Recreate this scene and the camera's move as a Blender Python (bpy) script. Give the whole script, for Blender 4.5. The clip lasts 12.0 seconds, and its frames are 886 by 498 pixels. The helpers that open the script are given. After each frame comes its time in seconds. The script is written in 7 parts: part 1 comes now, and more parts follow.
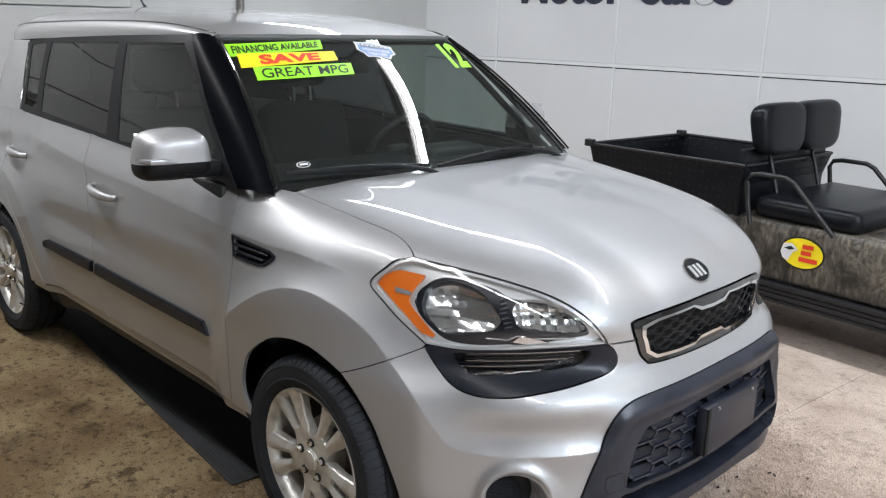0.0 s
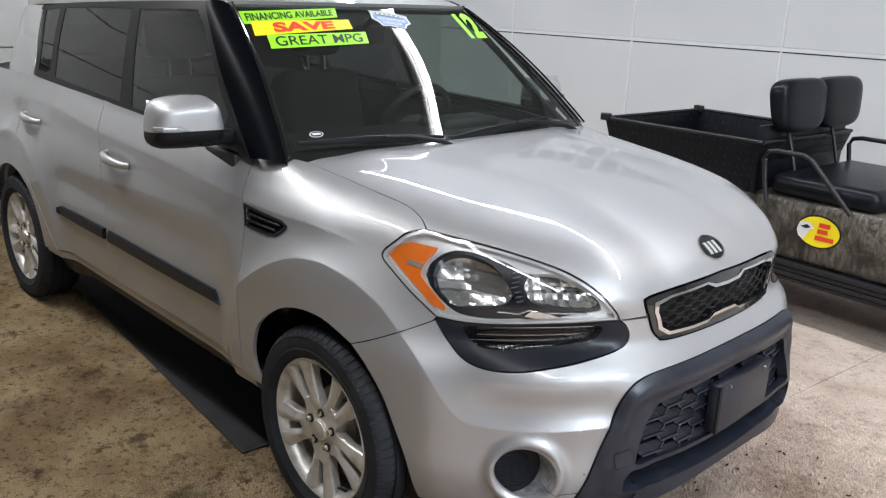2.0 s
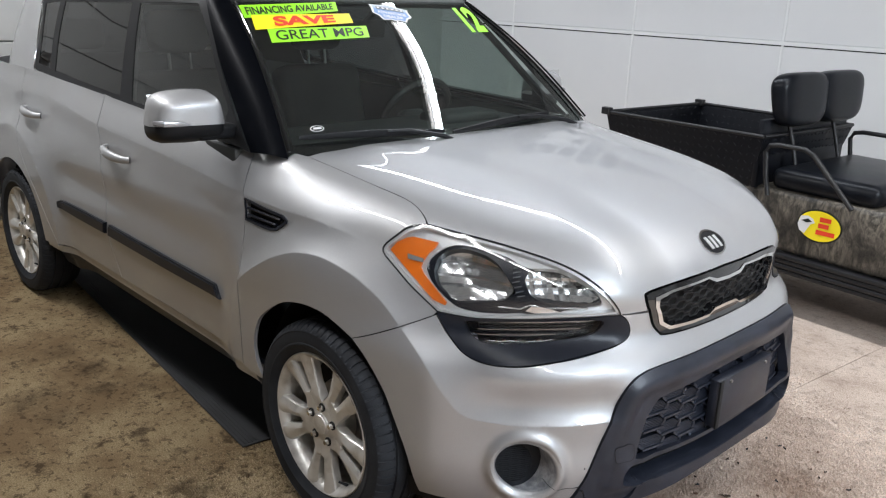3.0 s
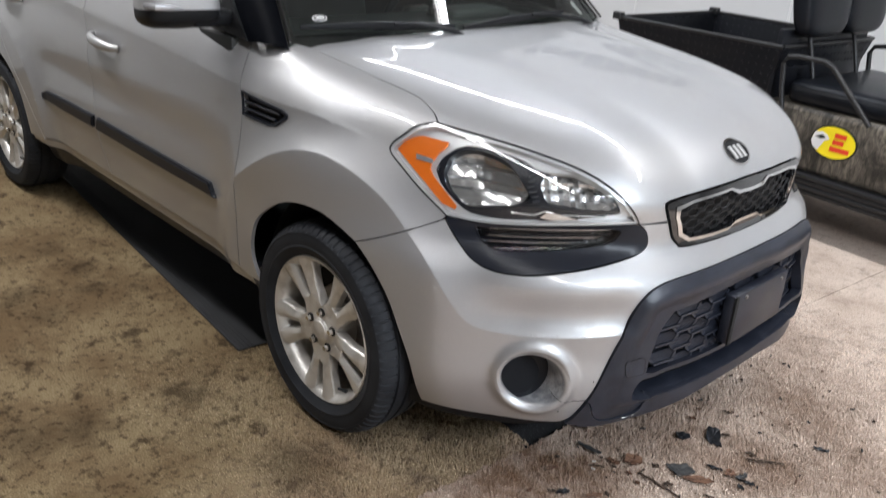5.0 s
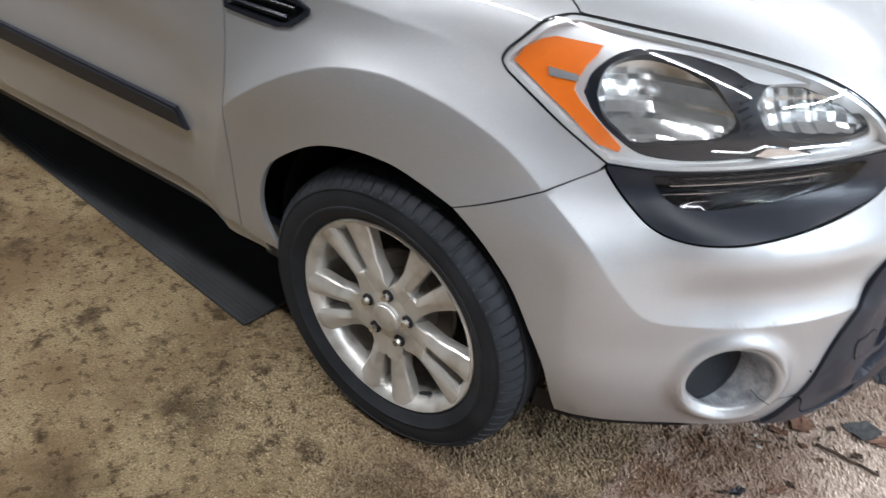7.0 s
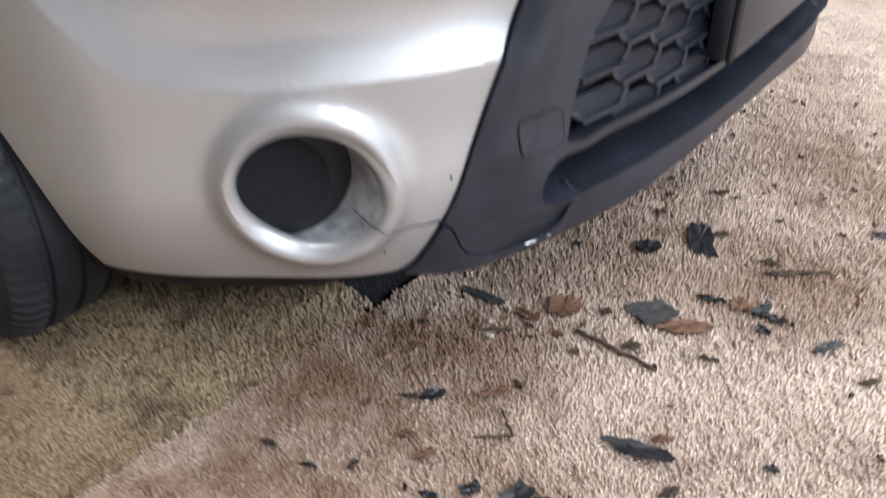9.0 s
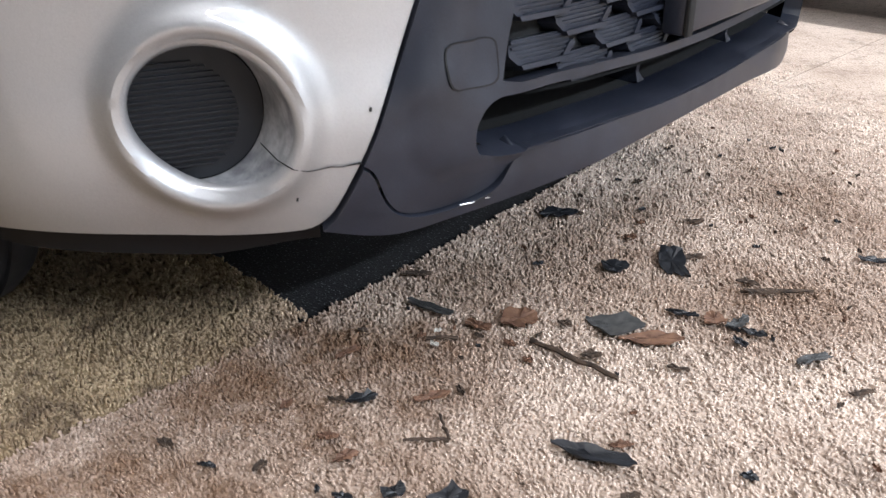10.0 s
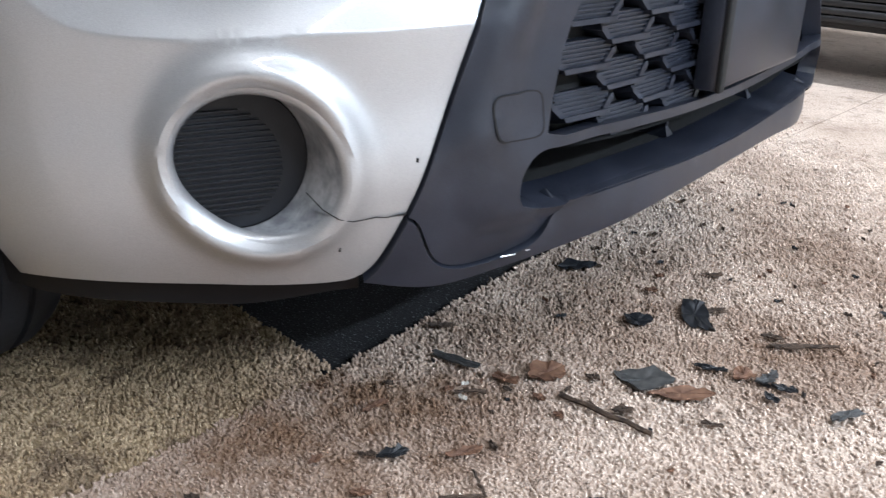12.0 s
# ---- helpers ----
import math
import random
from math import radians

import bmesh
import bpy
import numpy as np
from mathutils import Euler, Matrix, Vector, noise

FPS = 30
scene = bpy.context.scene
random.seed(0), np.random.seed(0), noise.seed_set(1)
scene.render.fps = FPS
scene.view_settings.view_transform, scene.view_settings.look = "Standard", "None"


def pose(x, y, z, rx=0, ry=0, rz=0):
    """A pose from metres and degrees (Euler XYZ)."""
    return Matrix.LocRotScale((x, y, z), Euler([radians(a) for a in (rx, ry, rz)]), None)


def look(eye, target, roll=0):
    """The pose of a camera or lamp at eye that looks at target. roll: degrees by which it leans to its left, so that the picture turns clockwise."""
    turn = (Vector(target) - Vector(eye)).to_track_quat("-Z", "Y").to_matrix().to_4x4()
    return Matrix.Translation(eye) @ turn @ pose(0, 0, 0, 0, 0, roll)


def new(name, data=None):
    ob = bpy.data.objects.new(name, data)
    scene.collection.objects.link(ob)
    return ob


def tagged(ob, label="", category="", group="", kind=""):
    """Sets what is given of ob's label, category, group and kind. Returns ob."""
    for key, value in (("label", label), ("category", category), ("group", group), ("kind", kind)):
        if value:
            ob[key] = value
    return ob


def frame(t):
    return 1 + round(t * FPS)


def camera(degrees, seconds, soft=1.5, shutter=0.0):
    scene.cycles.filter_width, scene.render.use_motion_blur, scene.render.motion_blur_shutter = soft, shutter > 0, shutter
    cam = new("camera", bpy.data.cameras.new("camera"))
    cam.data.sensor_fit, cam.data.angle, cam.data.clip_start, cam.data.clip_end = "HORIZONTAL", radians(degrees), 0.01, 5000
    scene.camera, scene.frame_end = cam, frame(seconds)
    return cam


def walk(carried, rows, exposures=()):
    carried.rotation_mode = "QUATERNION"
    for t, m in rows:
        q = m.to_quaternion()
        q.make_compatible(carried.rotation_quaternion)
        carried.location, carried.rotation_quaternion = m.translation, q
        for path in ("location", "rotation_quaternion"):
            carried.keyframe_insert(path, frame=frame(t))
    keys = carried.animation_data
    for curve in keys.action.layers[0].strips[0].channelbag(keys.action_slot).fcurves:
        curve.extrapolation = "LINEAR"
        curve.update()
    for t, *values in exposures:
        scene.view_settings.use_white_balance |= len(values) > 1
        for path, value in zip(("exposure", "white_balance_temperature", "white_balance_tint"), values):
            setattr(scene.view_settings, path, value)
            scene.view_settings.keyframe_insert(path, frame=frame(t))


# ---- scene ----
from mathutils import geometry

cam = camera(55.5, 12.0, soft=1.2, shutter=0.45)
PATH = [
    (0, (1.853, -2.171, 1.577), (0.483, -0.811, 1.056), 1.5),
    (0.5, (1.847, -2.176, 1.577), (0.466, -0.831, 1.044), 1.4),
    (1, (1.852, -2.172, 1.573), (0.467, -0.836, 1.031), 1.6),
    (1.5, (1.851, -2.165, 1.569), (0.468, -0.829, 1.019), 2.1),
    (2, (1.843, -2.16, 1.572), (0.466, -0.832, 0.988), 2.2),
    (2.5, (1.843, -2.16, 1.574), (0.468, -0.836, 0.977), 2.2),
    (4.3, (1.804, -2.151, 1.561), (0.441, -0.817, 0.958), 2.6),
    (4.5, (1.79, -2.148, 1.54), (0.429, -0.813, 0.934), 3.2),
    (4.7, (1.767, -2.17, 1.516), (0.431, -0.837, 0.852), 3.7),
    (5, (1.736, -2.122, 1.51), (0.437, -0.824, 0.718), 4.2),
    (5.5, (1.533, -1.984, 1.454), (0.289, -0.717, 0.534), 4.6),
    (6, (1.289, -1.84, 1.453), (0.081, -0.618, 0.428), 4.4),
    (6.5, (1.0, -1.815, 1.42), (-0.123, -0.575, 0.323), 4.2),
    (6.7, (0.86, -1.838, 1.419), (-0.197, -0.57, 0.29), 3.4),
    (8.3, (0.954, -1.524, 1.312), (0.112, -0.171, 0.103), 0.9),
    (8.5, (1.077, -1.379, 1.238), (0.146, -0.089, 0.026), 1.0),
    (9, (1.233, -1.159, 0.88), (0.195, 0.067, -0.312), -1.3),
    (9.5, (1.252, -1.117, 0.695), (0.13, 0.213, -0.292), -0.5),
    (10, (1.3, -1.115, 0.646), (0.153, 0.246, -0.267), -0.3),
    (10.5, (1.33, -1.106, 0.606), (0.178, 0.26, -0.292), 0.4),
    (11, (1.341, -1.102, 0.604), (0.194, 0.268, -0.295), 0.6),
    (11.5, (1.309, -1.119, 0.63), (0.163, 0.291, -0.207), 0.6),
    (12, (1.247, -1.146, 0.643), (0.096, 0.277, -0.162), 0.8),
]
EXPOSE = [(0.0, -0.09, 6150, 12), (4.5, -0.08, 6150, 12), (5.5, 0.22, 6300, 14), (6.0, 0.38, 6150, 13), (6.6, 0.40, 5950, 11), (8.6, 0.43, 6050, 13), (9.2, 0.44, 6150, 14), (10.6, 0.48, 6150, 13), (12.0, 0.48, 5850, 11)]
walk(cam, [(t, look(eye, target, roll)) for t, eye, target, roll in PATH], EXPOSE)

# ---- world and lights ----
world = bpy.data.worlds.new("world")
scene.world = world
world.use_nodes = True
world.node_tree.nodes["Background"].inputs[0].default_value = (0.9, 0.95, 1.0, 1)
world.node_tree.nodes["Background"].inputs[1].default_value = 0.05


# ---- small tools ----
def thing(name, label, category, group="", kind="", at=(0, 0, 0)):
    ob = new(name)
    ob.location = at
    ob.empty_display_size = 0.1
    return tagged(ob, label, category, group, kind)


def obj(name, verts, faces, mat, parent=None, label="", smooth=True, sharp=38, side=1):
    """Links one mesh object; side -1 mirrors it to the car's other flank."""
    me = bpy.data.meshes.new(name)
    if side < 0:
        verts = [(x, -y, z) for x, y, z in verts]
        faces = [tuple(reversed(f)) for f in faces]
    me.from_pydata([tuple(v) for v in verts], [], faces)
    me.materials.append(mat)
    me.polygons.foreach_set("use_smooth", [smooth] * len(me.polygons))
    if smooth and sharp:
        me.set_sharp_from_angle(angle=radians(sharp))
    me.update()
    ob = new(name, me)
    if parent:
        ob.parent = parent
    return tagged(ob, label)


def part(name, bm, mat, parent=None, label="", smooth=True, sharp=38, side=1):
    bm.verts.index_update()
    verts = [v.co[:] for v in bm.verts]
    faces = [tuple(v.index for v in f.verts) for f in bm.faces]
    bm.free()
    return obj(name, verts, faces, mat, parent, label, smooth, sharp, side)


def block(lo, hi, bevel=0.0, seg=2, turn=None, at=None):
    """A bmesh box with rounded edges."""
    bm = bmesh.new()
    bmesh.ops.create_cube(bm, size=1)
    for v in bm.verts:
        v.co = [lo[i] + (v.co[i] + 0.5) * (hi[i] - lo[i]) for i in range(3)]
    if bevel:
        bmesh.ops.bevel(bm, geom=bm.edges[:], offset=bevel, segments=seg, profile=0.5, affect="EDGES")
    if turn:
        bmesh.ops.transform(bm, matrix=turn, verts=bm.verts)
    return bm


def lathe(profile, n=64, axis="y", closed=True):
    """Turns (radius, along) pairs round the y axis."""
    verts, faces, k = [], [], len(profile)
    for i in range(n):
        a = 2 * math.pi * i / n
        for r, h in profile:
            verts.append((r * math.cos(a), h, r * math.sin(a)))
    for i in range(n):
        j = (i + 1) % n
        for m in range(k - 1):
            faces.append((i * k + m, i * k + m + 1, j * k + m + 1, j * k + m))
    return verts, faces


def tube(points, radius, n=8, cap=True, flat=1.0):
    """A round bar along a line of points."""
    pts = [Vector(p) for p in points]
    verts, faces, m = [], [], len(pts)
    up = Vector((0.13, 0.21, 0.97))
    for i, p in enumerate(pts):
        d = (pts[min(i + 1, m - 1)] - pts[max(i - 1, 0)]).normalized()
        a = d.cross(up)
        a = a.normalized() if a.length > 1e-4 else Vector((1, 0, 0))
        b = a.cross(d)
        r = radius[i] if isinstance(radius, (list, tuple)) else radius
        for k in range(n):
            t = 2 * math.pi * k / n
            verts.append(p + a * (r * math.cos(t)) + b * (r * flat * math.sin(t)))
    for i in range(m - 1):
        for k in range(n):
            l = (k + 1) % n
            faces.append((i * n + k, i * n + l, (i + 1) * n + l, (i + 1) * n + k))
    if cap:
        faces.append(tuple(range(n)))
        faces.append(tuple((m - 1) * n + k for k in reversed(range(n))))
    return [tuple(v) for v in verts], faces


def curve(pts, n=7):
    """A smooth line through the points, its last point left out."""
    out, m = [], len(pts)
    for i in range(m - 1):
        p0 = pts[max(i - 1, 0)]
        p1, p2 = pts[i], pts[i + 1]
        p3 = pts[min(i + 2, m - 1)]
        for k in range(n):
            t = k / n
            out.append(tuple(0.5 * (2 * b + (c - a) * t + (2 * a - 5 * b + 4 * c - d) * t * t + (3 * b - a - 3 * c + d) * t ** 3)
                             for a, b, c, d in zip(p0, p1, p2, p3)))
    return out


def ring(cx, cy, rx, ry, n=48, power=2.0):
    out = []
    for i in range(n):
        a = 2 * math.pi * i / n
        c, s = math.cos(a), math.sin(a)
        r = (abs(c) ** power + abs(s) ** power) ** (-1 / power)
        out.append((cx + rx * c * r, cy + ry * s * r))
    return out


def resample(loop, d):
    """Spreads points along a closed loop about d apart, keeping its corners."""
    out, n = [], len(loop)
    for i in range(n):
        a, b = loop[i], loop[(i + 1) % n]
        l = math.hypot(b[0] - a[0], b[1] - a[1])
        if l < 1e-6:
            continue
        k = max(1, int(l / d + 0.5))
        out += [(a[0] + (b[0] - a[0]) * j / k, a[1] + (b[1] - a[1]) * j / k) for j in range(k)]
    return out


def shrink(loop, d):
    """Moves a closed loop inwards by d."""
    n = len(loop)
    area = sum(loop[i][0] * loop[(i + 1) % n][1] - loop[(i + 1) % n][0] * loop[i][1] for i in range(n))
    s = 1 if area > 0 else -1
    out = []
    for i in range(n):
        a, b, c = loop[i - 1], loop[i], loop[(i + 1) % n]
        e1 = Vector((b[0] - a[0], b[1] - a[1])).normalized()
        e2 = Vector((c[0] - b[0], c[1] - b[1])).normalized()
        m = Vector((-(e1.y + e2.y), e1.x + e2.x))
        m = m.normalized() * s if m.length > 1e-6 else Vector((0, 0))
        out.append((b[0] + m.x * d, b[1] + m.y * d))
    return out


def inside(px, py, loops):
    hit = np.zeros(len(px), bool)
    for loop in loops:
        n = len(loop)
        for i in range(n):
            (x1, y1), (x2, y2) = loop[i], loop[(i + 1) % n]
            if y1 == y2:
                continue
            c = ((y1 > py) != (y2 > py)) & (px < (x2 - x1) * (py - y1) / (y2 - y1) + x1)
            hit ^= c
    return hit


def sheet(name, loops, surf, mat, parent=None, label="", step=0.02, lip=0.012, off=0.0, gap=0.0015, side=1, fine=0.012, sharp=38, extra=()):
    """A panel: the part of a surface within the first loop and outside the others, with edges turned in by lip."""
    edge = [shrink(resample(l, fine), gap if i == 0 else -gap) for i, l in enumerate(loops)]
    pts, cons = [], []
    for l in edge:
        k = len(pts)
        pts += l
        cons += [(k + i, k + (i + 1) % len(l)) for i in range(len(l))]
    bound = np.array(pts)
    lo, hi = bound.min(0), bound.max(0)
    gx, gy = np.meshgrid(np.arange(lo[0] + step / 2, hi[0], step), np.arange(lo[1] + step / 2, hi[1], step))
    gx, gy = gx.ravel(), gy.ravel()
    ok = inside(gx, gy, edge)
    gx, gy = gx[ok], gy[ok]
    near = np.full(len(gx), 9.0)
    for b in bound:
        near = np.minimum(near, (gx - b[0]) ** 2 + (gy - b[1]) ** 2)
    ok = near > (0.45 * step) ** 2
    gx, gy = gx[ok], gy[ok]
    if len(extra):
        ex = np.array([p for p in extra if lo[0] < p[0] < hi[0] and lo[1] < p[1] < hi[1]])
        ex = ex[inside(ex[:, 0], ex[:, 1], edge)]
        ex = ex[[((bound - e) ** 2).sum(1).min() > 0.003 ** 2 for e in ex]]
        ok = np.array([((ex - (a, b)) ** 2).sum(1).min() > 0.006 ** 2 for a, b in zip(gx, gy)], bool)
        gx, gy = gx[ok], gy[ok]
        pts += [tuple(e) for e in ex]
    pts += list(zip(gx, gy))
    v2, _, tris, *_ = geometry.delaunay_2d_cdt([Vector(p) for p in pts], cons, [], 0, 1e-6)
    v2 = [(float(v[0]), float(v[1])) for v in v2]
    cx = np.array([sum(v2[i][0] for i in t) / 3 for t in tris])
    cy = np.array([sum(v2[i][1] for i in t) / 3 for t in tris])
    ok = inside(cx, cy, edge)
    tris = [t for t, o in zip(tris, ok) if o]
    at = {}

    def place(p):
        key = (round(p[0], 6), round(p[1], 6))
        if key not in at:
            h = 0.002
            c = Vector(surf(*p))
            n = (Vector(surf(p[0], p[1] + h)) - c).cross(Vector(surf(p[0] + h, p[1])) - c)
            if n.length < 1e-12:
                n = Vector((0, -1, 0))
            at[key] = (c, n.normalized())
        return at[key]

    verts, norms = [], []
    for p in v2:
        c, n = place(p)
        verts.append(c + n * off)
        norms.append(n)
    faces = []
    for t in tris:
        a, b, c = (verts[i] for i in t)
        faces.append(tuple(t) if (b - a).cross(c - a).dot(norms[t[0]]) > 0 else tuple(reversed(t)))
    if lip:
        for l in edge:
            k = len(verts)
            for p in l:
                c, n = place(p)
                verts += [c + n * off, c + n * (off - lip)]
            m = len(l)
            area = sum(l[i][0] * l[(i + 1) % m][1] - l[(i + 1) % m][0] * l[i][1] for i in range(m))
            flip = (area > 0) == (l is edge[0])
            for i in range(m):
                j = (i + 1) % m
                f = (k + 2 * i, k + 2 * j, k + 2 * j + 1, k + 2 * i + 1)
                faces.append(f if flip else tuple(reversed(f)))
    used = sorted({i for f in faces for i in f})
    back = {i: k for k, i in enumerate(used)}
    return obj(name, [verts[i] for i in used], [tuple(back[i] for i in f) for f in faces], mat, parent, label, True, sharp, side)


def lettering(name, body, mat, parent, size, matrix, depth=0.0, bold=0.0, align="CENTER", squeeze=1.0):
    """Words as a mesh, in the built-in font."""
    cu = bpy.data.curves.new(name, "FONT")
    cu.body, cu.size, cu.extrude, cu.offset = body, size, depth, bold
    cu.align_x, cu.align_y = align, "CENTER"
    tmp = bpy.data.objects.new(name, cu)
    scene.collection.objects.link(tmp)
    me = bpy.data.meshes.new_from_object(tmp.evaluated_get(bpy.context.evaluated_depsgraph_get()))
    scene.collection.objects.unlink(tmp)
    bpy.data.objects.remove(tmp)
    me.transform(matrix @ Matrix.Diagonal((squeeze, 1, 1, 1)))
    me.materials.clear()
    me.materials.append(mat)
    ob = new(name, me)
    if parent:
        ob.parent = parent
    return ob


# ---- materials ----
def material(name, color, rough=0.5, metal=0.0, coat=0.0, coat_rough=0.03, spec=0.5):
    m = bpy.data.materials.new(name)
    m.use_nodes = True
    b = m.node_tree.nodes["Principled BSDF"]
    b.inputs["Base Color"].default_value = (*color, 1)
    b.inputs["Roughness"].default_value = rough
    b.inputs["Metallic"].default_value = metal
    b.inputs["Coat Weight"].default_value = coat
    b.inputs["Coat Roughness"].default_value = coat_rough
    b.inputs["Specular IOR Level"].default_value = spec
    return m


def node(m, kind, **kw):
    n = m.node_tree.nodes.new(kind)
    for k, v in kw.items():
        n.inputs[k.replace("_", " ")].default_value = v
    return n


def link(m, a, ao, b, bi):
    m.node_tree.links.new(a.outputs[ao], b.inputs[bi])


def coords(m, scale=(1, 1, 1)):
    t = m.node_tree.nodes.new("ShaderNodeTexCoord")
    k = m.node_tree.nodes.new("ShaderNodeMapping")
    k.inputs["Scale"].default_value = scale
    link(m, t, "Object", k, "Vector")
    return k


def ramp(m, src, out, stops, interp="LINEAR"):
    r = m.node_tree.nodes.new("ShaderNodeValToRGB")
    r.color_ramp.interpolation = interp
    while len(r.color_ramp.elements) < len(stops):
        r.color_ramp.elements.new(0.5)
    for e, (p, c) in zip(r.color_ramp.elements, stops):
        e.position, e.color = p, (*c, 1) if len(c) == 3 else c
    link(m, src, out, r, "Fac")
    return r


def mix(m, fac, a, b, blend="MIX"):
    """Mixes two colours; each is a (node, output) or a colour."""
    x = m.node_tree.nodes.new("ShaderNodeMix")
    x.data_type, x.blend_type = "RGBA", blend
    for v, i in ((fac, 0), (a, 6), (b, 7)):
        if isinstance(v, tuple) and not isinstance(v[0], (int, float)):
            m.node_tree.links.new(v[0].outputs[v[1]], x.inputs[i])
        else:
            x.inputs[i].default_value = v if i == 0 else (*v, 1)
    return x


def rough_up(m, scale, amount, detail=4.0, distance=0.001, vec=None):
    """Fine relief by noise."""
    vec = vec or coords(m)
    n = node(m, "ShaderNodeTexNoise", Scale=scale, Detail=detail)
    link(m, vec, "Vector", n, "Vector")
    b = node(m, "ShaderNodeBump", Strength=amount, Distance=distance)
    link(m, n, "Fac", b, "Height")
    link(m, b, "Normal", m.node_tree.nodes["Principled BSDF"], "Normal")
    return n


def vary(m, color_a, color_b, scale, rough=None, detail=5.0, lo=0.35, hi=0.65, fine=None):
    """Two colours in uneven patches, and a second, finer grain."""
    v = coords(m)
    n = node(m, "ShaderNodeTexNoise", Scale=scale, Detail=detail)
    link(m, v, "Vector", n, "Vector")
    r = ramp(m, n, "Fac", [(lo, color_a), (hi, color_b)])
    src = (r, "Color")
    if fine:
        f = node(m, "ShaderNodeTexNoise", Scale=fine, Detail=2.0)
        link(m, v, "Vector", f, "Vector")
        g = ramp(m, f, "Fac", [(0.3, (0.82, 0.82, 0.82)), (0.7, (1.12, 1.12, 1.12))])
        x = mix(m, 1.0, src, (g, "Color"), "MULTIPLY")
        src = (x, 2)
    p = m.node_tree.nodes["Principled BSDF"]
    m.node_tree.links.new(src[0].outputs[src[1]], p.inputs["Base Color"])
    if rough:
        q = node(m, "ShaderNodeMapRange")
        q.inputs["To Min"].default_value, q.inputs["To Max"].default_value = rough
        link(m, n, "Fac", q, "Value")
        link(m, q, "Result", p, "Roughness")
    return v


def clear_glass(name, tint, ior=1.5, rough=0.0, dust_haze=0.0):
    """A thin pane: it tints what passes and mirrors more at a slant."""
    m = bpy.data.materials.new(name)
    m.use_nodes = True
    t = m.node_tree
    t.nodes.remove(t.nodes["Principled BSDF"])
    a = t.nodes.new("ShaderNodeBsdfTransparent")
    a.inputs[0].default_value = (*tint, 1)
    g = t.nodes.new("ShaderNodeBsdfGlossy")
    g.inputs["Roughness"].default_value = rough
    lw = t.nodes.new("ShaderNodeLayerWeight")
    lw.inputs["Blend"].default_value = 0.5
    pw = t.nodes.new("ShaderNodeMath")
    pw.operation = "POWER"
    pw.inputs[1].default_value = 4.6
    t.links.new(lw.outputs["Facing"], pw.inputs[0])
    base = ((ior - 1) / (ior + 1)) ** 2 * 1.9
    f = t.nodes.new("ShaderNodeMath")
    f.operation = "MULTIPLY_ADD"
    f.inputs[1].default_value, f.inputs[2].default_value = 1 - base, base
    t.links.new(pw.outputs[0], f.inputs[0])
    x = t.nodes.new("ShaderNodeMixShader")
    t.links.new(f.outputs[0], x.inputs[0])
    t.links.new(a.outputs[0], x.inputs[1])
    t.links.new(g.outputs[0], x.inputs[2])
    last = x
    if dust_haze:
        # a thin film of dust that scatters light and pales the pane like a reflection
        d = t.nodes.new("ShaderNodeBsdfDiffuse")
        d.inputs[0].default_value = (0.7, 0.74, 0.74, 1)
        n = node(m, "ShaderNodeTexNoise", Scale=6.0, Detail=4.0)
        link(m, coords(m), "Vector", n, "Vector")
        g = node(m, "ShaderNodeMapRange")
        g.inputs["To Min"].default_value, g.inputs["To Max"].default_value = 0.5 * dust_haze, 1.5 * dust_haze
        link(m, n, "Fac", g, "Value")
        last = t.nodes.new("ShaderNodeMixShader")
        t.links.new(g.outputs[0], last.inputs[0])
        t.links.new(x.outputs[0], last.inputs[1])
        t.links.new(d.outputs[0], last.inputs[2])
    t.links.new(last.outputs[0], t.nodes["Material Output"].inputs[0])
    return m


def paint_material():
    m = material("silver_paint", (0.5, 0.5, 0.5), 0.5, 0.64, 1.0, 0.010)
    m.node_tree.nodes["Principled BSDF"].inputs["Coat IOR"].default_value = 1.62
    v = coords(m)
    p = m.node_tree.nodes["Principled BSDF"]
    fl = node(m, "ShaderNodeTexNoise", Scale=1400.0, Detail=1.0)
    link(m, v, "Vector", fl, "Vector")
    a = ramp(m, fl, "Fac", [(0.3, (0.37, 0.375, 0.385)), (0.7, (0.50, 0.507, 0.518))])
    d = node(m, "ShaderNodeTexNoise", Scale=5.0, Detail=7.0, Roughness=0.65)
    link(m, v, "Vector", d, "Vector")
    k = ramp(m, d, "Fac", [(0.42, (0.0, 0.0, 0.0)), (0.8, (0.22, 0.22, 0.22))])
    x = mix(m, (k, "Color"), (a, "Color"), (0.42, 0.39, 0.34))
    m.node_tree.links.new(x.outputs[2], p.inputs["Base Color"])
    q = node(m, "ShaderNodeMapRange")
    q.inputs["To Min"].default_value, q.inputs["To Max"].default_value = 0.44, 0.52
    link(m, d, "Fac", q, "Value")
    link(m, q, "Result", p, "Roughness")
    return m


PAINT = paint_material()
SCUFFED = material("scuffed_paint", (0.42, 0.43, 0.44), 0.5, 0.35)
vary(SCUFFED, (0.27, 0.28, 0.30), (0.52, 0.53, 0.54), 38.0, (0.34, 0.6), fine=160.0)
rough_up(SCUFFED, 150.0, 0.3, 5.0, 0.0012)
PLASTIC = material("black_plastic", (0.028, 0.029, 0.033), 0.5)
vary(PLASTIC, (0.011, 0.0135, 0.022), (0.022, 0.026, 0.039), 14.0, (0.28, 0.46), fine=700.0)
rough_up(PLASTIC, 900.0, 0.25, 2.0, 0.0006)
FRAMEBLACK = material("window_frame_black", (0.010, 0.0105, 0.012), 0.42, 0.0, 0.0, 0.1, 0.2)
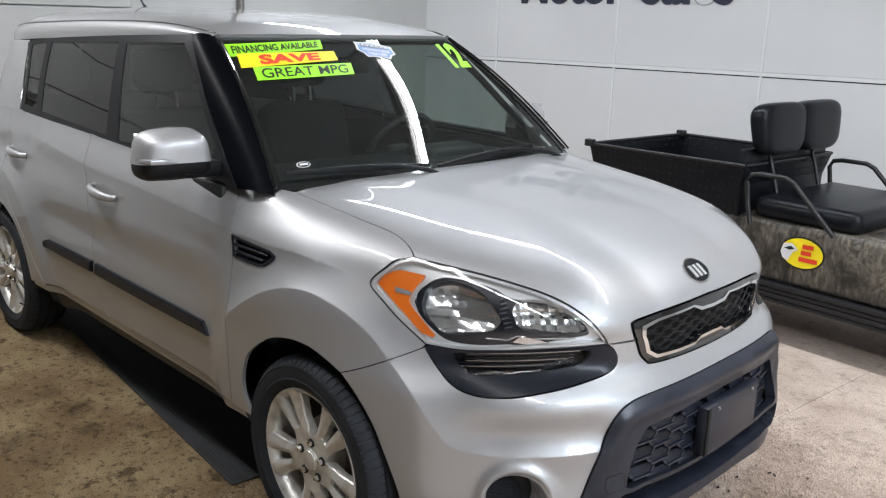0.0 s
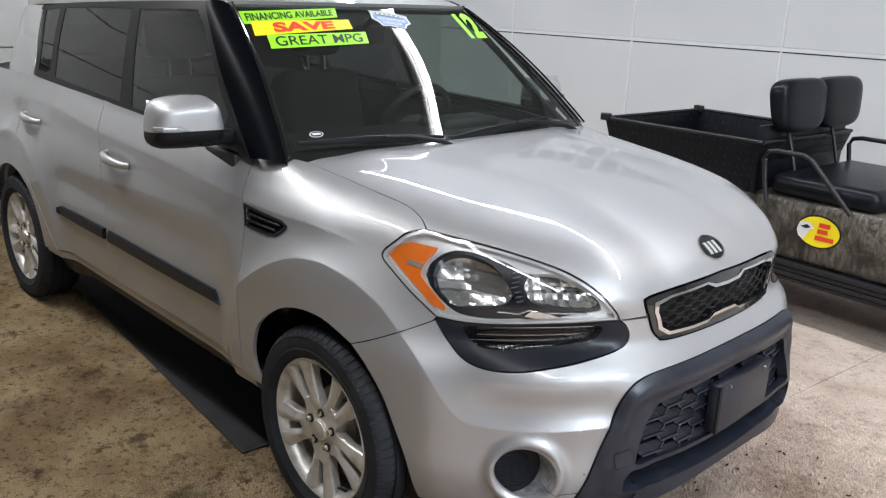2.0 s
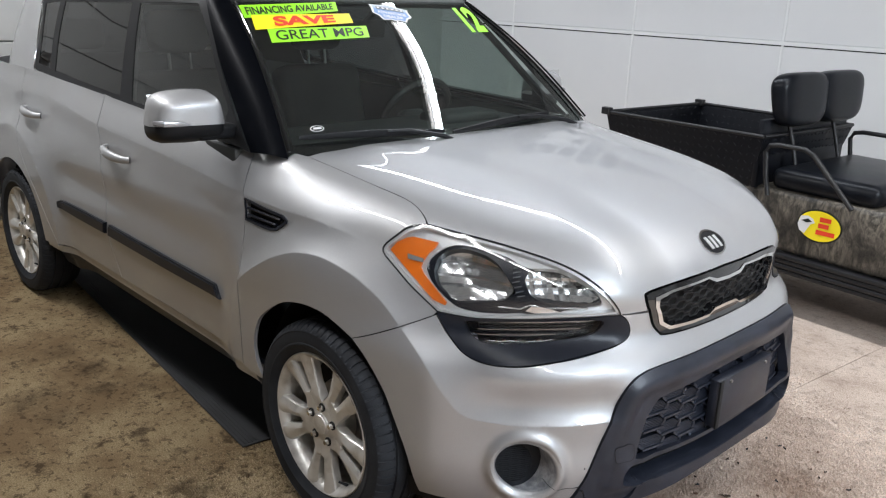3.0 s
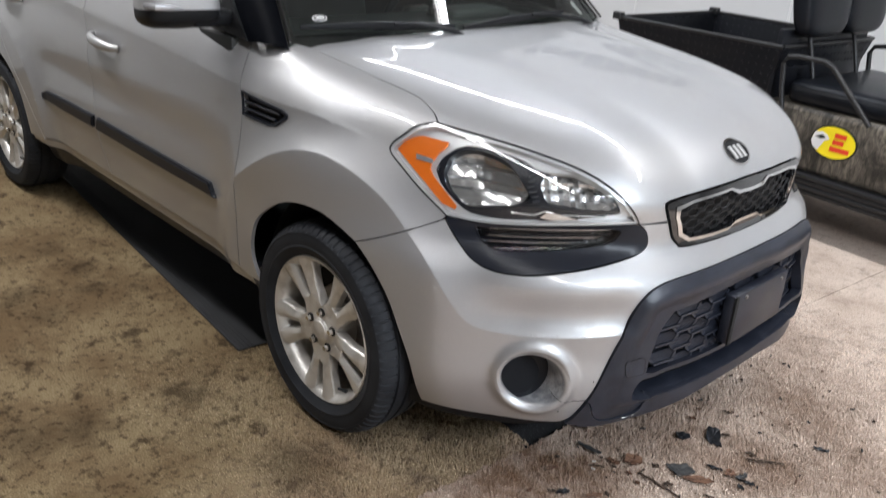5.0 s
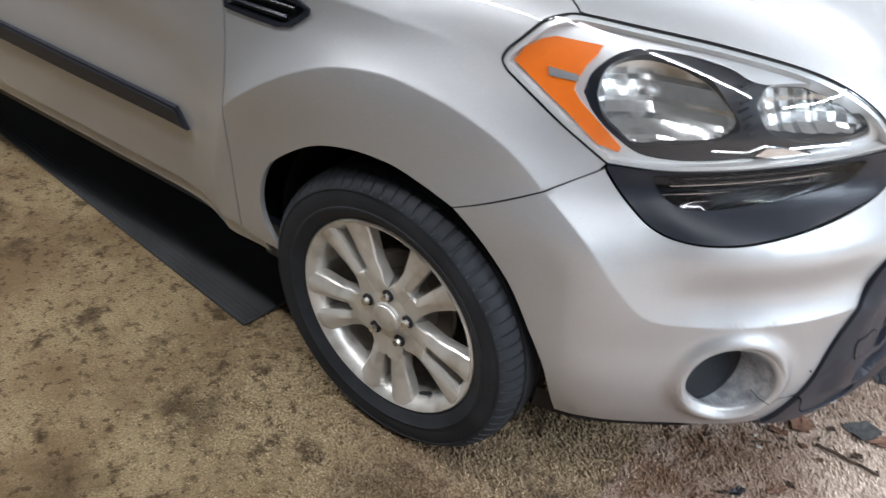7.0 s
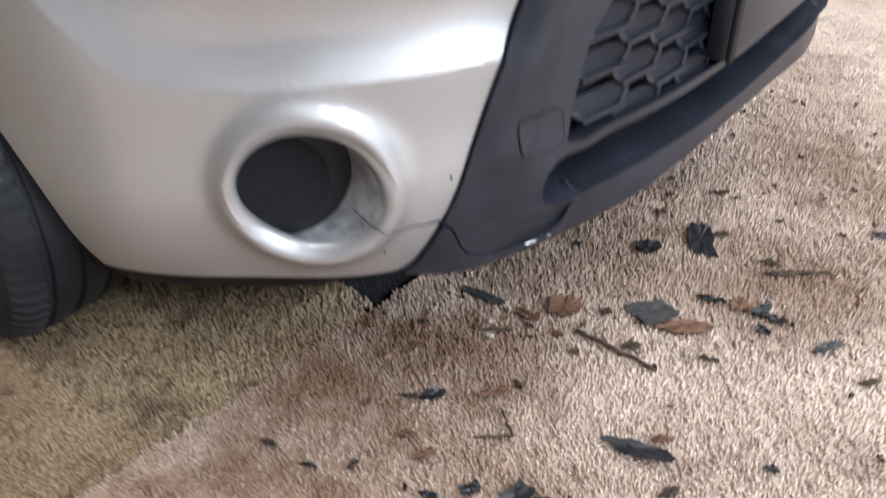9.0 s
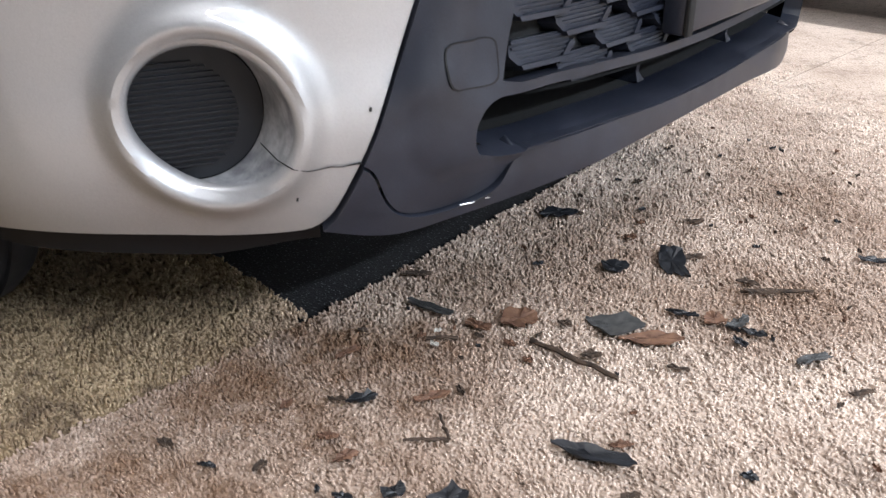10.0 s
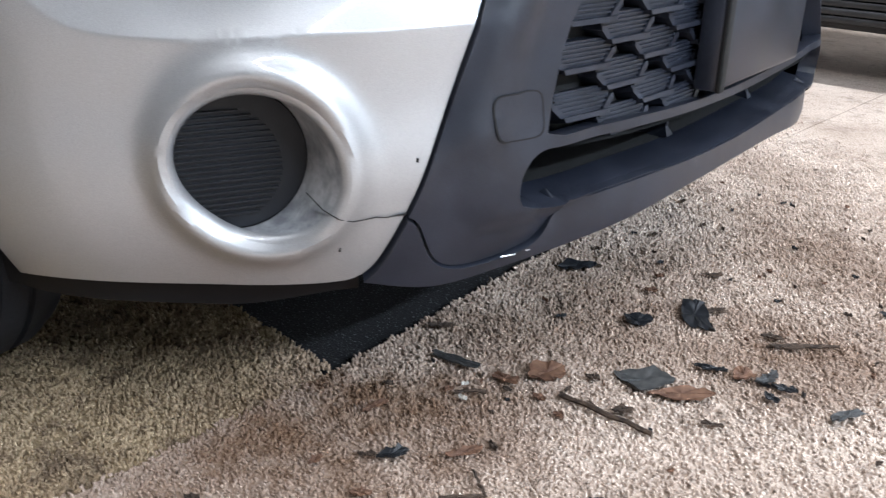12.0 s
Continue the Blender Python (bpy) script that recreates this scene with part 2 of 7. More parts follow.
rough_up(FRAMEBLACK, 500.0, 0.15, 2.0, 0.0004)
GLOSS = material("gloss_black", (0.008, 0.008, 0.009), 0.08, 0.0, 1.0)
PILLAR = material("pillar_black", (0.003, 0.0035, 0.005), 0.3, 0.0, 0.0, 0.1, 0.02)
rough_up(PILLAR, 700.0, 0.1, 2.0, 0.0004)
# near black, so gaps and hollows carry their shade in the colour
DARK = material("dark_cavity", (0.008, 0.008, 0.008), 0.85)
RUBBER = material("tyre_rubber", (0.02, 0.02, 0.021), 0.7, 0.0, 0.0, 0.1, 0.28)
vary(RUBBER, (0.011, 0.0125, 0.016), (0.022, 0.0245, 0.029), 9.0, (0.55, 0.8), fine=300.0)
rough_up(RUBBER, 500.0, 0.3, 3.0, 0.0006)
ALLOY = material("alloy_paint", (0.6, 0.59, 0.56), 0.36, 0.55, 0.6, 0.08)
vary(ALLOY, (0.46, 0.44, 0.40), (0.66, 0.645, 0.61), 18.0, (0.3, 0.5), lo=0.3, hi=0.5)
STEEL = material("bare_steel", (0.3, 0.29, 0.28), 0.42, 0.9)
CHROME = material("chrome", (0.78, 0.78, 0.78), 0.09, 1.0)
MIRROR = material("mirror_glass", (0.8, 0.8, 0.8), 0.02, 1.0)
REFLECTOR = material("lamp_reflector", (0.62, 0.62, 0.61), 0.2, 0.85)
FOGBLACK = material("fog_blank_black", (0.007, 0.008, 0.011), 0.45, 0.0, 0.0, 0.1, 0.3)
BEZELMAT = material("smooth_black", (0.009, 0.011, 0.017), 0.36, 0.0, 0.0, 0.1, 0.32)
rough_up(BEZELMAT, 900.0, 0.15, 2.0, 0.0004)
DIMLENS = material("grey_lens", (0.35, 0.35, 0.36), 0.15, 0.3, 1.0)
AMBER = material("amber_lens", (0.80, 0.17, 0.008), 0.3, 0.0, 1.0)
rough_up(AMBER, 420.0, 0.25, 1.0, 0.001)
SATIN = material("satin_silver", (0.66, 0.66, 0.655), 0.32, 0.4)
MASK = material("lamp_mask_black", (0.008, 0.010, 0.015), 0.3, 0.0, 0.0, 0.1, 0.3)
SMOKE = clear_glass("smoked_lens", (0.62, 0.62, 0.64), 1.22)
LENS = clear_glass("lamp_lens", (0.93, 0.94, 0.95), 1.45)
WINDSHIELD = clear_glass("windshield_glass", (0.58, 0.66, 0.62), 1.52, 0.0, 0.012)
TINTED = clear_glass("tinted_glass", (0.09, 0.095, 0.1), 1.56)
# door glass film is stronger, standing in for a bright reflection
DOORGLASS = clear_glass("door_glass", (0.46, 0.52, 0.50), 1.56, 0.0, 0.018)
CLOTH = material("seat_cloth", (0.022, 0.023, 0.023), 0.9)
rough_up(CLOTH, 260.0, 0.4, 2.0, 0.001)
DASH = material("dash_plastic", (0.022, 0.024, 0.024), 0.55)
rough_up(DASH, 400.0, 0.3, 2.0, 0.0006)
INK = material("sticker_ink", (0.01, 0.015, 0.01), 0.5)
LIME = material("lime_sticker", (0.36, 0.92, 0.02), 0.45)
YELLOW = material("yellow_sticker", (1.0, 0.8, 0.01), 0.45)
REDINK = material("red_ink", (0.8, 0.06, 0.02), 0.45)
WHITEINK = material("white_ink", (0.8, 0.8, 0.8), 0.5)
BLUEINK = material("blue_ink", (0.2, 0.33, 0.6), 0.5)
SEAMDARK = material("crack_line", (0.012, 0.012, 0.012), 0.8)

# ---- the car's outer skin ----
# Levels go up the nose and back over the bonnet; each is a rounded plan outline.
XC = -0.4
LEVEL = [0.20, 0.28, 0.36, 0.45, 0.55, 0.64, 0.71, 0.78, 0.85, 0.90, 0.945, 0.985, 1.02, 1.06, 1.10, 1.14]
NOSE_X = [0.79, 0.815, 0.825, 0.816, 0.82, 0.812, 0.77, 0.772, 0.755, 0.712, 0.64, 0.53, 0.36, 0.10, -0.15, -0.30]
NOSE_Z = [0.20, 0.28, 0.36, 0.45, 0.55, 0.64, 0.71, 0.78, 0.84, 0.895, 0.942, 0.978, 1.012, 1.044, 1.062, 1.068]
SIDE_Y = [0.80, 0.835, 0.85, 0.855, 0.857, 0.86, 0.862, 0.86, 0.85, 0.838, 0.822, 0.803, 0.785, 0.765, 0.748, 0.738]
SIDE_Z = [0.20, 0.28, 0.36, 0.45, 0.55, 0.64, 0.71, 0.78, 0.85, 0.90, 0.945, 0.978, 1.004, 1.03, 1.05, 1.064]
ROUND = [3.3, 3.3, 3.3, 3.3, 3.3, 3.2, 2.9, 2.7, 2.5, 2.4, 2.35, 2.3, 2.3, 2.3, 2.3, 2.3]
DOOR_OUT = [0, 0, 0, 0, 0, 0, 0, 0, 0, 0.002, 0.006, 0.017, 0.026, 0.035, 0.042, 0.047]


def smooth(ts, vs, t):
    """A smooth line through (ts, vs)."""
    n = len(ts)
    t = min(max(t, ts[0]), ts[-1])
    i = 0
    while i < n - 2 and ts[i + 1] < t:
        i += 1

    def slope(k):
        a, b = max(k - 1, 0), min(k + 1, n - 1)
        return (vs[b] - vs[a]) / (ts[b] - ts[a])

    h = ts[i + 1] - ts[i]
    u = (t - ts[i]) / h
    a, b = slope(i) * h, slope(i + 1) * h
    return vs[i] * (1 + 2 * u) * (1 - u) ** 2 + a * u * (1 - u) ** 2 + vs[i + 1] * u * u * (3 - 2 * u) + b * u * u * (u - 1)


def ease(a, b, x):
    u = min(1.0, max(0.0, (x - a) / (b - a)))
    return u * u * (3 - 2 * u)


LEVELS = {}


def level(s):
    k = round(s, 5)
    if k not in LEVELS:
        LEVELS[k] = [smooth(LEVEL, v, s) for v in (NOSE_X, NOSE_Z, SIDE_Y, SIDE_Z, ROUND, DOOR_OUT)]
    return LEVELS[k]


FOG_F, FOG_S = 0.476, 0.388
TAIL = 3.45  # where the flank begins to turn round to the tail


def bare(f, s):
    """The skin without its flares. f: 0 at the nose, 1 at the flank by the door, then metres along the flank."""
    nx, nz, b, zs, n, out = level(s)
    if f <= 1:
        a = nx - XC
        t = abs(f) * math.pi / 2
        c, d = math.cos(t), math.sin(t)
        r = (c ** n + d ** n) ** (-1 / n)
        return XC + a * c * r, b * d * r, nz + (zs - nz) * (d * r) ** 2
    back = ease(1.0, 1.4, f)
    y = b + out * back
    z = zs + 0.06 * min(1, (f - 1) / 1.9) * min(1, max(0, (s - 0.95) / 0.19))
    if f <= TAIL:
        return XC - (f - 1), y, z
    t = min((f - TAIL) / 0.95, 1) * math.pi / 2
    c, d = math.cos(t), math.sin(t)
    r = (c ** 3 + d ** 3) ** (-1 / 3)
    return XC - (TAIL - 1) - 0.46 * d * r, y * c * r, z


FOG = Vector(bare(FOG_F, FOG_S))


# The creased edge of the wheel flare, which runs on into the bumper's shoulder.
CREASE = [(1.05, 0.30), (1.062, 0.40), (1.055, 0.50), (1.03, 0.60), (0.995, 0.67), (0.962, 0.715), (0.925, 0.758), (0.89, 0.793), (0.845, 0.825), (0.80, 0.838), (0.765, 0.836),
          (0.715, 0.816), (0.672, 0.780), (0.645, 0.742), (0.618, 0.690), (0.599, 0.630), (0.578, 0.565), (0.553, 0.517), (0.505, 0.507), (0.455, 0.512), (0.41, 0.515), (0.36, 0.518), (0.30, 0.52)]
SHOULDER = [(1.03, 0.927), (0.96, 0.925), (0.896, 0.922), (0.821, 0.921), (0.76, 0.912), (0.715, 0.897), (0.68, 0.872)]


def polyline(pts, n=4):
    out = curve(pts, n) + [pts[-1]]
    p = np.array([bare(*a) for a in out])
    return out, p[:-1], p[1:] - p[:-1], ((p[1:] - p[:-1]) ** 2).sum(1)


CREASE_LINE, CREASE_A, CREASE_D, CREASE_L = polyline(CREASE)
SHOULDER_LINE, SHOULDER_A, SHOULDER_D, SHOULDER_L = polyline(SHOULDER)
RIDGE_F, RIDGE_Z = [1.02, 1.4, 1.8, 2.16, 2.7, 3.2], [0.926, 0.954, 0.970, 0.985, 1.028, 1.06]
UNDER = [tuple(p) for p in CREASE_LINE] + [(0.30, 0.1), (1.05, 0.1)]


def away(p, a, d, l):
    """Distance from a point to a line of points, and how far along it."""
    v = np.array(p) - a
    t = np.clip((v * d).sum(1) / l, 0, 1)
    g = ((v - d * t[:, None]) ** 2).sum(1)
    i = int(g.argmin())
    return math.sqrt(g[i]), (i + t[i]) / len(l)


def under(f, s):
    hit, n = False, len(UNDER)
    for i in range(n):
        (x1, y1), (x2, y2) = UNDER[i], UNDER[i - 1]
        if (y1 > s) != (y2 > s) and f < (x2 - x1) * (s - y1) / (y2 - y1) + x1:
            hit = not hit
    return hit


def skin(f, s):
    x, y, z = bare(f, s)
    if 0.29 < f < 1.25 and s < 0.99:
        p0 = (x, y, z)
        near, along = away(p0, CREASE_A, CREASE_D, CREASE_L)
        wide = 0.10 + 0.06 * ease(0.93, 1.05, f)
        raised = 0.033 * ease(0.50, 0.61, f)
        scoop = 0.022 * (1 - ease(0.49, 0.58, f)) * ease(0.30, 0.37, f)
        if under(f, s):
            y += raised - 0.004 * ease(0.0, 0.1, near) * ease(0.55, 0.65, f)
        else:
            u = min(1.0, near / wide)
            y += raised * (1 - u) ** 1.9
            t = near / 0.14
            if t < 1:
                k = scoop * (1 - ease(0.62, 0.74, s)) * (math.sin(t / 0.36 * math.pi / 2) if t < 0.36 else 1 - ease(0.36, 1.0, t))
                x, y = x - k * 0.75, y - k * 0.62
        if f > 0.62 and s > 0.8:
            far, along = away(p0, SHOULDER_A, SHOULDER_D, SHOULDER_L)
            over = z > p0[2] - 1e-9 and s > smooth([a for a, b in SHOULDER[::-1]], [b for a, b in SHOULDER[::-1]], f)
            y += 0.010 * max(0.0, 1 - far / (0.11 if over else 0.055)) ** 1.5 * ease(0.69, 0.82, f) * (1 - ease(1.0, 1.1, f))
    if 0.16 < f < 0.80 and 0.765 < s < 1.13:
        # the full front corner round the lamp
        k = 0.035 * ease(0.16, 0.33, f) * (1 - ease(0.43, 0.80, f)) * ease(0.765, 0.845, s) * (1 - ease(0.94, 1.13, s))
        x, y, z = x + 0.75 * k, y + 0.5 * k, z + 0.65 * k * ease(0.80, 0.90, s)
    if f < 0.72 and s > 0.88:
        # the bonnet's middle stands proud of a hollow band along each side
        inner, outer = 0.392 - 0.337 * x, 0.545 - 0.215 * x
        u = (y - inner) / (outer - inner)
        u = min(1.0, 0.0 if u < -0.3 else (u + 0.3) ** 2 / 1.2 if u < 0.3 else u)
        lift = 0.0085 * (1 - u) ** 2
        z += lift * (1 - ease(0.40, 0.66, x)) * (1 - ease(0.60, 0.70, f))
    u = min(1, max(0, (math.hypot(x + 2.55, z - 0.33) - 0.525) / 0.11))
    y += 0.030 * (1 - u) ** 1.9 if f > 1 else 0
    if f < 0.7:
        # raised ring round the fog lamp's pocket
        q = (Vector((x, y, z)) - FOG).length
        if q < 0.2:
            k = 0.017 * math.exp(-((q - 0.091) / (0.0165 if q > 0.091 else 0.014)) ** 2)
            x, y = x + k * 0.75, y + k * 0.62
    elif 1.0 < f < 2.9:
        w = ease(1.08, 1.3, f) * (1 - ease(2.5, 2.75, f))
        y -= 0.016 * w * math.exp(-((z - 0.71) / 0.075) ** 2)
        y -= 0.010 * w * ease(0.53, 0.40, z) if z < 0.53 else 0
        ridge = smooth(RIDGE_F, RIDGE_Z, f)
        y += 0.016 * ease(1.02, 1.12, f) * (1 - ease(2.6, 2.9, f)) * max(0.0, 1 - (z - ridge) / 0.10 if z > ridge else 1 - (ridge - z) / 0.085)
    return x, -y, z


def QF(q):
    return q / 1.4 if q <= 1.4 else 1 + (q - 1.4)


def SQ(q, s):
    """The right half for q > 0, its mirror image for q < 0."""
    if q < 0:
        x, y, z = skin(QF(-q), s)
        return x, -y, z
    return skin(QF(q), s)


def at(pts):
    """Points (f, s) in the sheet's own measure."""
    return [((1.4 * f if f <= 1 else 1.4 + f - 1), s) for f, s in pts]


def beside(line, offsets, d=0.014):
    """Rows of points beside a line, for a crisp fold."""
    pts = at(line)
    out = []
    for a, b in zip(pts, pts[1:]):
        l = math.hypot(b[0] - a[0], b[1] - a[1])
        k = max(1, int(l / d + 0.5))
        nx, ny = -(b[1] - a[1]) / l, (b[0] - a[0]) / l
        for i in range(k):
            t = i / k
            for o in offsets:
                out.append((a[0] + (b[0] - a[0]) * t + nx * o, a[1] + (b[1] - a[1]) * t + ny * o))
    return out


def flip(pts):
    return [(-q, s) for q, s in reversed(pts)]


LAMP_TOP = at([(0.6768, 0.8731), (0.6808, 0.8859), (0.6745, 0.9005), (0.6561, 0.9196), (0.6323, 0.9402), (0.6088, 0.9506), (0.5902, 0.9535), (0.5413, 0.9412), (0.4789, 0.9239),
               (0.4139, 0.8994), (0.3679, 0.8740), (0.3368, 0.8463), (0.3159, 0.8122), (0.3049, 0.7813)])
LAMP_LEFT = at([(0.590, 0.764), (0.6277, 0.8117), (0.6604, 0.8526), (0.6768, 0.8731)])
LAMP_LOW = at([(0.3049, 0.7813), (0.3439, 0.7825), (0.4204, 0.7777), (0.4850, 0.7691), (0.543, 0.762), (0.590, 0.764)])
BEZEL = at([(0.590, 0.756), (0.569, 0.707), (0.555, 0.675), (0.533, 0.661), (0.49, 0.661), (0.43, 0.674), (0.364, 0.689),
            (0.311, 0.703), (0.288, 0.717), (0.283, 0.737), (0.292, 0.764), (0.304, 0.780)])
BUMP_LINE = at([(0.590, 0.757), (0.64, 0.709), (0.720, 0.647)])
ARCH_FRONT = at([(0.720, 0.647), (0.693, 0.595), (0.664, 0.514), (0.639, 0.397), (0.626, 0.297), (0.619, 0.240)])
ARCH_BACK = at([(0.938, 0.358), (0.957, 0.420), (0.960, 0.480), (0.948, 0.548), (0.924, 0.598), (0.876, 0.657), (0.827, 0.684),
                (0.781, 0.687), (0.749, 0.671), (0.720, 0.647)])
HOOD_SIDE = at([(0.5894, 0.9554), (0.5850, 0.9839), (0.589, 1.006), (0.621, 1.032), (0.659, 1.064), (0.710, 1.106)])
DOOR_FRONT = at([(1.10, 1.10), (1.068, 0.996), (1.045, 0.93), (1.014, 0.85), (1.002, 0.7), (1.001, 0.55), (1.001, 0.40), (1.001, 0.372)])
DOOR_MID = at([(2.20, 1.139), (2.165, 0.99), (2.125, 0.84), (2.11, 0.66), (2.08, 0.49), (2.03, 0.372)])
DOOR_REAR = at([(3.12, 1.139), (3.10, 0.966), (3.03, 0.815), (2.92, 0.665), (2.765, 0.51), (2.68, 0.42), (2.64, 0.372)])
TRIM_EDGE = at([(0.424, 0.262), (0.413, 0.281), (0.396, 0.333), (0.380, 0.386), (0.362, 0.45), (0.348, 0.515), (0.336, 0.565),
                (0.320, 0.608), (0.294, 0.634), (0.24, 0.6455), (0.1, 0.648), (0.0, 0.648)])
BUMP_LOW = at([(0.619, 0.240), (0.584, 0.246), (0.5, 0.249), (0.44, 0.254), (0.424, 0.262)])
GRILLE_LOW = at([(0.0, 0.697), (0.1, 0.699), (0.187, 0.703), (0.213, 0.707)])
GRILLE_SIDE = at([(0.213, 0.707), (0.232, 0.735), (0.243, 0.765), (0.248, 0.790)])
GRILLE_UP = at([(0.2495, 0.7920), (0.2548, 0.8229), (0.2485, 0.8352), (0.2020, 0.8427), (0.12, 0.850), (0.0, 0.854)])
SEAM = at([(0.396, 0.333), (0.389, 0.322), (0.380, 0.284), (0.367, 0.268), (0.342, 0.268), (0.304, 0.282), (0.285, 0.312), (0.276, 0.3215)])
DUCT_LOW = at([(0.318, 0.331), (0.30, 0.3235), (0.276, 0.3205), (0.2, 0.312), (0.1, 0.303), (0.0, 0.300)])
DUCT_TOP = at([(0.0, 0.373), (0.1, 0.376), (0.2, 0.382), (0.28, 0.386), (0.305, 0.384), (0.318, 0.366), (0.321, 0.345), (0.318, 0.331)])
MESH = at([(0.0, 0.386), (0.1, 0.389), (0.2, 0.395), (0.29, 0.399)])
MESH_SIDE = at([(0.297, 0.404), (0.287, 0.46), (0.272, 0.522), (0.256, 0.553)])
MESH_TOP = at([(0.250, 0.560), (0.2, 0.566), (0.1, 0.572), (0.0, 0.574)])

# ---- the car ----
car = thing("car", "silver compact hatchback with black pillars, dealer stickers and a cracked bumper", "car")

# bonnet
half = curve(GRILLE_UP[::-1]) + [GRILLE_UP[0]] + at([(0.2495, 0.7815), (0.304, 0.781)]) \
    + curve(LAMP_TOP[::-1][: -6]) + curve(HOOD_SIDE) + curve(at([(0.710, 1.106), (0.62, 1.121), (0.5, 1.128), (0.25, 1.131), (0.0, 1.132)]))
half = [p for p in half if p[0] > 0.001]
sheet("hood", [[(0.0, 0.854)] + half + [(0.0, 1.132)] + flip(half)], SQ, PAINT, car, step=0.0078, lip=0.016, gap=0.002)

# front bumper cover with the fog lamp pockets
half = curve(GRILLE_LOW) + curve(GRILLE_SIDE) + at([(0.248, 0.779), (0.2495, 0.7775)]) + curve(BEZEL[::-1]) + curve(BUMP_LINE) + curve(ARCH_FRONT) \
    + curve(BUMP_LOW) + curve(TRIM_EDGE)
half = [p for p in half if p[0] > 0.001]
fog = ring(1.4 * FOG_F - 0.004, FOG_S, 0.064, 0.077, 96)
EXTRA = beside(CREASE_LINE, (0.0, 0.0022, -0.0022, 0.009, -0.009, 0.018, 0.028), 0.01)
for k in (1.05, 1.10, 1.15, 1.20, 1.26, 1.33, 1.41, 1.5, 1.6, 1.72):
    EXTRA += ring(1.4 * FOG_F - 0.004, FOG_S, 0.064 * k, 0.077 * k, 96)
bumper = sheet("bumper", [[(0.0, 0.697)] + half + [(0.0, 0.648)] + flip(half), fog, flip(fog)], SQ, PAINT, car,
               "silver front bumper cracked beside the fog pocket", step=0.017, lip=0.014, gap=0.0012, extra=EXTRA + flip(EXTRA))

# wings, doors, quarters and sills on both flanks
for side in (1, -1):
    loop = curve(DOOR_FRONT) + at([(1.001, 0.372), (0.985, 0.360)]) + curve(ARCH_BACK) + curve(BUMP_LINE[::-1]) + curve(LAMP_LEFT) \
        + curve(LAMP_TOP[:7]) + curve(HOOD_SIDE) + curve(at([(0.710, 1.106), (0.78, 1.124), (0.86, 1.130), (0.96, 1.122), (1.10, 1.10)]))
    vent = at([(1.026, 0.918), (0.96, 0.913), (0.895, 0.908), (0.882, 0.898), (0.885, 0.885), (0.908, 0.857), (0.925, 0.850), (0.97, 0.850), (1.006, 0.852)])
    hole = at([(1.012, 0.910), (0.96, 0.909), (0.900, 0.904), (0.889, 0.897), (0.891, 0.886), (0.911, 0.861), (0.926, 0.854), (0.97, 0.854), (1.000, 0.855)])
    sheet("fender", [loop, hole], SQ, PAINT, car, step=0.02, side=side, gap=0.0012,
          extra=beside(CREASE_LINE, (0.0, 0.0022, -0.0022, 0.009, -0.009, 0.02), 0.01) + beside(SHOULDER_LINE, (0.0, 0.003, -0.003, 0.012, -0.012)))
    # the slatted vent behind the wheel
    side_vent = sheet("side_vent", [vent, shrink(vent, 0.0075)], SQ, BEZELMAT, car, "black slatted plastic vent", step=0.02, off=0.006, lip=0.022, side=side, fine=0.01, gap=0.0)
    sheet("vent_floor", [shrink(vent, 0.004)], SQ, DARK, side_vent, step=0.02, off=-0.014, lip=0, side=side, fine=0.01)
    for k in range(2):
        s0 = 0.870 + 0.020 * k
        q0, q1 = 1.4 * (0.915 - 0.012 * k), 1.4 * (1.0 + 0.005 * k)
        slat = [Vector(SQ(q0 + (q1 - q0) * i / 8, s0)) + Vector((0, 0.002, 0)) for i in range(9)]
        v, fcs = tube(slat, 0.0058, 6, True, 0.8)
        obj("slat", v, fcs, BEZELMAT, side_vent, side=side)

    top = 1.136
    fold = beside([(f, smooth(RIDGE_F, RIDGE_Z, f)) for f in np.arange(1.05, 2.9, 0.08)], (0.0, 0.004, -0.004, 0.015, -0.015), 0.03)
    hoop = [(1.4 + 2.15 + r * math.cos(a), 0.33 + r * math.sin(a)) for r in (0.515, 0.522, 0.526, 0.535, 0.55, 0.575) for a in np.linspace(0.05, math.pi - 0.05, 70)]
    loop = [p for p in curve(DOOR_FRONT[::-1])] + curve(at([(1.10, 1.10), (1.2, 1.115), (1.5, 1.128), (2.20, top)])) + curve(DOOR_MID) \
        + curve(at([(2.03, 0.372), (1.5, 0.374), (1.001, 0.372)]))
    door = sheet("front_door", [loop], SQ, PAINT, car, step=0.028, side=side, gap=0.0022, extra=fold)
    loop = curve(DOOR_MID[::-1]) + curve(at([(2.20, top), (2.7, 1.137), (3.12, 1.137)])) + curve(DOOR_REAR) + curve(at([(2.64, 0.372), (2.3, 0.372), (2.03, 0.372)]))
    rear_door = sheet("rear_door", [loop], SQ, PAINT, car, step=0.03, side=side, gap=0.0022, extra=fold + hoop)
    arch = [(1.4 + 2.15 + 0.352 * math.cos(a), 0.335 + 0.352 * math.sin(a)) for a in [math.pi - 0.11 - (math.pi - 0.3) * i / 26 for i in range(27)]]
    loop = curve(DOOR_REAR[::-1]) + curve(at([(3.12, 1.137), (3.5, 1.138), (4.39, 1.138)])) + at([(4.39, 0.9), (4.39, 0.26), (3.6, 0.27)]) \
        + arch[::-1] + at([(2.80, 0.35), (2.64, 0.36)])
    sheet("quarter_panel", [loop], SQ, PAINT, car, step=0.035, side=side, gap=0.0022, fine=0.02, extra=hoop)
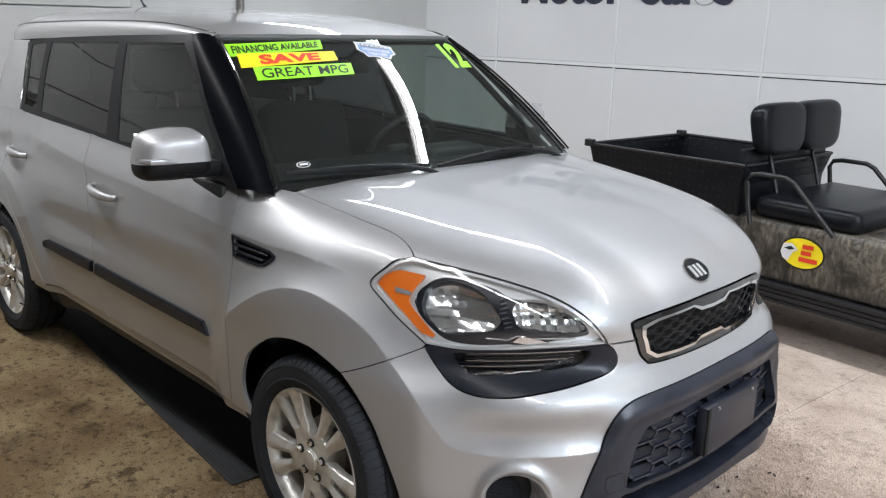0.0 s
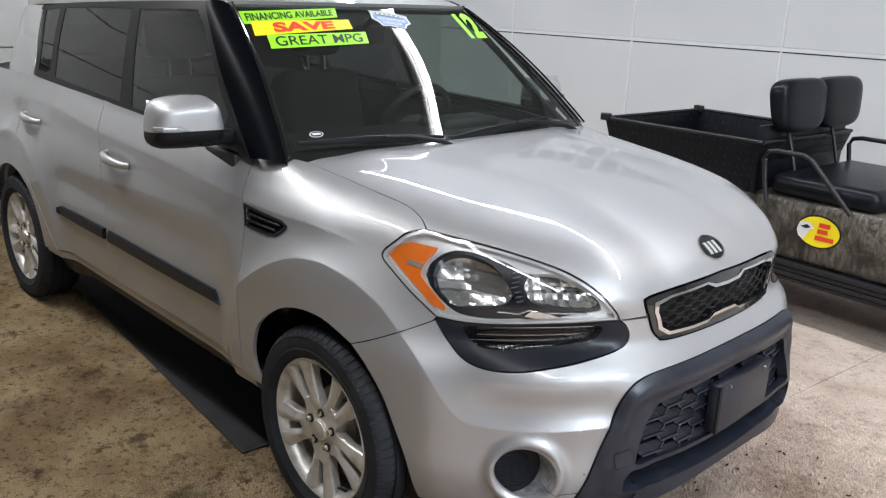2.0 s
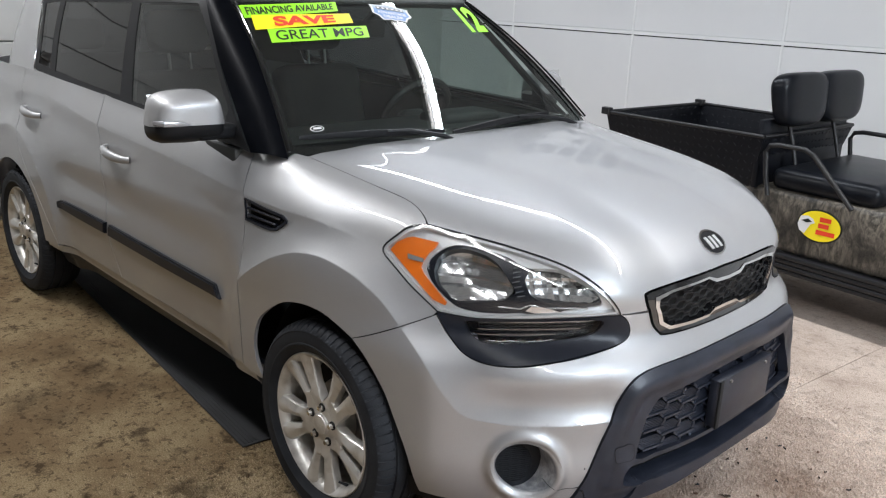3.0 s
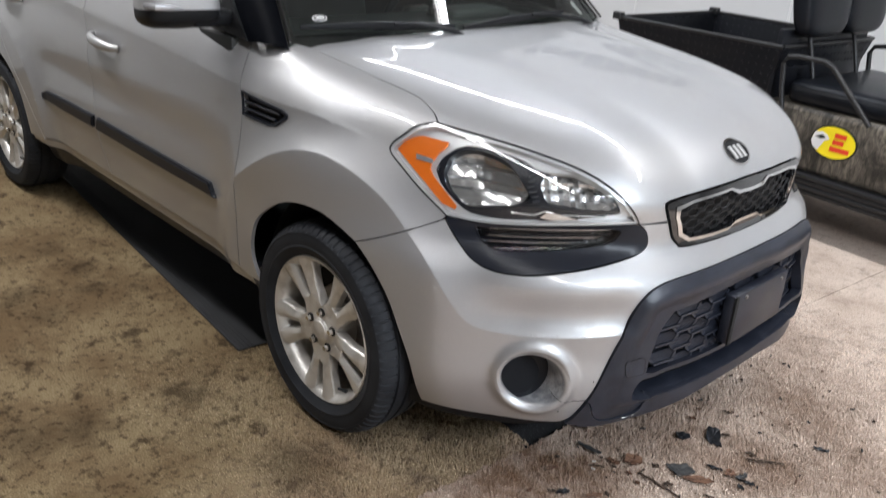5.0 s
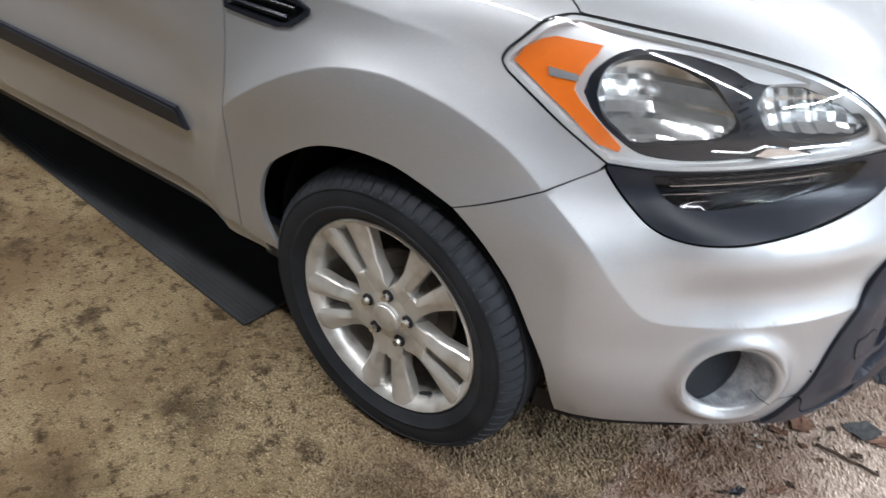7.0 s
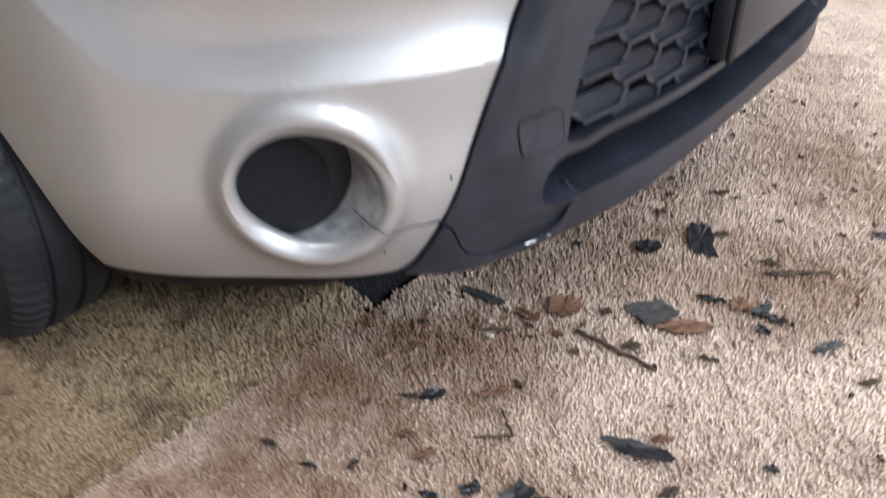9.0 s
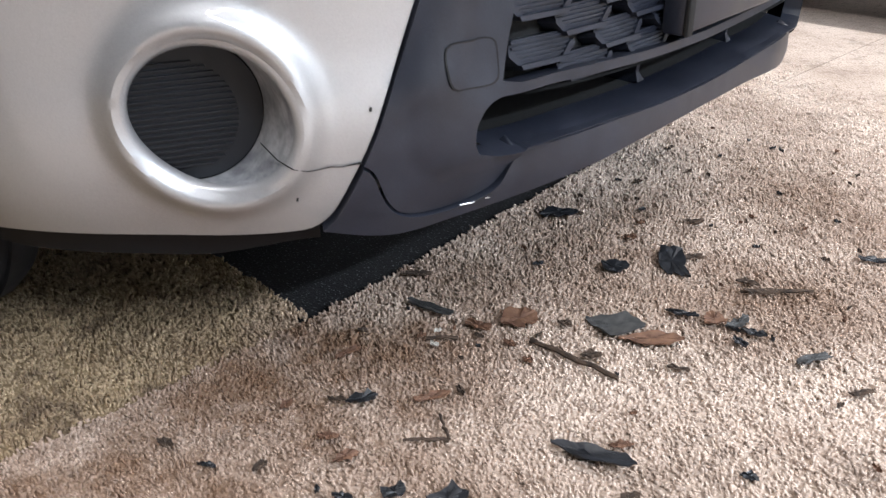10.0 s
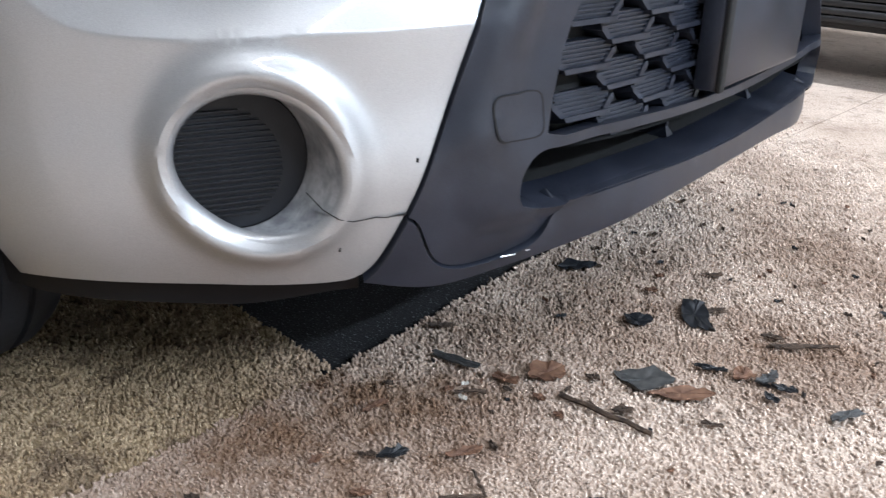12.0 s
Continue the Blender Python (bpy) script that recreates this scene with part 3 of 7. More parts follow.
    loop = at([(0.968, 0.366), (1.5, 0.366), (2.3, 0.366), (2.79, 0.362), (2.79, 0.21), (1.5, 0.21), (0.94, 0.21)])
    sheet("rocker_panel", [loop], SQ, PLASTIC, car, "black plastic sill cladding", step=0.04, off=-0.05, lip=0.02, side=side, fine=0.03)
    loop = at([(0.975, 0.370), (1.5, 0.370), (2.3, 0.370), (2.78, 0.366), (2.78, 0.334), (1.5, 0.332), (0.96, 0.332)])
    sheet("sill_lip", [loop], SQ, PAINT, car, step=0.04, off=-0.006, lip=0.02, side=side, fine=0.03)
    # side moulding in two lengths, with a stepped upper edge
    for who, a, b in ((door, at([(1.165, 0.541), (1.20, 0.588), (1.6, 0.592), (2.06, 0.597), (2.075, 0.545), (1.6, 0.540)]), 1),
                      (rear_door, at([(2.10, 0.597), (2.4, 0.596), (2.58, 0.592), (2.62, 0.578), (2.615, 0.550), (2.4, 0.545), (2.11, 0.546)]), 2)):
        strip = sheet("side_moulding", [a], SQ, BEZELMAT, who, "scuffed black moulding strip", step=0.02, off=0.010, lip=0.012, side=side)
        sheet("moulding_crown", [shrink(a, 0.007)], SQ, BEZELMAT, strip, step=0.02, off=0.0145, lip=0.006, side=side)
    # pull handles over a dished recess
    for who, f0, f1, s0, s1 in ((door, 1.86, 2.075, 0.893, 0.912), (rear_door, 2.83, 3.03, 0.932, 0.948)):
        pts = []
        for i in range(15):
            t = i / 14
            p = Vector(SQ(1.4 + f0 - 1 + (f1 - f0) * t, s0 + (s1 - s0) * t))
            pts.append(p + Vector((0, -0.002 - 0.038 * math.sin(math.pi * t) ** 0.4, 0)))
        v, fcs = tube(pts, [0.010 + 0.005 * math.sin(math.pi * i / 14) for i in range(15)], 12, True, 1.25)
        obj("door_handle", v, fcs, PAINT, who, side=side)
        loop = ring(1.4 + (f0 + f1) / 2 - 1 + 0.015, (s0 + s1) / 2 + 0.006, 0.062, 0.042, 28)
        sheet("handle_recess", [loop], lambda q, s, c=loop, m=((f0 + f1) / 2 - 1 + 1.415, (s0 + s1) / 2 + 0.006): tuple(
            Vector(SQ(q, s)) + Vector((0, 0.03 * max(0, 1 - ((q - m[0]) / 0.062) ** 2 - ((s - m[1]) / 0.042) ** 2), 0))),
              PAINT, who, step=0.01, off=0.0012, lip=0, side=side)
    # arch liners
    for wx in (0.0, -2.55):
        v, fcs = [], []
        for i in range(33):
            a = math.pi * (1.10 - 1.14 * i / 32)
            for y in (-0.79, -0.52):
                v.append((wx + 0.372 * math.cos(a), y, 0.335 + 0.372 * math.sin(a)))
        fcs = [(2 * i, 2 * i + 1, 2 * i + 3, 2 * i + 2) for i in range(32)]
        k = len(v)
        v.append((wx, -0.52, 0.335))
        fcs += [(k, 2 * i + 1, 2 * i + 3) for i in range(32)]
        obj("arch_liner", v, fcs, DARK, car, "", side=side)

# underbody
part("underbody", block((-3.15, -0.70, 0.23), (0.28, 0.70, 0.27), 0.01), DARK, car)
part("undertray", block((0.30, -0.56, 0.222), (0.60, 0.56, 0.24), 0.008), DARK, car)
# unseen block added to keep bounced light off the floor below
part("shade_shield", block((0.27, -0.70, 0.246), (0.50, 0.70, 0.262), 0.006), DARK, car)
for side in (1, -1):
    # black air dam that shows under the painted edge
    v = []
    for i in range(25):
        p = Vector(SQ(1.4 * (0.425 + 0.21 * i / 24), 0.252))
        back = Vector((-0.72, 0.62, 0))
        drop = 0.022 + 0.020 * ease(0, 10, i)
        v += [p + back * 0.018 + Vector((0, 0, 0.02)), p + back * 0.034 + Vector((0, 0, -drop)), p + back * 0.08 + Vector((0, 0, -drop - 0.006))]
    obj("air_dam", v, [(3 * i + k, 3 * i + k + 1, 3 * i + k + 4, 3 * i + k + 3) for i in range(24) for k in (0, 1)], FRAMEBLACK, car, side=side)

# black lower trim with its two openings
half = curve(SEAM[::-1]) + [SEAM[0]] + curve(TRIM_EDGE[2:])
half = [p for p in half if p[0] > 0.001]
low = [p for p in curve(DUCT_LOW[2:][::-1]) if p[0] > 0.001]
outer = [(0.0, 0.300)] + low + half + [(0.0, 0.648)]
outer = outer + flip([p for p in outer if p[0] > 0.001])
mesh_half = [p for p in curve(MESH) + curve(MESH_SIDE) + curve(MESH_TOP) if p[0] > 0.001]
mesh_loop = [(0.0, 0.386)] + mesh_half + [(0.0, 0.574)] + flip(mesh_half)
duct_half = [p for p in curve(DUCT_TOP) + curve(DUCT_LOW[:3]) if p[0] > 0.001]
duct_loop = [(0.0, 0.373)] + duct_half
duct_loop = duct_loop + [(DUCT_LOW[2][0], DUCT_LOW[2][1] + 0.0005)] + [(q, s + 0.0005) for q, s in low[::-1]] + [(0.0, 0.3005)]
duct_loop = duct_loop + flip([p for p in duct_loop if p[0] > 0.001])
TRIM_LINE, TRIM_A, TRIM_D, TRIM_L = polyline([(q / 1.4, s) for q, s in TRIM_EDGE])


def lip_shift(q, s):
    """The lip's ledge stands a little up and out, and more on the side that hangs loose."""
    mid = 1 - ease(0.24, 0.44, abs(q))
    loose = ease(-0.12, -0.46, q) * (1 - ease(-0.52, -0.66, q))
    up = 0.014 * ease(0.265, 0.30, s) * (1 - ease(0.30, 0.345, s)) * mid
    return Vector((0.010 * mid * (1 - ease(0.30, 0.36, s)) + 0.016 * loose * (1 - ease(0.36, 0.60, s)), 0, up))


def trim_skin(q, s):
    """The trim swells to a rounded fold a little inside its painted edge."""
    p = Vector(SQ(q, s)) + lip_shift(q, s)
    far, along = away((p.x, abs(p.y), p.z), TRIM_A, TRIM_D, TRIM_L)
    k = 0.012 * ease(0.0, 0.032, far) * (1 - ease(0.034, 0.07, far)) * ease(0.36, 0.42, s)
    # the upper face stands out over a tucked-in lower band, with a rounded edge
    f = abs(q) / 1.4
    side = smooth([0.30, 0.335, 0.36, 0.40, 0.445, 0.50, 0.60], [0.352, 0.361, 0.361, 0.350, 0.336, 0.326, 0.315], s) - f
    floor_s = smooth([0.24, 0.29, 0.325, 0.35, 0.37], [0.312, 0.311, 0.312, 0.320, 0.345], f)
    k += 0.010 * ease(-0.006, 0.012, side) * ease(-0.005, 0.010, s - floor_s) * (1 - ease(0.44, 0.52, s)) * ease(0.24, 0.29, f)
    return p.x + k * 0.9, p.y + math.copysign(k * 0.45, p.y) * min(1, abs(p.y) / 0.3), p.z


trim = sheet("bumper_trim", [outer, mesh_loop, duct_loop], trim_skin, PLASTIC, car, "black textured plastic lower bumper with open grille", step=0.012, off=0.007, lip=0.03,
             gap=0.001)
half = [p for p in curve(at([(0.424, 0.259), (0.379, 0.243), (0.326, 0.256), (0.275, 0.266), (0.215, 0.272), (0.13, 0.276), (0.0, 0.277)])) if p[0] > 0.001]
up = [p for p in curve(TRIM_EDGE[:3]) + curve(SEAM) + curve(DUCT_LOW[2:]) if p[0] > 0.001]
loop = [(0.0, 0.277)] + half[::-1] + up + [(0.0, 0.3)]
loop = loop + flip([p for p in loop if p[0] > 0.001])


def lip_skin(q, s):
    x, y, z = Vector(SQ(q, s)) + lip_shift(q, s)
    k = 0.008 * ease(0.31, 0.275, s) * (1 - ease(0.38, 0.56, abs(q)))
    return x + k, y, z


sheet("lip_spoiler", [loop], lip_skin, PLASTIC, car, "scratched black lip hanging slightly loose", step=0.014, off=0.009, lip=0.02, gap=0.0018)
# worn bright nicks along the lip's upper edge
for f0, f1, r in ((0.332, 0.320, 0.0009), (0.312, 0.308, 0.0007)):
    v, fcs = tube([Vector(lip_skin(1.4 * (f0 + (f1 - f0) * i / 5), 0.2695 + 0.002 * (0.333 - f0) / 0.02 + 0.0004 * (i % 2))) + Vector((0.0105, -0.0055, 0)) for i in range(6)], [0.0004, r, 0.8 * r, r, 0.7 * r, 0.0003], 5)
    obj("worn_nick", v, fcs, SATIN, car)
# dusty shelf, back and roof blackened for the deep shade, and fins of the lower duct
N = 40
rows_ = []
for i in range(N + 1):
    q = -0.425 + 0.85 * i / N
    sl = 0.300 + 0.026 * (abs(q) / 0.435) ** 2
    su = 0.373 + 0.010 * (abs(q) / 0.435) ** 2
    p, u = Vector(SQ(q, sl)) + lip_shift(q, sl), Vector(SQ(q, su)) + lip_shift(q, su)
    deep = 0.055 * (1 - 0.3 * (abs(q) / 0.435) ** 4)
    rows_.append([p + Vector((0.003, 0, -0.001)), p + Vector((-0.012, 0, 0.003)), p + Vector((-deep, 0, 0.008)), p + Vector((-deep - 0.11, 0, 0.012)), u + Vector((-0.17, 0, 0.0)), u + Vector((0.004, 0, 0))])
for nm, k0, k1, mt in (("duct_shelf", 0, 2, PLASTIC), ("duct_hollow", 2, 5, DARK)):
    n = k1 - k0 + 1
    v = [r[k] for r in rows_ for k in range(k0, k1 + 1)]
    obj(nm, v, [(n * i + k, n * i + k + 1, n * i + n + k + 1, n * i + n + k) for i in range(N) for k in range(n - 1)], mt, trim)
for y in (-0.085, 0.205):
    # upright fins that widen to a foot
    side_pts = [(0.66, 0.322), (0.760, 0.322), (0.784, 0.326), (0.778, 0.338), (0.782, 0.380), (0.66, 0.380)]
    half_w = [0.003, 0.006, 0.009, 0.004, 0.003, 0.003]
    v = [(a, y - h, c) for (a, c), h in zip(side_pts, half_w)] + [(a, y + h, c) for (a, c), h in zip(side_pts, half_w)]
    obj("fin", v, [tuple(range(5, -1, -1)), tuple(range(6, 12))] + [(i, (i + 1) % 6, 6 + (i + 1) % 6, 6 + i) for i in range(6)], PLASTIC, trim, smooth=False)
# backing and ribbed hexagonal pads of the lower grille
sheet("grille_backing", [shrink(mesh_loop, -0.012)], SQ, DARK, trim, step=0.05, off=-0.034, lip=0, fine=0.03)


def hex_pad(w, h, c):
    """A honeycomb cell's ribbed pad with a thick lower lip, lying in x (out), y, z."""
    verts, faces = [], []

    def prism(pts, d0, d1):
        k, n = len(verts), len(pts)
        verts.extend((d1, a, b) for a, b in pts)
        verts.extend((d0, a, b) for a, b in pts)
        faces.append(tuple(range(k, k + n)))
        for i in range(n):
            j = (i + 1) % n
            faces.append((k + i, k + n + i, k + n + j, k + j))

    e, lo, hi = w / 2 - 0.003, -h / 2 + 0.002, h * 0.16
    prism([(-e + c, lo), (e - c, lo), (e, lo + 0.017), (e - 0.004, hi - 0.004), (e - 0.010, hi), (-e + 0.010, hi), (-e + 0.004, hi - 0.004), (-e, lo + 0.017)], -0.022, 0.0)
    for i in range(5):
        z = lo + 0.0085 + 0.0047 * i
        r = e - c * max(0.0, 1 - (z - lo) / 0.017) - 0.005
        prism([(-r, z), (r, z), (r, z + 0.0022), (-r, z + 0.0022)], 0.0, 0.0026)
    # thick lower lip that rises at both ends to meet its neighbours
    prism([(-e + c - 0.003, lo), (e - c + 0.003, lo), (e - c * 0.75 + 0.002, lo + 0.0055), (-e + c * 0.75 - 0.002, lo + 0.0055)], -0.022, 0.009)
    for d in (-1, 1):
        pts = [(d * (e - c * 0.9), lo + 0.001), (d * (e + 0.002), lo + 0.016), (d * (e + 0.002), lo + 0.021), (d * (e - 0.004), lo + 0.020), (d * (e - c * 0.9 - 0.004), lo + 0.006)]
        prism(pts if d > 0 else pts[::-1], -0.022, 0.0045)
    return verts, faces


v, fcs = hex_pad(0.104, 0.052, 0.016)
pad_mesh = None
mesh_np = [mesh_loop]
for r in range(-1, 8):
    for c in range(-4, 5):
        q = (c + 0.5 * (r % 2)) * 0.138
        s = 0.402 + 0.0252 * r
        if not inside(np.array([q]), np.array([s]), mesh_np)[0]:
            continue
        if pad_mesh is None:
            ob = obj("grille_pad", v, fcs, PLASTIC, trim, smooth=False)
            pad_mesh = ob.data
        else:
            ob = new("grille_pad", pad_mesh)
            ob.parent = trim
        p = Vector(SQ(q, s))
        n = (Vector(SQ(q, s + 0.004)) - p).cross(Vector(SQ(q + 0.004, s)) - p).normalized()
        u = Vector((0, 0, 1))
        l = u.cross(n).normalized()
        ob.matrix_basis = Matrix.Translation(p - n * 0.013) @ Matrix((n, l, n.cross(l))).transposed().to_4x4() @ Matrix.Rotation(radians(-7), 4, "Y")
# tow eye cover: a shallow outlined square
cov = ring(1.4 * 0.320, 0.426, 0.026, 0.0235, 36, 5.0)
cover = sheet("tow_cover", [cov], trim_skin, PLASTIC, trim, step=0.012, off=0.0085, lip=0.004, gap=0.0)
sheet("cover_gap", [ring(1.4 * 0.320, 0.426, 0.0272, 0.0247, 36, 5.0), ring(1.4 * 0.320, 0.426, 0.0258, 0.0233, 36, 5.0)], trim_skin, DARK, cover, step=0.01, off=0.0088, lip=0.001, gap=0.0, fine=0.006)

# plate bracket
plate = part("plate_bracket", block((0.815, -0.108, 0.398), (0.847, 0.205, 0.545), 0.006), PLASTIC, car, "scratched black plate bracket without a plate")
part("bracket_edge", block((0.846, -0.108, 0.398), (0.853, -0.092, 0.545), 0.002), DARK, plate)
for y in (-0.045, 0.160):
    bmx = bmesh.new()
    bmesh.ops.create_cone(bmx, cap_ends=True, segments=10, radius1=0.006, radius2=0.005, depth=0.006, matrix=Matrix.Translation((0.849, y, 0.53)) @ Matrix.Rotation(radians(90), 4, "Y"))
    part("screw", bmx, STEEL, plate)

# upper grille: chrome surround, mesh, badge
gl = [p for p in curve(GRILLE_LOW) + curve(GRILLE_SIDE) + curve(GRILLE_UP) if p[0] > 0.001]
g_loop = [(0.0, 0.697)] + gl + [(0.0, 0.854)] + flip(gl)
inner = at([(0.0, 0.737), (0.042, 0.736), (0.06, 0.722), (0.12, 0.722), (0.190, 0.727), (0.212, 0.745), (0.226, 0.79), (0.224, 0.812), (0.19, 0.822), (0.075, 0.832),
            (0.05, 0.816), (0.0, 0.813)])
inner_loop = inner + flip(inner[1:-1])
grille = sheet("grille_surround", [shrink(g_loop, 0.003), shrink(inner_loop, 0.0)], SQ, GLOSS, car, "gloss black upper grille with a notched chrome frame", step=0.012,
               off=0.006, lip=0.03, gap=0.0, fine=0.008)
mid = at([(0.0, 0.727), (0.048, 0.726), (0.067, 0.7135), (0.12, 0.713), (0.193, 0.717), (0.221, 0.741), (0.2347, 0.7915), (0.2344, 0.8206), (0.1931, 0.8288), (0.073, 0.838),
          (0.046, 0.826), (0.0, 0.823)])
mid_loop = mid + flip(mid[1:-1])
sheet("chrome_frame", [mid_loop, inner_loop], SQ, CHROME, grille, "notched chrome frame", step=0.012, off=0.0085, lip=0.012, gap=0.0, fine=0.008)
sheet("grille_backing", [shrink(inner_loop, -0.004)], SQ, DARK, grille, step=0.03, off=-0.03, lip=0, gap=0.0)
up_np = [shrink(inner_loop, 0.001)]
for r in range(8):
    s0 = 0.716 + 0.0165 * r
    pts = []
    for i in range(-40, 41):
        q = i * 0.0085
        wave = 0.0042 if (i + 4 * (r % 2)) % 8 < 4 else -0.0042
        p = Vector(SQ(q, s0 + wave)) + Vector((-0.008, 0, 0))
        if inside(np.array([q]), np.array([s0 + wave]), up_np)[0]:
            pts.append(p)
        elif len(pts) > 2:
            vv, ff = tube(pts, 0.0034, 5, True, 1.0)
            obj("grille_bar", vv, ff, FRAMEBLACK, grille)
            pts = []
        else:
            pts = []
    if len(pts) > 2:
        vv, ff = tube(pts, 0.0034, 5, True, 1.0)
        obj("grille_bar", vv, ff, FRAMEBLACK, grille)
badge = sheet("badge", [ring(0.0, 0.903, 0.056, 0.0235, 48)], SQ, FRAMEBLACK, car, "oval black and chrome maker's badge", step=0.012, off=0.0035, lip=0.004, gap=0)
sheet("badge_rim", [ring(0.0, 0.903, 0.058, 0.0252, 48), ring(0.0, 0.903, 0.0535, 0.0222, 48)], SQ, CHROME, badge, step=0.01, off=0.0055, lip=0.006, gap=0)
for q0 in (-0.026, -0.002, 0.022):
    bar = [(q0 - 0.010, 0.891), (q0 + 0.004, 0.891), (q0 + 0.009, 0.915), (q0 - 0.004, 0.915)]
    sheet("badge_bar", [bar], SQ, SATIN, badge, step=0.01, off=0.006, lip=0.003, gap=0, fine=0.01)

# headlamps, each with housing, reflectors, amber marker, chrome line and lens
for side in (1, -1):
    lens_loop = shrink(resample(curve(LAMP_TOP) + curve(LAMP_LOW) + curve(LAMP_LEFT), 0.01), 0.0012)
    lamp = sheet("headlight", [lens_loop], SQ, LENS, car, "clear headlamp with amber marker and chrome reflectors", step=0.02, off=0.002, lip=0.0, gap=0.0, side=side)
    sheet("lamp_gasket", [shrink(lens_loop, -0.0006), shrink(lens_loop, 0.0006)], SQ, GLOSS, lamp, step=0.02, off=0.001, lip=0.02, gap=0, side=side)
    low_rim = [p for p in shrink(lens_loop, 0.0008)]
    sheet("lamp_rim", [low_rim, shrink(lens_loop, 0.0065)], SQ, SATIN, lamp, step=0.02, off=-0.002, lip=0.016, gap=0, side=side)
    sheet("lamp_housing", [shrink(lens_loop, -0.001)], SQ, GLOSS, lamp, step=0.03, off=-0.085, lip=-0.085, gap=0, side=side)
    amber = at([(0.6715, 0.8895), (0.6579, 0.9087), (0.6396, 0.9218), (0.6252, 0.9270), (0.5850, 0.9208), (0.5933, 0.9093), (0.6065, 0.8951), (0.6186, 0.8749), (0.6223, 0.8631), (0.6183, 0.8512), (0.5804, 0.7881), (0.5822, 0.7805), (0.6004, 0.7900), (0.6279, 0.8321), (0.6497, 0.8600), (0.6606, 0.8745)])
    sheet("marker_lens", [amber], SQ, AMBER, lamp, "amber side marker", step=0.012, off=-0.012, lip=0.03, gap=0, side=side)
    sheet("marker_slot", [at([(0.6412, 0.8871), (0.6159, 0.8813), (0.6176, 0.8730), (0.6420, 0.8757)])], SQ, DIMLENS, lamp, step=0.012, off=-0.009, lip=0.005, gap=0, side=side)
    mask_out = at([(0.6165, 0.8620), (0.6063, 0.8865), (0.5856, 0.9079), (0.5652, 0.9198), (0.5465, 0.9238), (0.5077, 0.9185), (0.4748, 0.9050), (0.4627, 0.8924), (0.4468, 0.8871), (0.4140, 0.8883),
                   (0.3736, 0.8807), (0.3498, 0.8594), (0.3378, 0.8292), (0.3375, 0.8039), (0.3622, 0.7959), (0.3972, 0.7883), (0.4255, 0.7800), (0.4473, 0.7766), (0.4704, 0.7788), (0.5002, 0.7744),
                   (0.5321, 0.7722), (0.5642, 0.7774), (0.5868, 0.7990), (0.6083, 0.8334)])
    mask_out = curve(mask_out + mask_out[:1], 4)
    one = at([(0.5989, 0.8608), (0.5890, 0.8866), (0.5703, 0.9021), (0.5449, 0.9089), (0.5183, 0.9019), (0.5034, 0.8882), (0.4916, 0.8587), (0.4848, 0.8400), (0.4927, 0.8268), (0.5095, 0.8131), (0.5630, 0.7995), (0.5834, 0.8171), (0.5957, 0.8371)])
    two = at([(0.4580, 0.8619), (0.4468, 0.8767), (0.4298, 0.8820), (0.3950, 0.8823), (0.3707, 0.8732), (0.3548, 0.8523), (0.3442, 0.8257), (0.3644, 0.8139), (0.3994, 0.8091), (0.4302, 0.8203), (0.4513, 0.8363)])
    one, two = shrink(curve(one + one[:1]), -0.0065), shrink(curve(two + two[:1]), -0.005)
    sheet("lamp_tray", [shrink(lens_loop, 0.006), shrink(mask_out, 0.002)], SQ, SATIN, lamp, "satin silver inner tray", step=0.02, off=-0.018, lip=0.02, gap=0, side=side)
    sheet("lamp_mask", [mask_out, one, two], SQ, MASK, lamp, step=0.014, off=-0.022, lip=0.03, gap=0, side=side)
    for loop, deep in ((one, 0.062), (two, 0.042)):
        cq = sum(p[0] for p in loop) / len(loop)
        cs = sum(p[1] for p in loop) / len(loop)
        rq = max(abs(p[0] - cq) for p in loop)
        rs = max(abs(p[1] - cs) for p in loop)

        def bowl(q, s, cq=cq, cs=cs, rq=rq, rs=rs, deep=deep):
            p = Vector(SQ(q, s))
            k = max(0.0, 1 - ((q - cq) / rq) ** 2 - ((s - cs) / rs) ** 2)
            w = 0.007 * abs(((q - cq) / 0.034 + (s - cs) * 4 + 20.3) % 2 - 1) + 0.004 * (int((s - cs) / 0.022 + 20.5) % 2)
            if deep < 0.06:
                w = 0.005 * abs((q - cq) / 0.013 % 2 - 1) + 0.005 * abs((s - cs) / 0.011 % 2 - 1)
            d = Vector(((0.78), -0.62, 0.1))
            return tuple(p - d * (0.026 + deep * k + w))

        sheet("reflector", [shrink(loop, -0.003)], bowl, REFLECTOR, lamp, step=0.006, off=0, lip=0, gap=0, side=side, sharp=9)
        c = Vector(SQ(cq, cs)) - Vector((0.78, -0.62, 0.1)) * (deep + 0.012)
        bmx = bmesh.new()
        bmesh.ops.create_uvsphere(bmx, u_segments=14, v_segments=8, radius=0.007, matrix=Matrix.Translation(c) @ Matrix.Diagonal((1.5, 1.2, 1.0, 1)))
        part("bulb", bmx, SATIN, lamp, side=side)
    # stepped teeth beside the main bowl and the bright clip under it
    for k in range(7):
        p = Vector(SQ(1.4 * (0.482 - 0.0022 * abs(k - 3)), 0.828 + 0.0085 * k)) + Vector((-0.006, 0.004, 0))
        v, fcs = tube([p, p + Vector((0.004, 0.034, -0.001))], 0.0024, 4)
        obj("mask_rib", v, fcs, MASK, lamp, side=side)
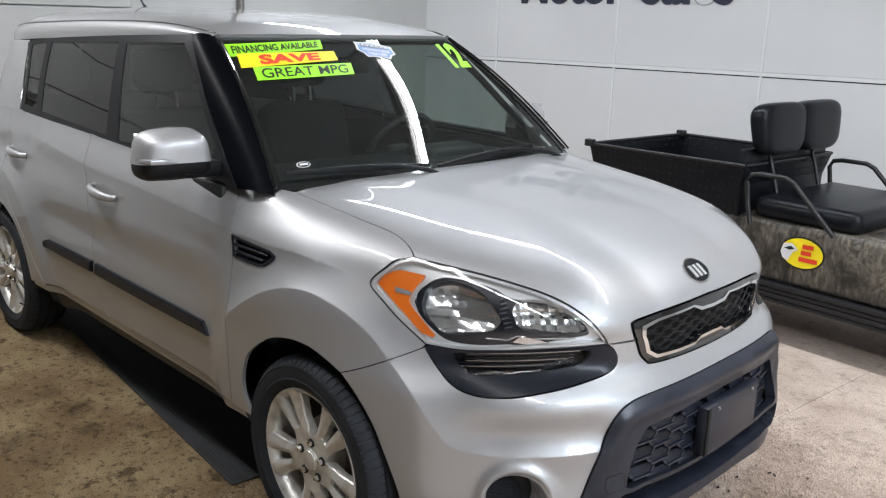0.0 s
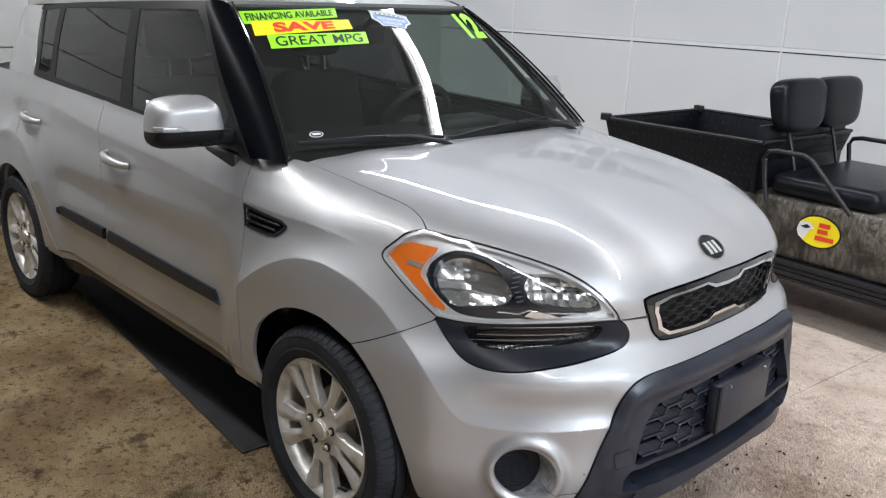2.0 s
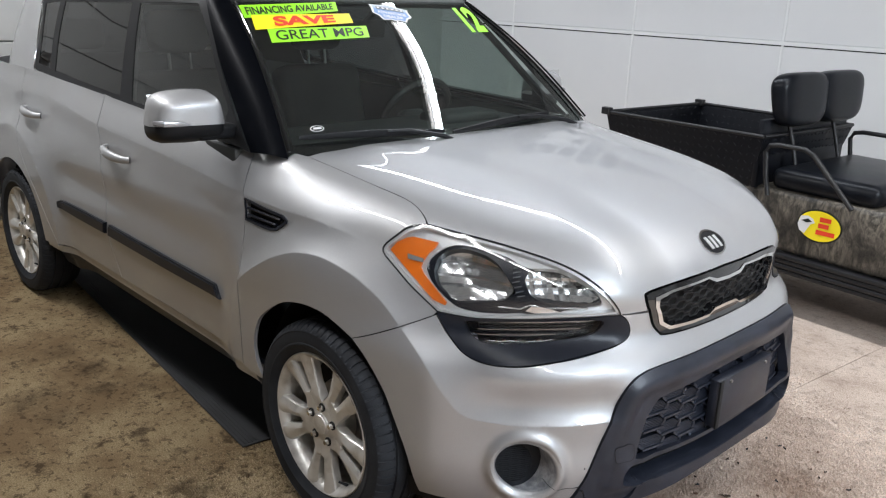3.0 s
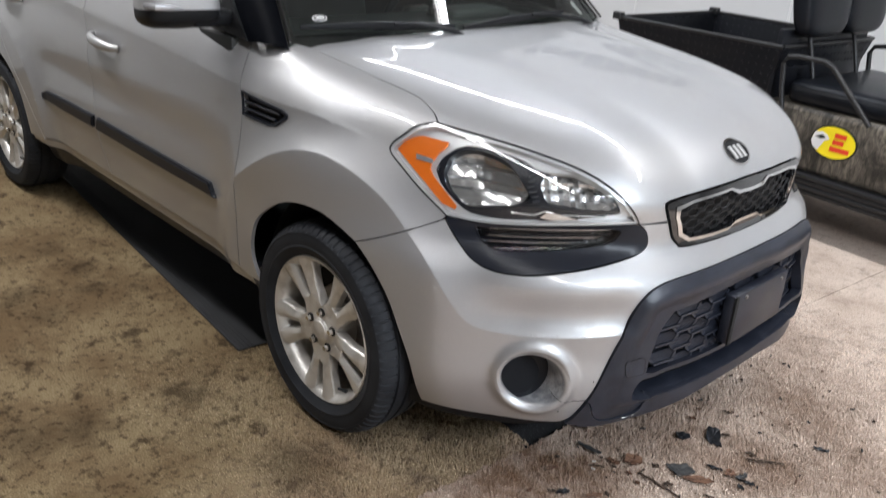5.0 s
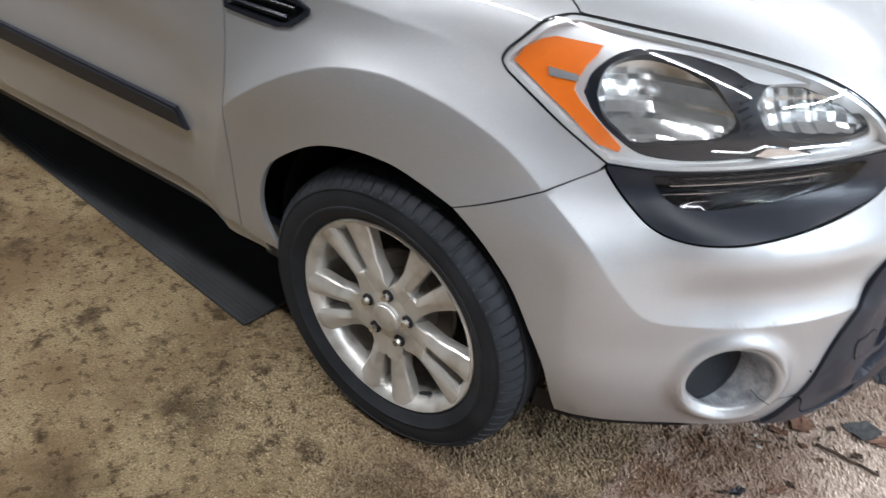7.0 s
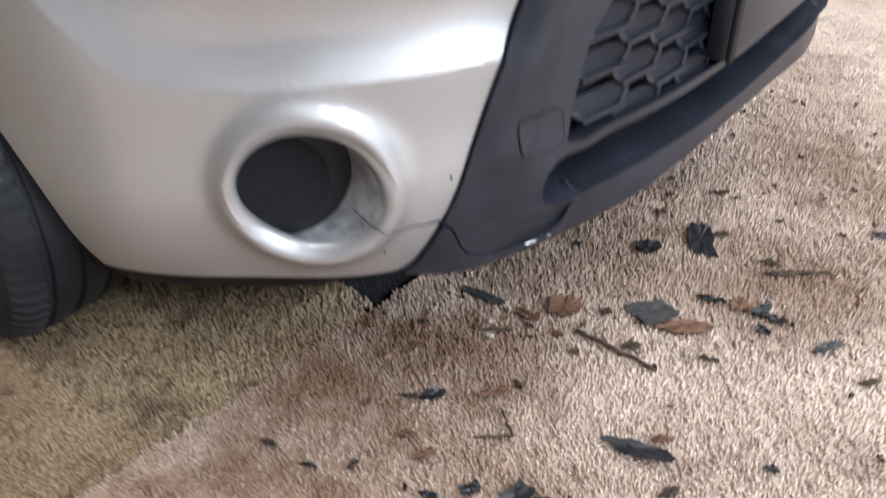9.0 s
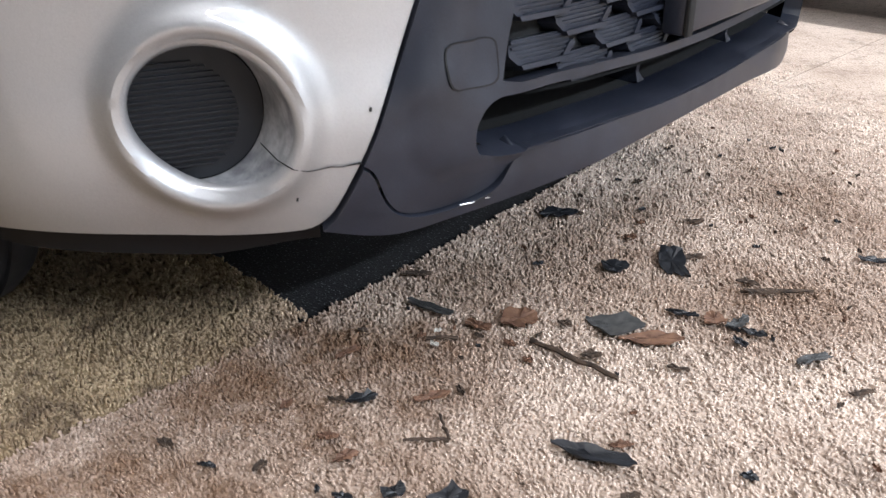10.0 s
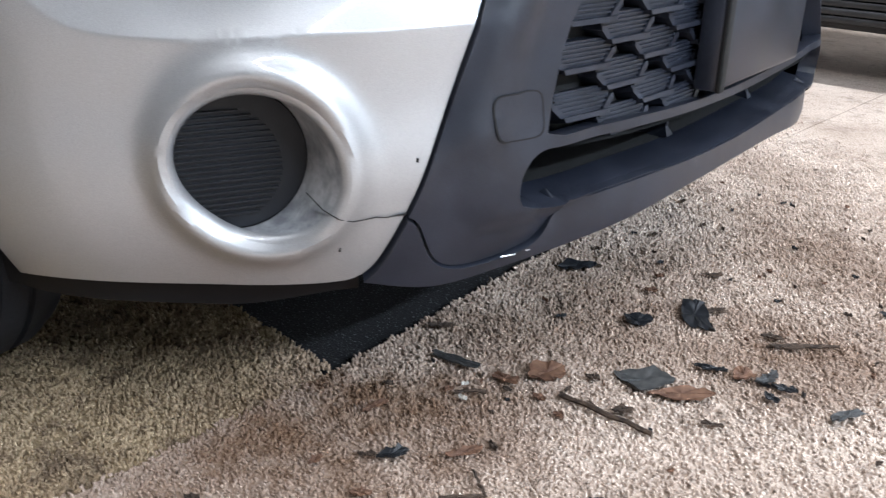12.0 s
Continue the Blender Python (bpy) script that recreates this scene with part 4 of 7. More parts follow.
    sheet("lamp_clip", [at([(0.4545, 0.8052), (0.4396, 0.8053), (0.4064, 0.7907), (0.4408, 0.7846), (0.4632, 0.7905)])], SQ, CHROME, lamp, step=0.01, off=-0.010, lip=0.006, gap=0, side=side)
    # clip and link between the reflectors
    v, fcs = tube([Vector(SQ(1.4 * f, s)) + Vector((-0.012, 0.009, 0)) for f, s in ((0.5013, 0.7961), (0.4695, 0.7953), (0.4548, 0.8086), (0.4323, 0.8017), (0.3630, 0.8023))], 0.0022, 6)
    obj("lamp_link", v, fcs, REFLECTOR, lamp, side=side)
    # black bezel under the lamp, dished, with the smoked running light in it
    bez = curve(BEZEL) + curve(LAMP_LOW[:-1]) + [LAMP_LOW[-1]]
    low_out = at([(0.548, 0.750), (0.50, 0.756), (0.42, 0.765), (0.343, 0.770), (0.341, 0.745), (0.356, 0.729), (0.39, 0.720), (0.452, 0.709), (0.512, 0.702), (0.536, 0.716)])
    low_out = curve(low_out + low_out[:1], 4)

    def dish(q, s):
        p = Vector(SQ(q, s))
        c = ((q / 1.4 - 0.44) / 0.145) ** 2 + ((s - 0.735) / 0.055) ** 2
        return tuple(p - Vector((0.78, -0.62, 0)) * (0.022 * max(0, 1 - c)) + Vector((0, 0, 0)))

    bezel = sheet("lamp_bezel", [shrink(bez, 0.002), low_out], dish, BEZELMAT, car, "black plastic bezel under the headlamp", step=0.014, off=0.002, lip=0.012, gap=0, side=side)
    sheet("running_light", [low_out], dish, SMOKE, bezel, "smoked running light", step=0.014, off=0.004, lip=0.01, gap=-0.001, side=side)
    sheet("running_back", [low_out], dish, GLOSS, bezel, step=0.02, off=-0.028, lip=-0.02, gap=0, side=side)
    for k in range(6):
        pts = [Vector(dish(1.4 * (0.35 + 0.02 * max(0, k - 2) + 0.175 * i / 10), 0.762 - 0.0075 * k - 0.0014 * i)) + Vector((-0.012, 0.01, 0)) for i in range(11 - (k > 2) - (k > 4))]
        vv, ff = tube(pts, 0.0017 if k % 2 else 0.0026, 5)
        obj("light_rib", vv, ff, CHROME if k in (0, 3, 5) else MASK, bezel, side=side)
    # faceted reflector cells behind the ribs
    vv, ff = [], []
    for r in range(3):
        for i in range(13):
            f0 = 0.356 + 0.0132 * i
            s0 = 0.750 - 0.014 * r - 0.0012 * i
            if f0 > 0.52 - 0.012 * r or s0 < 0.708:
                continue
            quad = [Vector(dish(1.4 * f, t)) + Vector((-0.020, 0.017, 0)) for f, t in ((f0, s0), (f0 + 0.0115, s0), (f0 + 0.0115, s0 + 0.011), (f0, s0 + 0.011))]
            mid_p = sum(quad, Vector()) / 4 + Vector((0.004 + 0.002 * ((i + r) % 3), -0.003, 0.002 * ((i * 2 + r) % 3 - 1)))
            k = len(vv)
            vv += quad + [mid_p]
            ff += [(k, k + 1, k + 4), (k + 1, k + 2, k + 4), (k + 2, k + 3, k + 4), (k + 3, k, k + 4)]
    obj("light_facets", vv, ff, REFLECTOR, bezel, "small chrome reflector cells", smooth=False, side=side)

# fog lamp pockets with ribbed blanks
axis = Vector((0.88, -0.46, 0.06)).normalized()
for side in (1, -1):
    rim = [Vector(SQ(q, s)) for q, s in shrink(resample(fog, 0.012), -0.0015)]
    c = Vector(SQ(1.4 * FOG_F, FOG_S))
    eye_c = c - axis * 0.045 + Vector((-0.004, -0.010, 0))
    lft = Vector((0, 0, 1)).cross(axis).normalized()
    upv = axis.cross(lft)
    n = len(rim)
    rings = []
    for k in range(9):
        row = []
        for i, p in enumerate(rim):
            d = p - c
            a = math.atan2(d.dot(upv), d.dot(lft))
            e = eye_c + lft * (0.0712 * math.cos(a)) + upv * (0.0722 * math.sin(a))
            inward = (lft * -math.cos(a) - upv * math.sin(a))
            turn = radians(14 * min(k, 6))
            b = p + inward * (0.008 * math.sin(turn)) - axis * (0.008 * (1 - math.cos(turn)) + 0.003 * math.sin(turn))
            row.append(b if k < 7 else b.lerp(e, (k - 6) / 2))
        rings.append(row)
    v = [p for row in rings for p in row]
    fcs = [(k * n + i, (k + 1) * n + i, (k + 1) * n + (i + 1) % n, k * n + (i + 1) % n) for k in range(8) for i in range(n)]
    obj("fog_pocket", v, fcs[:6 * n], PAINT, bumper, side=side)
    obj("pocket_wall", v, fcs[6 * n:], SCUFFED, bumper, "scuffed grey inner wall of the fog pocket", side=side)
    bmx = bmesh.new()
    m = Matrix((lft, upv, axis)).transposed().to_4x4()
    bmesh.ops.create_cone(bmx, cap_ends=True, segments=72, radius1=0.0715, radius2=0.0700, depth=0.012, matrix=Matrix.Translation(eye_c - axis * 0.004) @ m)
    blank = part("fog_blank", bmx, FOGBLACK, bumper, "round ribbed black fog lamp blank", side=side)
    for k in range(19):
        z = -0.055 + 0.0058 * k
        w = math.sqrt(max(0.0, 0.0655 ** 2 - z * z))
        w1 = math.sqrt(max(0.0, 0.0585 ** 2 - (z + 0.006) ** 2)) - 0.014
        if w1 < -0.01:
            continue
        bmx = block((-w, z - 0.0013, 0.0), (w1, z + 0.0013, 0.0038), 0.0006, 1)
        bmesh.ops.transform(bmx, matrix=Matrix.Translation(eye_c + axis * 0.002) @ m, verts=bmx.verts)
        part("rib", bmx, FOGBLACK, blank, side=side, smooth=False)

# the crack from the pocket to the trim, and a few nicks
pts = [Vector(SQ(1.4 * f, s)) + Vector((0.0012, -0.0012, 0)) for f, s in ((0.436, 0.340), (0.428, 0.334), (0.422, 0.3325), (0.414, 0.334), (0.408, 0.3325), (0.402, 0.334), (0.396, 0.335))]
v, fcs = tube(pts, [0.0004, 0.0006, 0.0005, 0.0008, 0.0005, 0.0009, 0.0014], 5)
obj("bumper_crack", v, fcs, SEAMDARK, bumper)
c0 = Vector(SQ(1.4 * 0.436, 0.340))
v, fcs = tube([c0 + Vector((0.001, -0.001, 0)), c0 + Vector((-0.018, -0.004, 0.006)), c0 + Vector((-0.034, -0.010, 0.022))], 0.0007, 5)
obj("bumper_crack", v, fcs, SEAMDARK, bumper)
for f, s in ((0.387, 0.388), (0.436, 0.296)):
    p = Vector(SQ(1.4 * f, s)) + Vector((0.001, -0.001, 0))
    v, fcs = tube([p, p + Vector((0.0, 0.001, 0.004))], 0.0013, 5)
    obj("paint_nick", v, fcs, SEAMDARK, bumper)

# ---- cabin: pillars, glass, roof ----
GLASS_Z = [0.95, 1.0, 1.04, 1.15, 1.3, 1.45, 1.52, 1.58]
GLASS_Y = [0.815, 0.805, 0.79, 0.76, 0.715, 0.655, 0.615, 0.55]


def flank(q, z):
    """The side of the cabin; q runs backwards from the front axle."""
    y = smooth(GLASS_Z, GLASS_Y, z)
    if q <= 2.6:
        return -q, -y, z
    t = min((q - 2.6) / 0.75, 1) * math.pi / 2
    c, d = math.cos(t), math.sin(t)
    r = (c ** 3 + d ** 3) ** (-1 / 3)
    return -2.6 - (0.62 - 0.3 * (z - 1.1)) * d * r, -y * c * r, z


def screen(u, v):
    """The windscreen: u from -1 (car's right) to 1, v from the cowl to the roof."""
    w = 1 - u * u
    return (-0.336 - 0.598 * v + w * (0.075 - 0.03 * v) + 0.02 * math.sin(math.pi * v), u * (0.738 - 0.161 * v), 1.052 + 0.452 * v + w * 0.012 * (1 - v) + 0.022 * math.sin(math.pi * v))


TOP_X = [-3.12, -3.0, -2.7, -2.3, -1.8, -1.3, -1.05, -0.93]
TOP_Z = [1.50, 1.545, 1.590, 1.607, 1.612, 1.594, 1.556, 1.517]
EDGE_Z = [1.40, 1.415, 1.438, 1.458, 1.480, 1.499, 1.507, 1.508]
EDGE_Y = [0.30, 0.552, 0.660, 0.656, 0.641, 0.630, 0.624, 0.590]


def roof(a, x):
    """a: -1 at the right edge, 0 in the middle, 1 at the left edge."""
    zc, ze, e = (smooth(TOP_X, t, x) for t in (TOP_Z, EDGE_Z, EDGE_Y))
    t = abs(a) * math.pi / 2
    c, d = math.cos(t), math.sin(t)
    r = (c ** 3.0 + d ** 3.0) ** (-1 / 3.0)
    front = 0.042 * (1 - (d * r) ** 2) * ease(-1.25, -0.93, x)
    return x + front, math.copysign(e * d * r, a), ze + (zc - ze) * c * r


# roof with a bead along each side rail
v, fcs = [], []
NA, NX = 48, 46
for i in range(NX + 1):
    x = -0.93 - 2.19 * i / NX
    v += [roof(-1 + 2 * k / NA, x) for k in range(NA + 1)]
w = NA + 1
fcs = [(i * w + k, i * w + k + 1, (i + 1) * w + k + 1, (i + 1) * w + k) for i in range(NX) for k in range(NA)]
k0 = len(v)
v += [Vector(p) + Vector((-0.01, 0, -0.02)) for p in v[:w]]
fcs += [(k, k0 + k, k0 + k + 1, k + 1) for k in range(NA)]
roof_ob = obj("roof", v, fcs, PAINT, car)
for side in (1, -1):
    pts = [Vector(roof(-0.70, -0.95 - 2.0 * i / 30)) + Vector((0, 0, 0.002)) for i in range(31)]
    vv, ff = tube(pts, 0.0045, 6, True, 0.5)
    obj("roof_bead", vv, ff, GLOSS, roof_ob, side=side)
v, fcs = tube([(-2.62, -0.02, 1.60), (-2.66, -0.02, 1.63), (-2.87, -0.02, 1.83)], [0.012, 0.006, 0.003], 8)
obj("aerial", v, fcs, PLASTIC, car, "thin black roof aerial")

for side in (1, -1):
    # black window band with three panes, and the painted rear pillar
    band = curve([(0.50, 1.055), (0.9, 1.066), (1.24, 1.072), (1.53, 1.083), (1.96, 1.106), (2.40, 1.120)]) \
        + curve([(2.40, 1.120), (2.436, 1.14), (2.455, 1.25), (2.50, 1.38), (2.528, 1.425), (2.50, 1.444)]) \
        + curve([(2.50, 1.444), (2.3, 1.457), (1.8, 1.480), (1.3, 1.499), (1.0, 1.508)]) + curve([(1.0, 1.508), (0.88, 1.40), (0.70, 1.235), (0.585, 1.135), (0.50, 1.055)])
    front_pane = curve([(0.56, 1.085), (0.9, 1.092), (1.36, 1.102)]) + curve([(1.36, 1.102), (1.42, 1.28), (1.495, 1.462)]) + curve([(1.495, 1.462), (1.25, 1.472), (1.035, 1.477)]) \
        + curve([(1.035, 1.477), (0.90, 1.385), (0.70, 1.205), (0.56, 1.085)])
    rear_pane = curve([(1.47, 1.108), (1.9, 1.125), (2.18, 1.138)]) + curve([(2.18, 1.138), (2.22, 1.30), (2.255, 1.438)]) + curve([(2.255, 1.438), (1.9, 1.452), (1.565, 1.462)]) \
        + curve([(1.565, 1.462), (1.51, 1.28), (1.47, 1.108)])
    small_pane = curve([(2.245, 1.145), (2.34, 1.148), (2.395, 1.152)]) + curve([(2.395, 1.152), (2.42, 1.28), (2.485, 1.42)]) + curve([(2.485, 1.42), (2.4, 1.43), (2.312, 1.436)]) \
        + curve([(2.312, 1.436), (2.275, 1.28), (2.245, 1.145)])
    sheet("window_surround", [band, front_pane, rear_pane, small_pane], flank, FRAMEBLACK, car, step=0.03, off=0.004, lip=0.02, gap=0.0, side=side)
    for nm, loop, mt, lb in (("front_window", front_pane, DOORGLASS, ""), ("rear_window", rear_pane, TINTED, "dark tinted window"), ("quarter_window", small_pane, TINTED, "dark tinted window")):
        sheet(nm, [loop], flank, mt, car, lb, step=0.06, off=0.0015, lip=0, gap=-0.002, side=side, fine=0.03)
    edge = [Vector(flank(*p)) + Vector((0, -0.005, 0)) for p in curve([(2.30, 1.116), (2.41, 1.119), (2.443, 1.14), (2.462, 1.25), (2.507, 1.38), (2.536, 1.425), (2.50, 1.450)])]
    vv, ff = tube(edge, 0.003, 6)
    obj("window_trim", vv, ff, CHROME, car, "thin bright window trim", side=side)
    pillar = curve([(2.42, 1.095), (2.9, 1.085), (3.30, 1.07)]) + [(3.34, 1.2), (3.34, 1.43)] + curve([(3.34, 1.40), (2.9, 1.42), (2.62, 1.442), (2.50, 1.449)]) \
        + curve([(2.50, 1.449), (2.535, 1.425), (2.508, 1.38), (2.462, 1.25), (2.443, 1.14), (2.42, 1.095)])
    sheet("rear_pillar", [pillar], flank, PAINT, car, step=0.04, off=0.004, lip=0.02, gap=0.0, side=side)
    # windscreen pillar: a rounded black strip from the door glass to the windscreen
    v, fcs, n = [], [], 26
    for i in range(n + 1):
        t = i / n
        a = Vector(flank(0.46 + 0.545 * t, 1.048 + 0.46 * t)) + Vector((0, -0.005, 0))
        b = Vector(screen(-1, -0.015 + 1.02 * t))
        out = Vector((0.45, -0.75, 0.45))
        for k in range(9):
            u = k / 8
            v.append(a.lerp(b, u) + out * (0.016 * math.sin(math.pi * u) + 0.006))
    fcs = [(i * 9 + k, i * 9 + k + 1, (i + 1) * 9 + k + 1, (i + 1) * 9 + k) for i in range(n) for k in range(8)]
    pil = obj("windscreen_pillar", v, fcs, PILLAR, car, side=side)
    # front foot of the pillar down to the wing
    vv, ff = tube([Vector(screen(-1.0, 0.99 - 0.98 * i / 20)) + Vector((0.012, 0.0, 0.010)) for i in range(21)], 0.004, 6)
    obj("screen_moulding", vv, ff, GLOSS, pil, side=side)
    v = [Vector(flank(0.64, 1.175)), Vector(flank(0.47, 1.05)), Vector(flank(0.66, 1.062))]
    v = [p + Vector((0, -0.007, 0)) for p in v] + [p + Vector((0, 0.01, 0)) for p in v]
    obj("mirror_patch", v, [(0, 2, 1), (3, 4, 5), (0, 1, 4, 3), (1, 2, 5, 4), (2, 0, 3, 5)], FRAMEBLACK, car, smooth=False, side=side)


def grid(surf, u0, u1, v0, v1, nu, nv, off=0.0):
    vv = []
    for j in range(nv + 1):
        for i in range(nu + 1):
            u, t = u0 + (u1 - u0) * i / nu, v0 + (v1 - v0) * j / nv
            c = Vector(surf(u, t))
            n = (Vector(surf(u + 0.002, t)) - c).cross(Vector(surf(u, t + 0.002)) - c).normalized()
            vv.append(c + n * off)
    ff = [(j * (nu + 1) + i, j * (nu + 1) + i + 1, (j + 1) * (nu + 1) + i + 1, (j + 1) * (nu + 1) + i) for j in range(nv) for i in range(nu)]
    return vv, ff


v, fcs = grid(screen, -0.995, 0.995, 0.0, 1.0, 40, 24)
windshield = obj("windshield", v, fcs, WINDSHIELD, car, "clear windscreen with dealer stickers")
for u0, u1, v0, v1 in ((-0.995, 0.995, 0.975, 1.004), (-0.995, 0.995, -0.02, 0.055), (-1.0, -0.965, 0.0, 1.0), (0.965, 1.0, 0.0, 1.0)):
    v, fcs = grid(screen, u0, u1, v0, v1, 30, 12, -0.003)
    obj("glass_border", v, fcs, GLOSS, windshield)
# cowl between bonnet and glass
v = []
for i in range(41):
    u = -1 + 2 * i / 40
    a = Vector(screen(u, 0.0)) + Vector((0.004, 0, -0.004))
    f = 0.82 * abs(u)
    b = Vector(SQ(math.copysign(1.4 * f, -u), 1.1305)) + Vector((0.004, 0, -0.014))
    b.y = a.y * 0.985
    b.x = a.x + 0.085 * (1 - 0.75 * abs(u) ** 3)
    b.z = a.z - 0.03 - 0.0 * abs(u)
    v += [a, a.lerp(b, 0.5) + Vector((0, 0, -0.006)), b]
fcs = [(3 * i + k, 3 * i + k + 1, 3 * i + 4 + k, 3 * i + 3 + k) for i in range(40) for k in range(2)]
obj("cowl", v, fcs, FRAMEBLACK, car, "black plastic cowl")
# wipers
for u0, u1, vv0, vv1 in ((-0.947, -0.20, 0.066, 0.022), (-0.153, 0.64, 0.010, 0.058)):
    blade = [Vector(screen(u0 + (u1 - u0) * i / 16, vv0 + (vv1 - vv0) * i / 16 + 0.006 * math.sin(math.pi * i / 16))) + Vector((0.014, 0, 0.016)) for i in range(17)]
    v, fcs = tube(blade, [0.004 + 0.004 * math.sin(math.pi * i / 16) for i in range(17)], 6, True, 1.7)
    wiper = obj("wiper", v, fcs, FRAMEBLACK, car, "black windscreen wiper")
    m = blade[9] if u0 < -0.5 else blade[10]
    foot = Vector(screen(-0.16 if u0 < -0.5 else 0.84, -0.01)) + Vector((0.04, 0, -0.008))
    v, fcs = tube([foot, foot.lerp(m, 0.25) + Vector((0.01, 0, 0.02)), foot.lerp(m, 0.7) + Vector((0.008, 0, 0.02)), m + Vector((0.006, 0, 0.006))], [0.012, 0.009, 0.008, 0.006], 8)
    obj("wiper_arm", v, fcs, FRAMEBLACK, wiper)

# stickers behind the glass
def on_screen(u, v, off):
    c = Vector(screen(u, v))
    n = (Vector(screen(u + 0.004, v)) - c).cross(Vector(screen(u, v + 0.004)) - c).normalized()
    return c + n * off


def stick(name, quad, mat, label, off=0.003):
    """A thin sticker: its corners (u, v) from the lower left, anticlockwise."""
    v = []
    for j in range(5):
        for i in range(17):
            a, b = i / 16, j / 4
            u = (quad[0][0] * (1 - a) + quad[1][0] * a) * (1 - b) + (quad[3][0] * (1 - a) + quad[2][0] * a) * b
            t = (quad[0][1] * (1 - a) + quad[1][1] * a) * (1 - b) + (quad[3][1] * (1 - a) + quad[2][1] * a) * b
            v.append(on_screen(u, t, off))
    f = [(j * 17 + i, j * 17 + i + 1, (j + 1) * 17 + i + 1, (j + 1) * 17 + i) for j in range(4) for i in range(16)]
    return obj(name, v, f, mat, windshield, label)


def words(body, quad, mat, parent, height=0.6, bold=0.0, off=0.0045, wide=0.9):
    """Lettering that fills a quad on the windscreen."""
    ob = lettering("lettering", body, mat, parent, 1.0, Matrix.Identity(4), 0.0, bold)
    me = ob.data
    xs = [p.co.x for p in me.vertices]
    ys = [p.co.y for p in me.vertices]
    x0, x1, y0, y1 = min(xs), max(xs), min(ys), max(ys)
    for p in me.vertices:
        a = 0.5 + ((p.co.x - x0) / (x1 - x0) - 0.5) * wide
        b = 0.5 + ((p.co.y - y0) / (y1 - y0) - 0.5) * height
        u = (quad[0][0] * (1 - a) + quad[1][0] * a) * (1 - b) + (quad[3][0] * (1 - a) + quad[2][0] * a) * b
        t = (quad[0][1] * (1 - a) + quad[1][1] * a) * (1 - b) + (quad[3][1] * (1 - a) + quad[2][1] * a) * b
        p.co = on_screen(u, t, off)
    return ob


FIN = ((-0.985, 0.826), (-0.324, 0.890), (-0.282, 0.974), (-0.982, 0.930))
SAV = ((-0.947, 0.736), (-0.285, 0.788), (-0.258, 0.869), (-0.932, 0.850))
GRT = ((-0.890, 0.640), (-0.255, 0.668), (-0.212, 0.762), (-0.878, 0.741))
s1 = stick("sticker", FIN, LIME, "lime green sticker with black words")
words("FINANCING AVAILABLE", FIN, INK, s1, 0.62, 0.022)
s2 = stick("sticker", SAV, YELLOW, "yellow sticker with a red word", 0.0036)
words("SAVE", SAV, REDINK, s2, 0.74, 0.045, 0.005, 0.62)
s3 = stick("sticker", GRT, LIME, "lime green sticker with black words", 0.0042)
words("GREAT MPG", GRT, INK, s3, 0.72, 0.008, 0.0056, 0.88)
# dealer shield: pale shield, blue lower field, plain bars for the maker's mark
CX = ((-0.085, 0.825), (0.205, 0.780), (0.275, 0.925), (-0.015, 0.985))
outline = [(0.2, 0.0), (0.42, 0.06), (0.5, 0.0), (0.58, 0.06), (0.8, 0.0), (0.86, 0.22), (1.0, 0.36), (0.97, 0.72), (1.0, 0.84), (0.72, 0.9), (0.5, 1.0), (0.28, 0.9), (0.0, 0.84),
           (0.03, 0.72), (0.0, 0.36), (0.14, 0.22)]


def field(a, b):
    return tuple((CX[0][i] * (1 - a) + CX[1][i] * a) * (1 - b) + (CX[3][i] * (1 - a) + CX[2][i] * a) * b for i in (0, 1))


def shield(scale, lo, hi, mat, name, off, parent):
    pts = [(0.5 + (a - 0.5) * scale, min(max(0.5 + (b - 0.5) * scale, lo), hi)) for a, b in outline]
    v = [on_screen(*field(a, b), off) for a, b in pts] + [on_screen(*field(0.5, (lo + hi) / 2), off)]
    n = len(pts)
    return obj(name, v, [(i, (i + 1) % n, n) for i in range(n)], mat, parent)


GREYINK = material("grey_ink", (0.45, 0.52, 0.6), 0.5)
sh = shield(1.0, 0, 1, WHITEINK, "dealer_shield", 0.003, windshield)
tagged(sh, "white and blue dealer shield sticker")
shield(0.9, 0, 0.66, BLUEINK, "shield_field", 0.004, sh)
shield(0.9, 0.66, 1.0, GREYINK, "shield_crest", 0.004, sh)
for i in range(6):
    a0 = 0.15 + 0.118 * i
    v = [on_screen(*field(a, b), 0.005) for a, b in ((a0, 0.60), (a0 + 0.1, 0.60), (a0 + 0.1, 0.76), (a0, 0.76))]
    obj("mark_bar", v, [(0, 1, 2, 3)], INK, sh)
    v = [on_screen(*field(a, b), 0.006) for a, b in ((a0 + 0.02, 0.63), (a0 + 0.08, 0.63), (a0 + 0.08, 0.73), (a0 + 0.02, 0.73))]
    obj("mark_bar", v, [(0, 1, 2, 3)], WHITEINK, sh)
words("ADVANTAGE", (field(0.1, 0.34), field(0.9, 0.34), field(0.9, 0.54), field(0.1, 0.54)), WHITEINK, sh, 0.8, 0.02, 0.005)
words("DEALER", (field(0.22, 0.12), field(0.78, 0.12), field(0.78, 0.32), field(0.22, 0.32)), WHITEINK, sh, 0.8, 0.02, 0.005)
yr = words("12", ((0.67, 0.70), (0.85, 0.70), (0.965, 0.945), (0.76, 0.935)), LIME, windshield, 1.0, 0.05, 0.003, 1.0)
yr.name = "year_sticker"
tagged(yr, "lime green model year numerals")
tag = ring(-0.835, 0.122, 0.034, 0.016, 28)
v = [on_screen(u, t, 0.003) for u, t in tag] + [on_screen(-0.835, 0.122, 0.003)]
